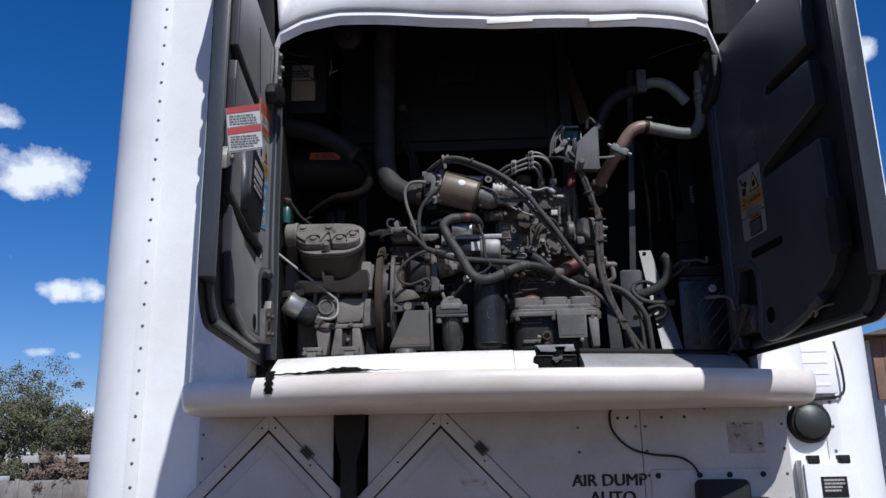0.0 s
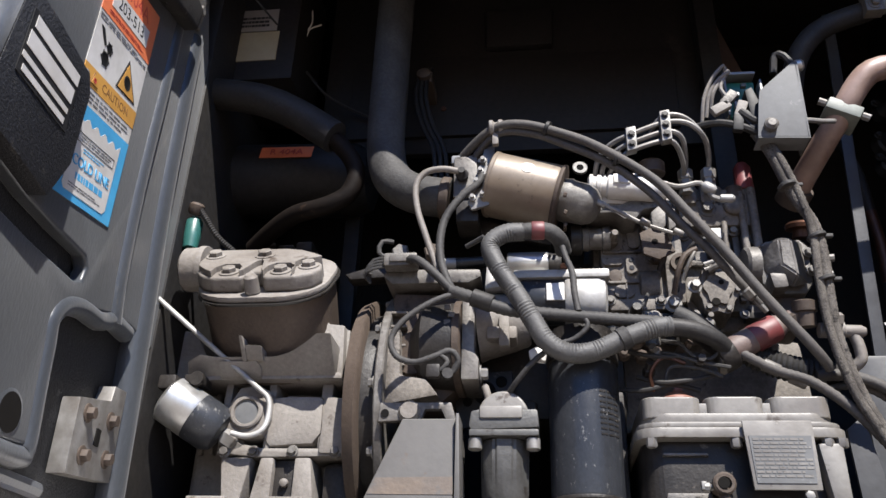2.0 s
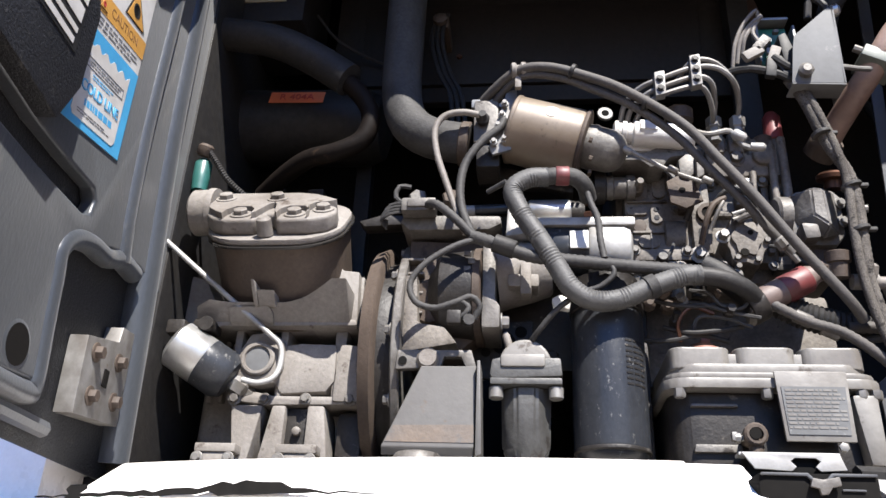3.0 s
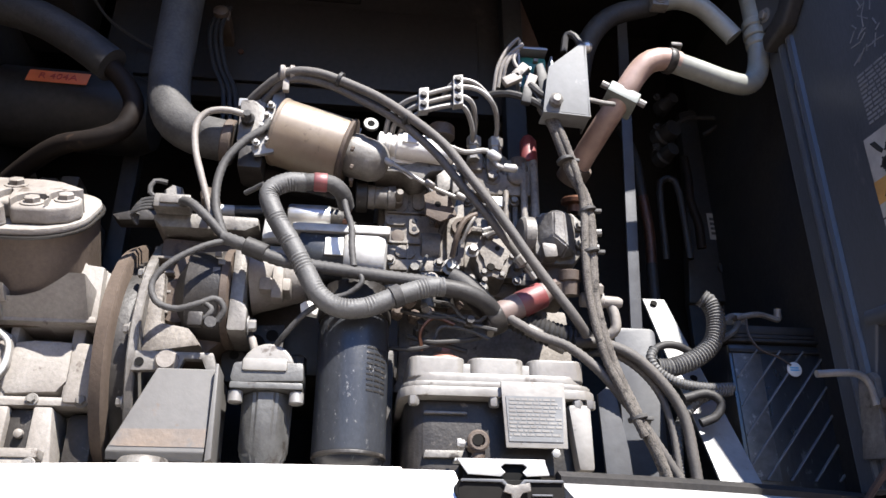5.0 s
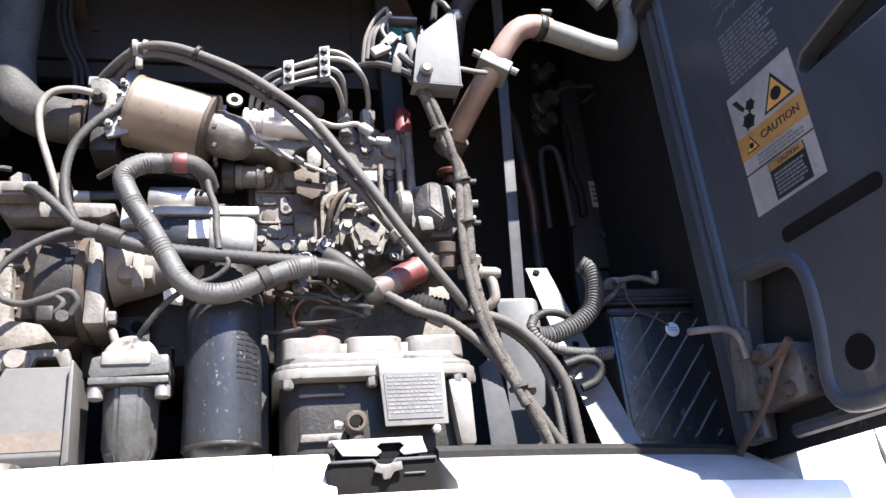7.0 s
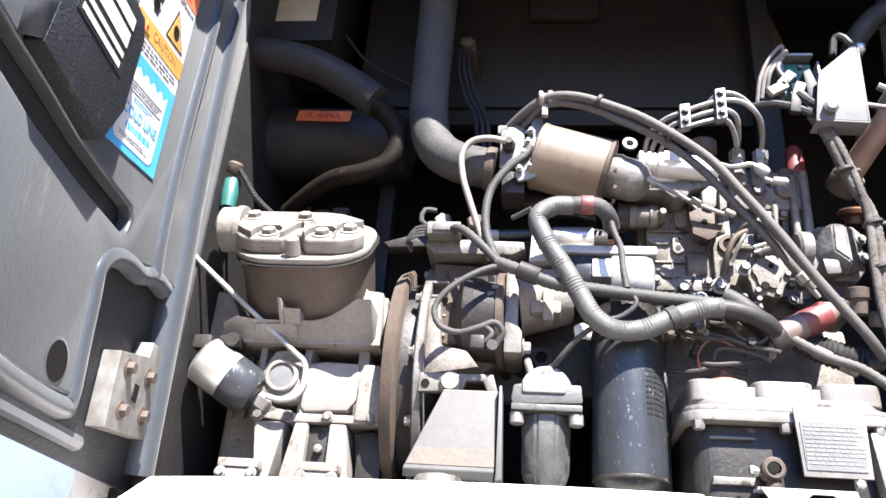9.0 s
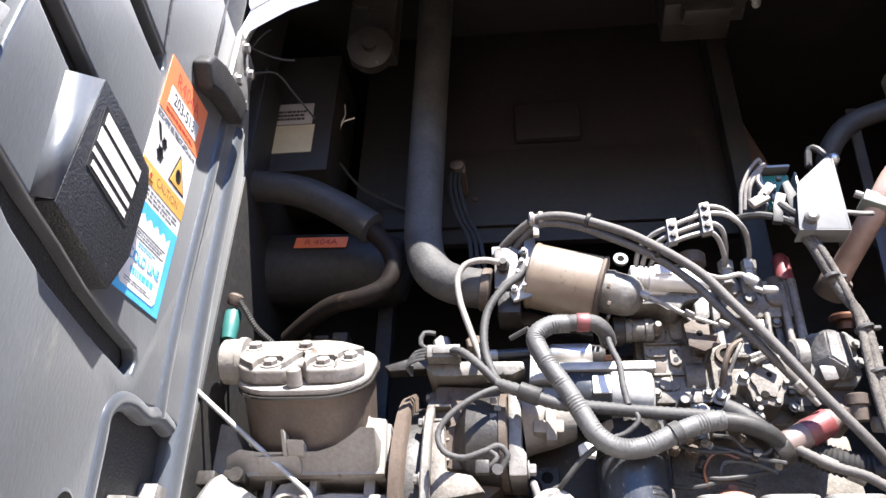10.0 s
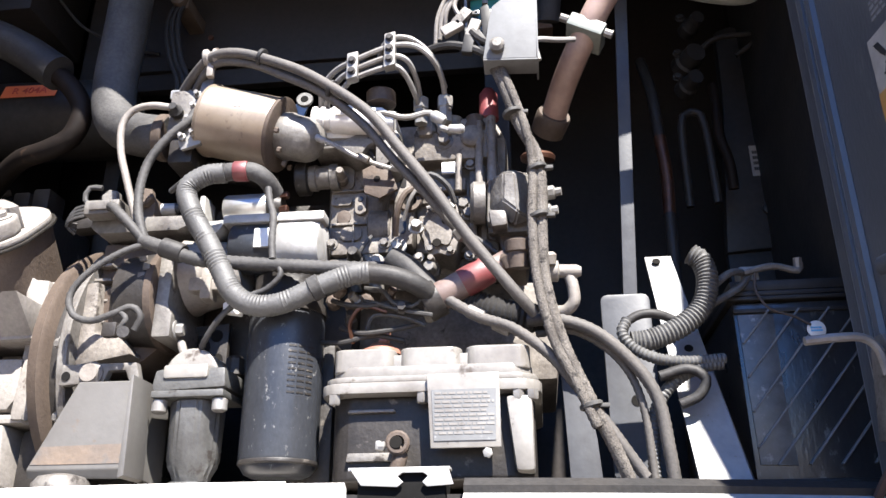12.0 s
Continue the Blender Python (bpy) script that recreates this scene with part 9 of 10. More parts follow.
    for q, r, mt in (([(-0.050, 2.508, 2.282), (-0.020, 2.505, 2.270), (0.030, 2.505, 2.250), (0.080, 2.508, 2.244), (0.14, 2.510, 2.238), (0.20, 2.512, 2.233), (0.25, 2.515, 2.230)], 0.0098, LOOM),
                     ([(-0.048, 2.510, 2.282), (-0.066, 2.515, 2.33), (-0.070, 2.518, 2.375), (-0.062, 2.52, 2.415), (-0.040, 2.522, 2.450), (-0.016, 2.522, 2.472), (-0.006, 2.525, 2.492)], 0.0068, LOOM),
                     ([(-0.048, 2.508, 2.282), (-0.072, 2.508, 2.308), (-0.096, 2.512, 2.332), (-0.112, 2.525, 2.345), (-0.122, 2.54, 2.350)], 0.0070, LOOM),
                     ([(-0.042, 2.508, 2.278), (-0.075, 2.500, 2.262), (-0.112, 2.496, 2.235), (-0.132, 2.496, 2.205), (-0.124, 2.496, 2.178), (-0.098, 2.496, 2.168), (-0.070, 2.496, 2.176), (-0.048, 2.50, 2.186), (-0.036, 2.505, 2.174), (-0.044, 2.51, 2.158)], 0.0048, LOOM),
                     ([(-0.060, 2.498, 2.178), (-0.050, 2.495, 2.168), (-0.060, 2.498, 2.156), (-0.074, 2.505, 2.152)], 0.0038, LOOM),
                     ([(0.114, 2.52, 2.362), (0.120, 2.515, 2.335), (0.128, 2.512, 2.31), (0.130, 2.508, 2.275), (0.134, 2.505, 2.245)], 0.0052, LOOM),
                     ([(0.140, 2.508, 2.240), (0.146, 2.505, 2.222), (0.128, 2.508, 2.205), (0.10, 2.51, 2.195), (0.07, 2.515, 2.175), (0.045, 2.53, 2.150), (0.030, 2.55, 2.135)], 0.0042, LOOM)):
        bm = B()
        tube(bm, q, r, 10, 0.007, ribs=r * 0.10, rib_step=0.009)
        part("branch", bm, mt, hn)
    bm = B()
    lathe(bm, (-0.018, 2.505, 2.270), (0.92, 0, -0.36), [(0, 0.012), (0.001, 0.0135), (0.030, 0.0135), (0.032, 0.012)], 14)
    part("tape_wrap", bm, RUBBER, hn)
    bm = B()
    box(bm, (-0.080, 2.492, 2.145), (-0.060, 2.505, 2.165), 0.004)
    lathe(bm, (-0.052, 2.500, 2.150), (0.3, -1, 0), [(0, 0.008), (0.010, 0.008)], 10)
    part("sensor_plug", bm, CAST_D, hn)
    bm = B()
    slab(bm, [(0.062, 2.196), (0.074, 2.203), (0.088, 2.193), (0.086, 2.180), (0.064, 2.184)], 2.53, 2.545, bevel=0.002)
    part("torn_tape", bm, S_WHITE, hn, "scrap of white tape")
    bm = B()
    tube(bm, [(-0.002, 2.51, 2.372), (-0.03, 2.53, 2.366)], 0.004, 8)
    part("stub", bm, LOOM, hn)

    # ground loops near the red hose
    gl = thing("ground_leads", (0.30, 2.55, 2.18), "looped bare earth leads under the conduit", "wiring")
    for q, mt in (([(0.250, 2.54, 2.212), (0.275, 2.535, 2.205), (0.290, 2.535, 2.188), (0.315, 2.535, 2.183), (0.328, 2.535, 2.20), (0.310, 2.54, 2.215)], LOOM),
                  ([(0.245, 2.54, 2.195), (0.27, 2.535, 2.188), (0.300, 2.535, 2.178), (0.34, 2.535, 2.170)], LOOM),
                  ([(0.235, 2.55, 2.14), (0.232, 2.54, 2.165), (0.250, 2.535, 2.185), (0.28, 2.54, 2.178)], COPPER),
                  ([(0.252, 2.55, 2.155), (0.262, 2.545, 2.175), (0.30, 2.545, 2.172), (0.33, 2.545, 2.160)], LOOM)):
        bm = B()
        tube(bm, q, 0.0028, 6, 0.005)
        part("lead", bm, mt, gl)
    for x, z in ((0.20, 2.205), (0.225, 2.20), (0.246, 2.205)):
        bm = B()
        lathe(bm, (x, 2.58, z), (0, -1, 0), [(0, 0.010), (0.014, 0.009), (0.018, 0.005)], 8)
        part("stud_nut", bm, CAST_B, gl)


electrics()


def right_end():
    # red-sleeved hose to a brass valve
    h = thing("return_hose", (0.40, 2.54, 2.20), "red-banded rubber hose joined to a brass valve", "hose")
    bm = B()
    lathe(bm, (0.348, 2.552, 2.200), (0.86, -0.05, 0.45), [(-0.02, 0.016), (-0.012, 0.0195), (0.010, 0.0195), (0.014, 0.019), (0.030, 0.019), (0.076, 0.017), (0.084, 0.013), (0.100, 0.013)], 20)
    part("hose_end", bm, HOSE_R, h)
    bm = B()
    lathe(bm, (0.378, 2.5505, 2.2155), (0.86, -0.05, 0.45), [(0, 0.0195), (0.002, 0.0202), (0.038, 0.0196), (0.040, 0.018)], 20)
    part("red_band", bm, RED, h, "red rubber band")
    bm = B()
    lathe(bm, (0.338, 2.553, 2.195), (0.86, -0.05, 0.45), [(-0.012, 0.024), (-0.010, 0.0255), (0.010, 0.0255), (0.012, 0.024)], 20)
    part("worm_clip", bm, CAST_D, h)
    bm = B()
    tube(bm, [(0.28, 2.57, 2.262), (0.30, 2.565, 2.248), (0.325, 2.56, 2.220), (0.345, 2.555, 2.196)], 0.018, 14)
    part("black_hose", bm, RUBBER, h)
    bm = B()
    tube(bm, [(0.355, 2.57, 2.215), (0.39, 2.57, 2.195), (0.43, 2.572, 2.180), (0.49, 2.58, 2.170)], 0.020, 14, ribs=0.0025, rib_step=0.007)
    part("ribbed_hose", bm, RUBBER, h)
    v = thing("drain_valve", (0.46, 2.54, 2.22), "dusty brass valve tree beside the loom", "valve")
    for o, a, prof in (((0.430, 2.545, 2.238), (0.9, 0, 0.45), [(0, 0.013), (0.004, 0.016), (0.022, 0.016), (0.026, 0.012)]), ((0.452, 2.54, 2.230), (0, -0.2, 1), [(0, 0.014), (0.020, 0.014), (0.022, 0.017), (0.036, 0.017), (0.038, 0.012)]),
                       ((0.470, 2.548, 2.228), (1, 0, -0.05), [(0, 0.011), (0.018, 0.011), (0.020, 0.014), (0.032, 0.014), (0.034, 0.009), (0.056, 0.009), (0.062, 0.006)]), ((0.488, 2.535, 2.232), (0, -0.4, 1), [(0, 0.012), (0.012, 0.013), (0.016, 0.009)])):
        bm = B()
        lathe(bm, o, a, prof, 6 if prof[0][1] == 0.013 else 14)
        part("valve_piece", bm, CAST if o[0] > 0.46 else CAST_B, v)
    bm = B()
    tube(bm, [(0.516, 2.550, 2.222), (0.520, 2.55, 2.205), (0.520, 2.552, 2.185), (0.508, 2.56, 2.176), (0.495, 2.565, 2.178)], 0.008, 10, 0.005)
    part("copper_elbow", bm, CAST, v)

    # bracket strips and plates
    bm = B()
    for p0, p1, p2, p3 in (((0.642, 2.745, 2.317), (0.681, 2.745, 2.317), (0.710, 2.540, 1.945), (0.650, 2.540, 1.945)),):
        a, b, c, d = (bm.verts.new(q) for q in (p0, p1, p2, p3))
        bm.faces.new((a, b, c, d))
        e2, f2 = bm.verts.new((0.688, 2.775, 2.310)), bm.verts.new((0.722, 2.575, 1.942))
        bm.faces.new((b, e2, f2, c))
    ob = part("angle_strip", bm, ZINC, None, smooth=False)
    mod = ob.modifiers.new("thickness", "SOLIDIFY")
    mod.thickness = 0.004
    tagged(ob, "pale galvanised angle strip leaning with punched holes", "bracket")
    for t in (0.0, 0.62, 1.0):
        bm = B()
        q = Vector((0.657, 2.737, 2.304)).lerp(Vector((0.684, 2.602, 2.047)), t)
        lathe(bm, q - Vector((0, 0.002, 0)), (0, -0.9, 0.45), [(0, 0.006), (0.0026, 0.006)], 12)
        part("punched_hole", bm, DARKHOLE, ob)
    bm = B()
    slab(bm, round_rect(0.565, 1.945, 0.635, 2.240, 0.01, 3), 2.690, 2.697, bevel=0.002)
    pl = single("support_plate", bm, GREYPAINT, "grey dusty support plate with a round hole", "plate")
    bm = B()
    lathe(bm, (0.604, 2.690, 2.085), (0, -1, 0), [(0, 0.008), (0.0008, 0.008)], 14)
    part("punched_hole", bm, DARKHOLE, pl)
    bm = B()
    slab(bm, [(0.642, 2.95), (0.662, 2.95), (0.620, 2.238), (0.600, 2.238)], 2.705, 2.711, bevel=0.001)
    single("tall_bar", bm, GREYPAINT, "tall thin grey steel bar", "bar")
    bm = B()
    slab(bm, [(0.500, 2.10), (0.525, 2.12), (0.540, 2.02), (0.545, 1.945), (0.505, 1.945)], 2.60, 2.606, bevel=0.001)
    single("gusset_plate", bm, GREYPAINT, "pale gusset plate at the end of the engine cover", "plate")

    # conduits at the battery
    for q, r, rb, mt, nm in (([(0.682, 2.600, 2.262), (0.694, 2.598, 2.250), (0.698, 2.595, 2.222), (0.686, 2.592, 2.185), (0.655, 2.59, 2.158), (0.615, 2.59, 2.142), (0.592, 2.59, 2.140)], 0.0150, 0.002, CONDUIT, "thick grey corrugated conduit curling to the battery"),
                             ([(0.588, 2.585, 2.168), (0.580, 2.58, 2.15), (0.592, 2.58, 2.130), (0.620, 2.58, 2.115), (0.66, 2.582, 2.110), (0.705, 2.585, 2.113)], 0.0078, 0.0012, CONDUIT, "thin corrugated conduit beside the angle strip"),
                             ([(0.700, 2.587, 2.108), (0.670, 2.585, 2.102), (0.640, 2.585, 2.086), (0.615, 2.585, 2.055), (0.606, 2.585, 2.01), (0.604, 2.585, 1.95)], 0.0085, 0.0012, CONDUIT, "thin corrugated conduit dropping to the floor"),
                             ([(0.585, 2.588, 2.165), (0.605, 2.588, 2.176), (0.630, 2.59, 2.176), (0.66, 2.60, 2.165)], 0.006, 0, RUBBER, "black lead looped over the angle strip"),
                             # Last entry: black tube drawn where the conduit's shadow falls on the strip.
                             ([(0.62, 2.572, 2.090), (0.655, 2.57, 2.098), (0.675, 2.57, 2.085), (0.665, 2.572, 2.065), (0.642, 2.575, 2.055)], 0.0065, 0, RUBBER, "black hooked tube in place of a conduit's shadow on the angle strip")):
        bm = B()
        tube(bm, q, r, 12, 0.006, ribs=rb, rib_step=0.005)
        single("battery_conduit", bm, mt, nm, "conduit", "battery conduits")

    # battery
    b = thing("battery", (0.83, 2.76, 1.94), "black ribbed truck battery with a charge eye and wired terminals", "battery")
    bm = B()
    box(bm, (0.737, 2.648, 1.945), (0.912, 2.94, 2.206), 0.006)
    part("case", bm, BATTERY, b)
    bm = B()
    box(bm, (0.731, 2.641, 2.207), (0.918, 2.946, 2.213), 0.002)
    box(bm, (0.735, 2.645, 2.2145), (0.914, 2.942, 2.222), 0.003)
    box(bm, (0.738, 2.648, 2.2225), (0.911, 2.939, 2.238), 0.004)
    part("lid", bm, BLACK, b)
    lean, rise = 0.175, 0.205
    for kk in range(8):
        x = 0.608 + kk * 0.039
        t0 = max(0.0, (0.743 - x) / lean)
        t1 = min(1.0, (0.906 - x) / lean)
        if t1 - t0 < 0.12:
            continue
        p0, p1 = (x + lean * t0, 1.990 + rise * t0), (x + lean * t1, 1.990 + rise * t1)
        bm = slab(B(), [p0, (p0[0] + 0.0024, p0[1] - 0.0014), (p1[0] + 0.0024, p1[1] - 0.0014), p1], 2.6425, 2.649, bevel=0.0008)
        part("case_rib", bm, DULLPLATE, b)
    bm = B()
    box(bm, (0.735, 2.640, 1.955), (0.916, 2.650, 1.972), 0.003)
    part("base_rim", bm, BLACK, b)
    bm = B()
    box(bm, (0.737, 2.644, 2.19), (0.914, 2.648, 2.196), 0.001)
    part("lid_rim", bm, BLACK, b)
    # Pale band paints the strip of sun on the battery's left end.
    bm = slab(B(), [(0.744, 1.990), (0.790, 1.988), (0.787, 2.080), (0.789, 2.188), (0.742, 2.188)], 2.6455, 2.6478, bevel=0.0005)
    part("sunlit_band", bm, SUNLIT_PATCH, b, "paler band for the sunlit end of the case")
    bm = B()
    lathe(bm, (0.840, 2.643, 2.163), (0, -1, 0), [(0, 0.012), (0.002, 0.012), (0.003, 0.010)], 20)
    part("charge_eye", bm, S_WHITE, b, "pale blue round charge label")
    bm = B()
    bars(bm, facing((0.840, 2.6398, 2.163), (1, 0, 0), (0, -1, 0)), 0.016, 0.008, 2, 3)
    part("charge_print", bm, S_BLUE, b, smooth=False)
    for x in (0.765, 0.880):
        bm = B()
        lathe(bm, (x, 2.70, 2.235), (0, 0, 1), [(0, 0.012), (0.014, 0.010), (0.018, 0.006)], 12)
        part("terminal_post", bm, STEEL, b)
    for q in ([(0.705, 2.60, 2.215), (0.735, 2.62, 2.24), (0.765, 2.66, 2.252), (0.785, 2.69, 2.25)], [(0.700, 2.60, 2.19), (0.73, 2.62, 2.21), (0.752, 2.64, 2.228), (0.770, 2.66, 2.25)], [(0.76, 2.65, 2.25), (0.80, 2.65, 2.258), (0.832, 2.65, 2.25), (0.838, 2.655, 2.262)]):
        bm = B()
        tube(bm, q, 0.005, 8)
        part("terminal_lead", bm, CAST_G, b)
    bm = B()
    box(bm, (0.756, 2.655, 2.240), (0.782, 2.69, 2.262), 0.004)
    part("terminal_clamp", bm, STEEL, b)
    bm = B()
    lathe(bm, (0.834, 2.652, 2.255), (0, -0.3, 1), [(0, 0.006), (0.014, 0.006)], 8)
    part("terminal_clamp", bm, STEEL, b)
    bm = B()
    tube(bm, [(0.772, 2.64, 2.245), (0.768, 2.632, 2.215), (0.782, 2.63, 2.190), (0.81, 2.632, 2.180), (0.832, 2.636, 2.168)], 0.0018, 6)
    part("thin_wire", bm, CAST_B, b)
    bm = B()
    tube(bm, [(0.763, 2.46, 2.098), (0.800, 2.46, 2.101), (0.826, 2.462, 2.100), (0.840, 2.465, 2.088), (0.846, 2.468, 2.060)], 0.0052, 8, 0.006)
    single("hinge_rod", bm, STEEL, "bent steel rod at the hinge arm", "rod")
    bm = B()
    slab(bm, [(0.905, 2.13), (0.930, 2.13), (0.930, 1.945), (0.912, 1.945)], 2.622, 2.634, bevel=0.003)
    single("hold_down_bracket", bm, BLACK, "black battery hold-down bracket", "bracket")
    bm = B()
    q = [DR @ Vector(c) for c in ((0.10, 0.012, 2.055), (0.085, 0.022, 2.03), (0.05, 0.025, 1.99), (0.0, 0.03, 1.95), (-0.02, 0.03, 1.935))]
    tube(bm, q, 0.005, 6)
    single("rusty_strap", bm, RUSTSTRAP, "rusty strap hanging by the lower hinge", "strap")
    bm = B()
    q = [DR @ Vector(c) for c in ((0.115, 0.02, 2.06), (0.09, 0.02, 2.045), (0.07, 0.02, 2.04))]
    tube(bm, q, 0.006, 6)
    single("rusty_hook", bm, RUSTSTRAP, "small rusty hook on the hinge plate", "hook")


right_end()


def upper_bay():
    # control box with two paper labels, upper left
    c = thing("control_box", (-0.53, 2.66, 2.80), "black control box with two yellowed labels", "control box")
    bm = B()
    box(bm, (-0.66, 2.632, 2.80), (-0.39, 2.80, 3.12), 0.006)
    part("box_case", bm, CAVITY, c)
    bm = B()
    box(bm, (-0.518, 2.6295, 2.922), (-0.434, 2.632, 2.978), 0.0008)
    part("paper_label", bm, S_GREY, c, "greyed paper label")
    bm = bars(B(), facing((-0.478, 2.6290, 2.945), (1, 0, 0), (0, -1, 0)), 0.06, 0.03, 3, 2)
    part("label_print", bm, S_BLACK, c, smooth=False)
    bm = B()
    box(bm, (-0.510, 2.6295, 2.846), (-0.427, 2.632, 2.919), 0.0008)
    part("paper_label", bm, S_CREAM, c, "yellowed paper label")
    bm = B()
    tube(bm, [(-0.390, 2.70, 3.035), (-0.384, 2.69, 2.99), (-0.400, 2.69, 2.952), (-0.405, 2.69, 2.938), (-0.396, 2.69, 2.935), (-0.392, 2.69, 2.952), (-0.386, 2.69, 2.975), (-0.362, 2.69, 2.985)], 0.0018, 6, 0.006)
    single("tied_wire", bm, S_WHITE, "knotted white wire end on the back panel", "wire")
    bm = B()
    tube(bm, [(-0.385, 2.70, 2.87), (-0.34, 2.72, 2.82), (-0.26, 2.74, 2.78), (-0.2, 2.75, 2.77)], 0.003, 6)
    single("thin_wire", bm, RUBBER, "thin dark wire crossing the back panel", "wire")
    # wires at the hood's left corner
    for q in ([(-0.545, 2.42, 2.965), (-0.50, 2.43, 2.935), (-0.455, 2.44, 2.915), (-0.42, 2.45, 2.915)], [(-0.535, 2.44, 2.90), (-0.51, 2.44, 2.935), (-0.485, 2.43, 2.965), (-0.47, 2.43, 2.98)],
              [(-0.50, 2.46, 2.90), (-0.46, 2.47, 2.905), (-0.43, 2.50, 2.88), (-0.40, 2.55, 2.86)]):
        bm = B()
        tube(bm, q, 0.002, 6)
        single("corner_wire", bm, RUBBER, "thin wire at the corner of the opening", "wire", "corner wires")
    bm = B()
    tube(bm, [(0.66, 2.45, 2.86), (0.75, 2.44, 2.89), (0.84, 2.46, 2.92), (0.88, 2.47, 2.935)], 0.002, 6)
    single("corner_wire", bm, RUBBER, "thin wire at the corner of the opening", "wire", "corner wires")
    # round motor and bracket high in the bay
    bm = B()
    lathe(bm, (-0.305, 2.56, 3.04), (0.1, -0.9, -0.35), [(0, 0.045), (0.03, 0.045), (0.036, 0.036), (0.038, 0.015), (0.05, 0.013)], 24)
    box(bm, (-0.36, 2.56, 3.06), (-0.26, 2.62, 3.30), 0.004)
    single("small_fan_motor", bm, CAST_D, "dusty round motor hung under the bay roof", "motor")
    t = thing("top_latch", (0.35, 2.48, 3.05), "dusty latch bracket with a bright bolt under the hood", "latch")
    bm = B()
    box(bm, (0.27, 2.47, 3.02), (0.42, 2.52, 3.10), 0.006)
    box(bm, (0.30, 2.46, 2.99), (0.39, 2.50, 3.03), 0.012)
    box(bm, (0.28, 2.50, 3.06), (0.41, 2.60, 3.30), 0.004)
    part("latch_bracket", bm, CAST_D, t)
    bm = B()
    lathe(bm, (0.425, 2.455, 2.985), (0.25, -0.1, 1), [(0, 0.006), (0.004, 0.008), (0.03, 0.008), (0.034, 0.005)], 12)
    part("bright_bolt", bm, CHROME, t, "bright bolt")
    bm = B()
    tube(bm, [(0.425, 2.46, 3.01), (0.43, 2.48, 3.04), (0.41, 2.49, 3.05)], 0.005, 8)
    part("bolt_arm", bm, STEEL, t)


upper_bay()


# ---------------------------------------------------------------- yard and distance
def tree(x, y, height, spread, seed, leaf=None):
    rnd = random.Random(seed)
    t = thing("mesquite_tree", (x, y, 0), "dusty green scrub tree by the yard wall", "tree", "scrub trees")
    bm = B()
    tips = []
    for k in range(5):
        a = rnd.uniform(0, math.tau)
        lean = rnd.uniform(0.15, 0.5) * spread
        top = Vector((x + math.cos(a) * lean, y + math.sin(a) * lean, height * rnd.uniform(0.55, 0.8)))
        mid = Vector((x, y, 0)).lerp(top, 0.5) + Vector((rnd.uniform(-0.3, 0.3), rnd.uniform(-0.3, 0.3), 0.2))
        tube(bm, [(x + rnd.uniform(-0.1, 0.1), y + rnd.uniform(-0.1, 0.1), -0.05), mid, top], 0.16, 8, 0.5, r_end=0.04)
        tips += [mid, top]
        for j in range(3):
            b = rnd.uniform(0, math.tau)
            end = top + Vector((math.cos(b) * spread * 0.4, math.sin(b) * spread * 0.4, rnd.uniform(-0.4, 0.9)))
            tube(bm, [mid.lerp(top, 0.6), mid.lerp(end, 0.7), end], 0.06, 6, 0.5, r_end=0.02)
            tips.append(end)
    part("trunk", bm, BARK, t)
    verts, faces = [], []
    clumps = []
    for k in range(110):
        c = rnd.choice(tips) + Vector((rnd.gauss(0, spread * 0.30), rnd.gauss(0, spread * 0.30), rnd.gauss(0, height * 0.13)))
        c.z = max(c.z, height * 0.10)
        clumps.append((c, rnd.uniform(0.35, 0.95) * spread * 0.25))
    for c, r in clumps:
        for k in range(120):
            d = Vector((rnd.gauss(0, 1), rnd.gauss(0, 1), rnd.gauss(0, 0.8)))
            p = c + d * r * 0.55
            s = rnd.uniform(0.05, 0.13)
            u = Vector((rnd.uniform(-1, 1), rnd.uniform(-1, 1), rnd.uniform(-1, 1))).normalized()
            w = u.orthogonal().normalized()
            i = len(verts)
            verts += [p - u * s, p + w * s * 0.45, p + u * s, p - w * s * 0.45]
            faces.append((i, i + 1, i + 2, i + 3))
    me = bpy.data.meshes.new("crown")
    me.from_pydata(verts, [], faces)
    me.materials.append(leaf or LEAF)
    ob = new("crown", me)
    ob.parent = t
    ob.matrix_parent_inverse = Matrix.Translation(-t.location)
    tagged(ob, "thin dusty foliage", kind="stuff")
    return t


for q in ((-36.6, 62, 9.2, 4.6, 1), (-33.0, 62, 7.6, 3.8, 2), (-40.5, 61, 9.4, 4.6, 3), (-30.4, 63, 5.9, 3.0, 4), (-28.2, 64, 5.4, 2.8, 5, LEAF_DRY), (-26.2, 64, 5.0, 2.6, 6, LEAF_DRY),
          (-33.5, 58.4, 2.5, 1.6, 7), (-30.6, 58.3, 2.3, 1.4, 8, LEAF_DRY), (-28.4, 58.4, 2.0, 1.4, 9, LEAF_DRY)):
    tree(*q)


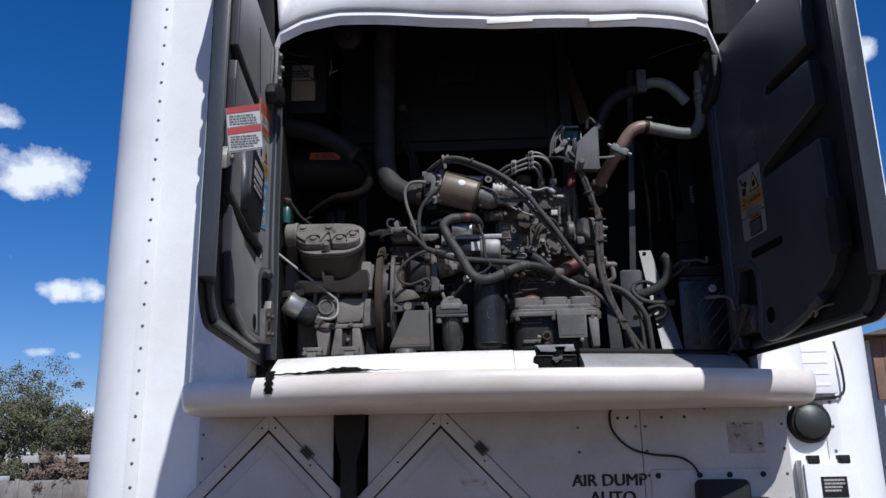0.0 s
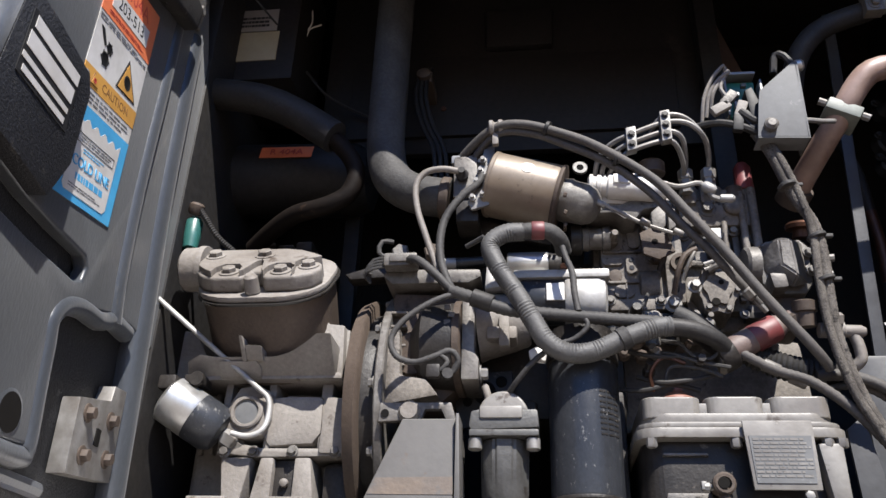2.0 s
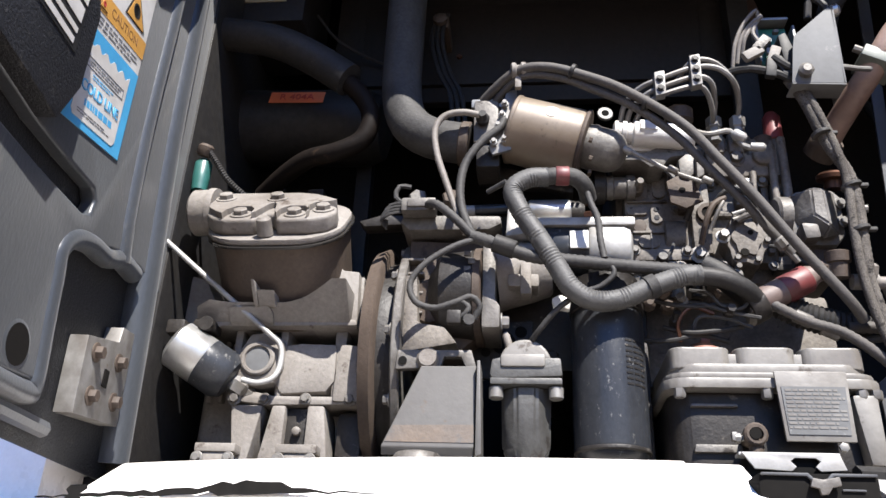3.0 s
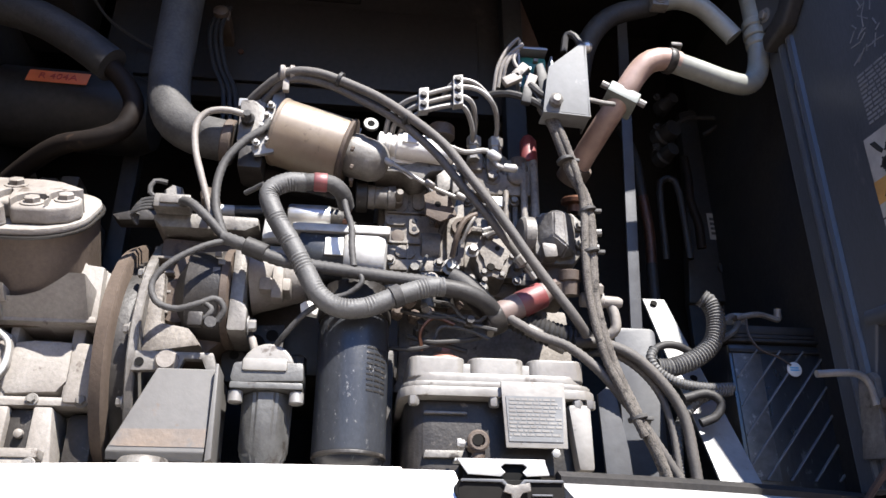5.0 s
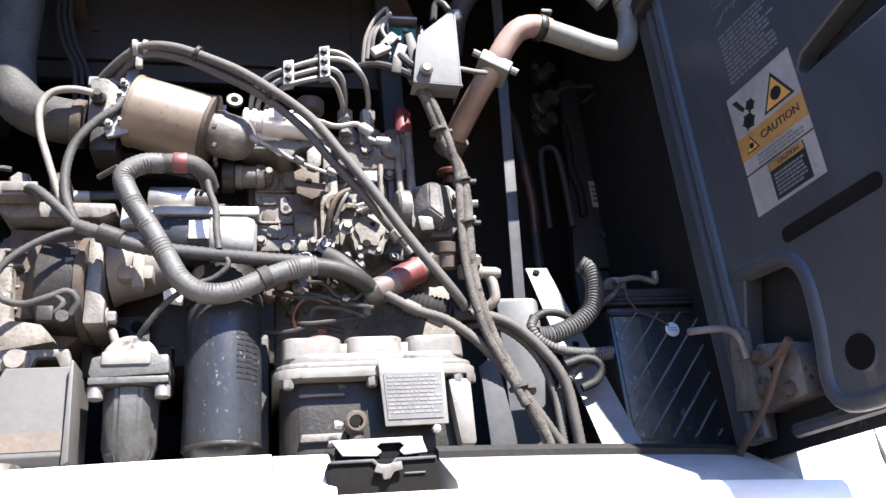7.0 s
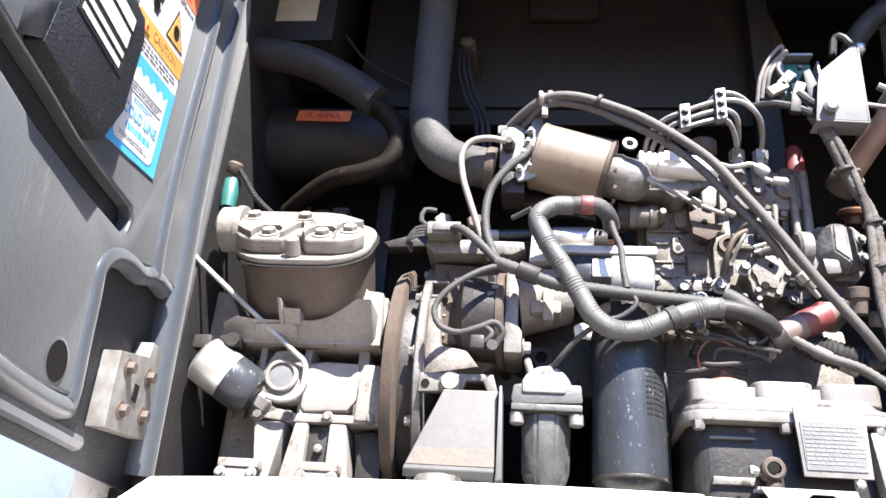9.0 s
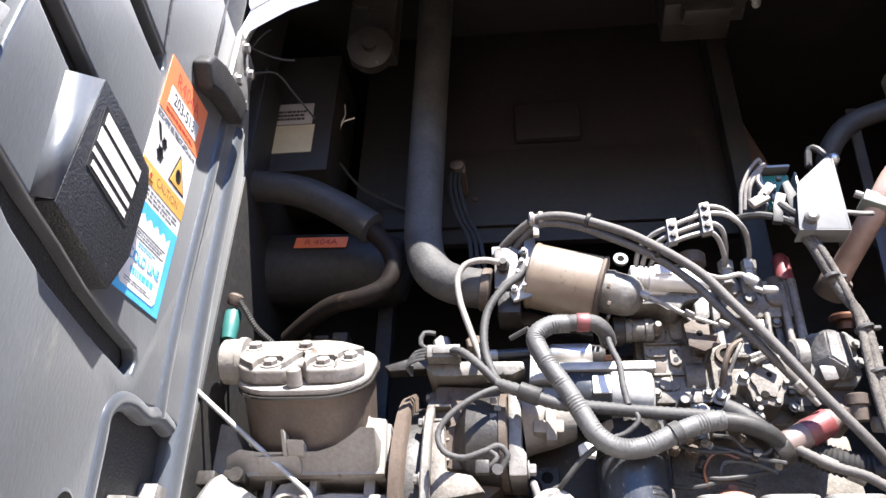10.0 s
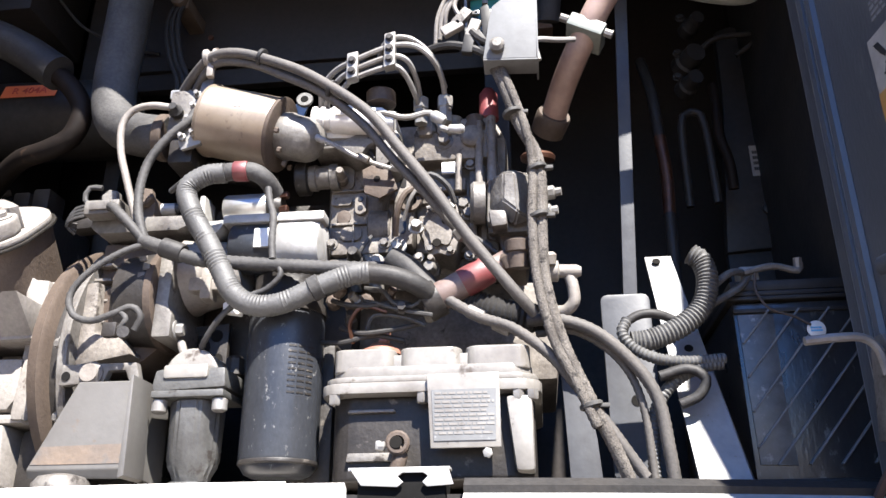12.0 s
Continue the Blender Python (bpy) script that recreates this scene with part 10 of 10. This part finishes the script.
def yard_wall():
    f = thing("yard_wall", (-30, 57, 0), "low stained block wall round the yard", "wall")
    rnd = random.Random(5)
    for k in range(9):
        x = -44.0 + 3.1 * k
        bm = B()
        box(bm, (x, 57 + rnd.uniform(-0.02, 0.02), -0.05), (x + 2.8, 57.2, 1.16 + rnd.uniform(-0.04, 0.03)), 0.02)
        part("wall_panel", bm, BLOCK, f)
        bm = B()
        box(bm, (x + 2.801, 56.93, -0.05), (x + 3.099, 57.25, 1.27), 0.02)
        part("pier", bm, BLOCK, f)


yard_wall()


def far_things():
    s = thing("storage_shed", (-27, 64, 0), "long low shed with a pale flat roof beyond the wall", "shed")
    bm = B()
    box(bm, (-32.4, 59.5, 0), (-22, 61, 2.35), 0.02)
    part("shed_wall", bm, BOARD, s)
    bm = B()
    box(bm, (-32.8, 59.2, 2.35), (-21.6, 61.4, 2.85), 0.03)
    part("shed_roof", bm, WHITE_OLD, s)
    c = thing("parked_trailer", (-36.5, 47, 0), "white flat trailer parked by the wall", "trailer")
    bm = B()
    box(bm, (-40, 46, 1.22), (-27.4, 48.4, 1.50), 0.03)
    part("deck", bm, WHITE, c)
    for x in (-38.0, -31.5):
        bm = B()
        lathe(bm, (x, 46.0, 0.5), (0, 1, 0), [(0, 0.3), (0.02, 0.5), (0.25, 0.5), (0.27, 0.3)], 20)
        box(bm, (x - 0.15, 46.2, 0.45), (x + 0.15, 48.2, 1.23), 0.02)
        part("wheel", bm, RUBBER, c)
    h = thing("brown_house", (21.5, 33, 0), "brown wood-sided house with a low shingle roof", "house")
    for k in range(40):
        bm = B()
        box(bm, (14.6 + 0.38 * k, 31.0 - 0.012 * (k % 2), 3.7), (14.6 + 0.38 * k + 0.375, 31.15, 5.98), 0.01)
        part("siding_board", bm, BROWN, h)
    bm = B()
    box(bm, (14.8, 31.151, 0), (29.8, 38, 5.98), 0)
    part("house_wall", bm, WHITE_OLD, h, "pale plastered wall", smooth=False)
    bm = B()
    slab(bm, [(14.0, 6.0), (30.6, 6.0), (22.8, 8.2)], 30.4, 38.6, bevel=0.02)
    part("roof", bm, ROOF, h)


far_things()
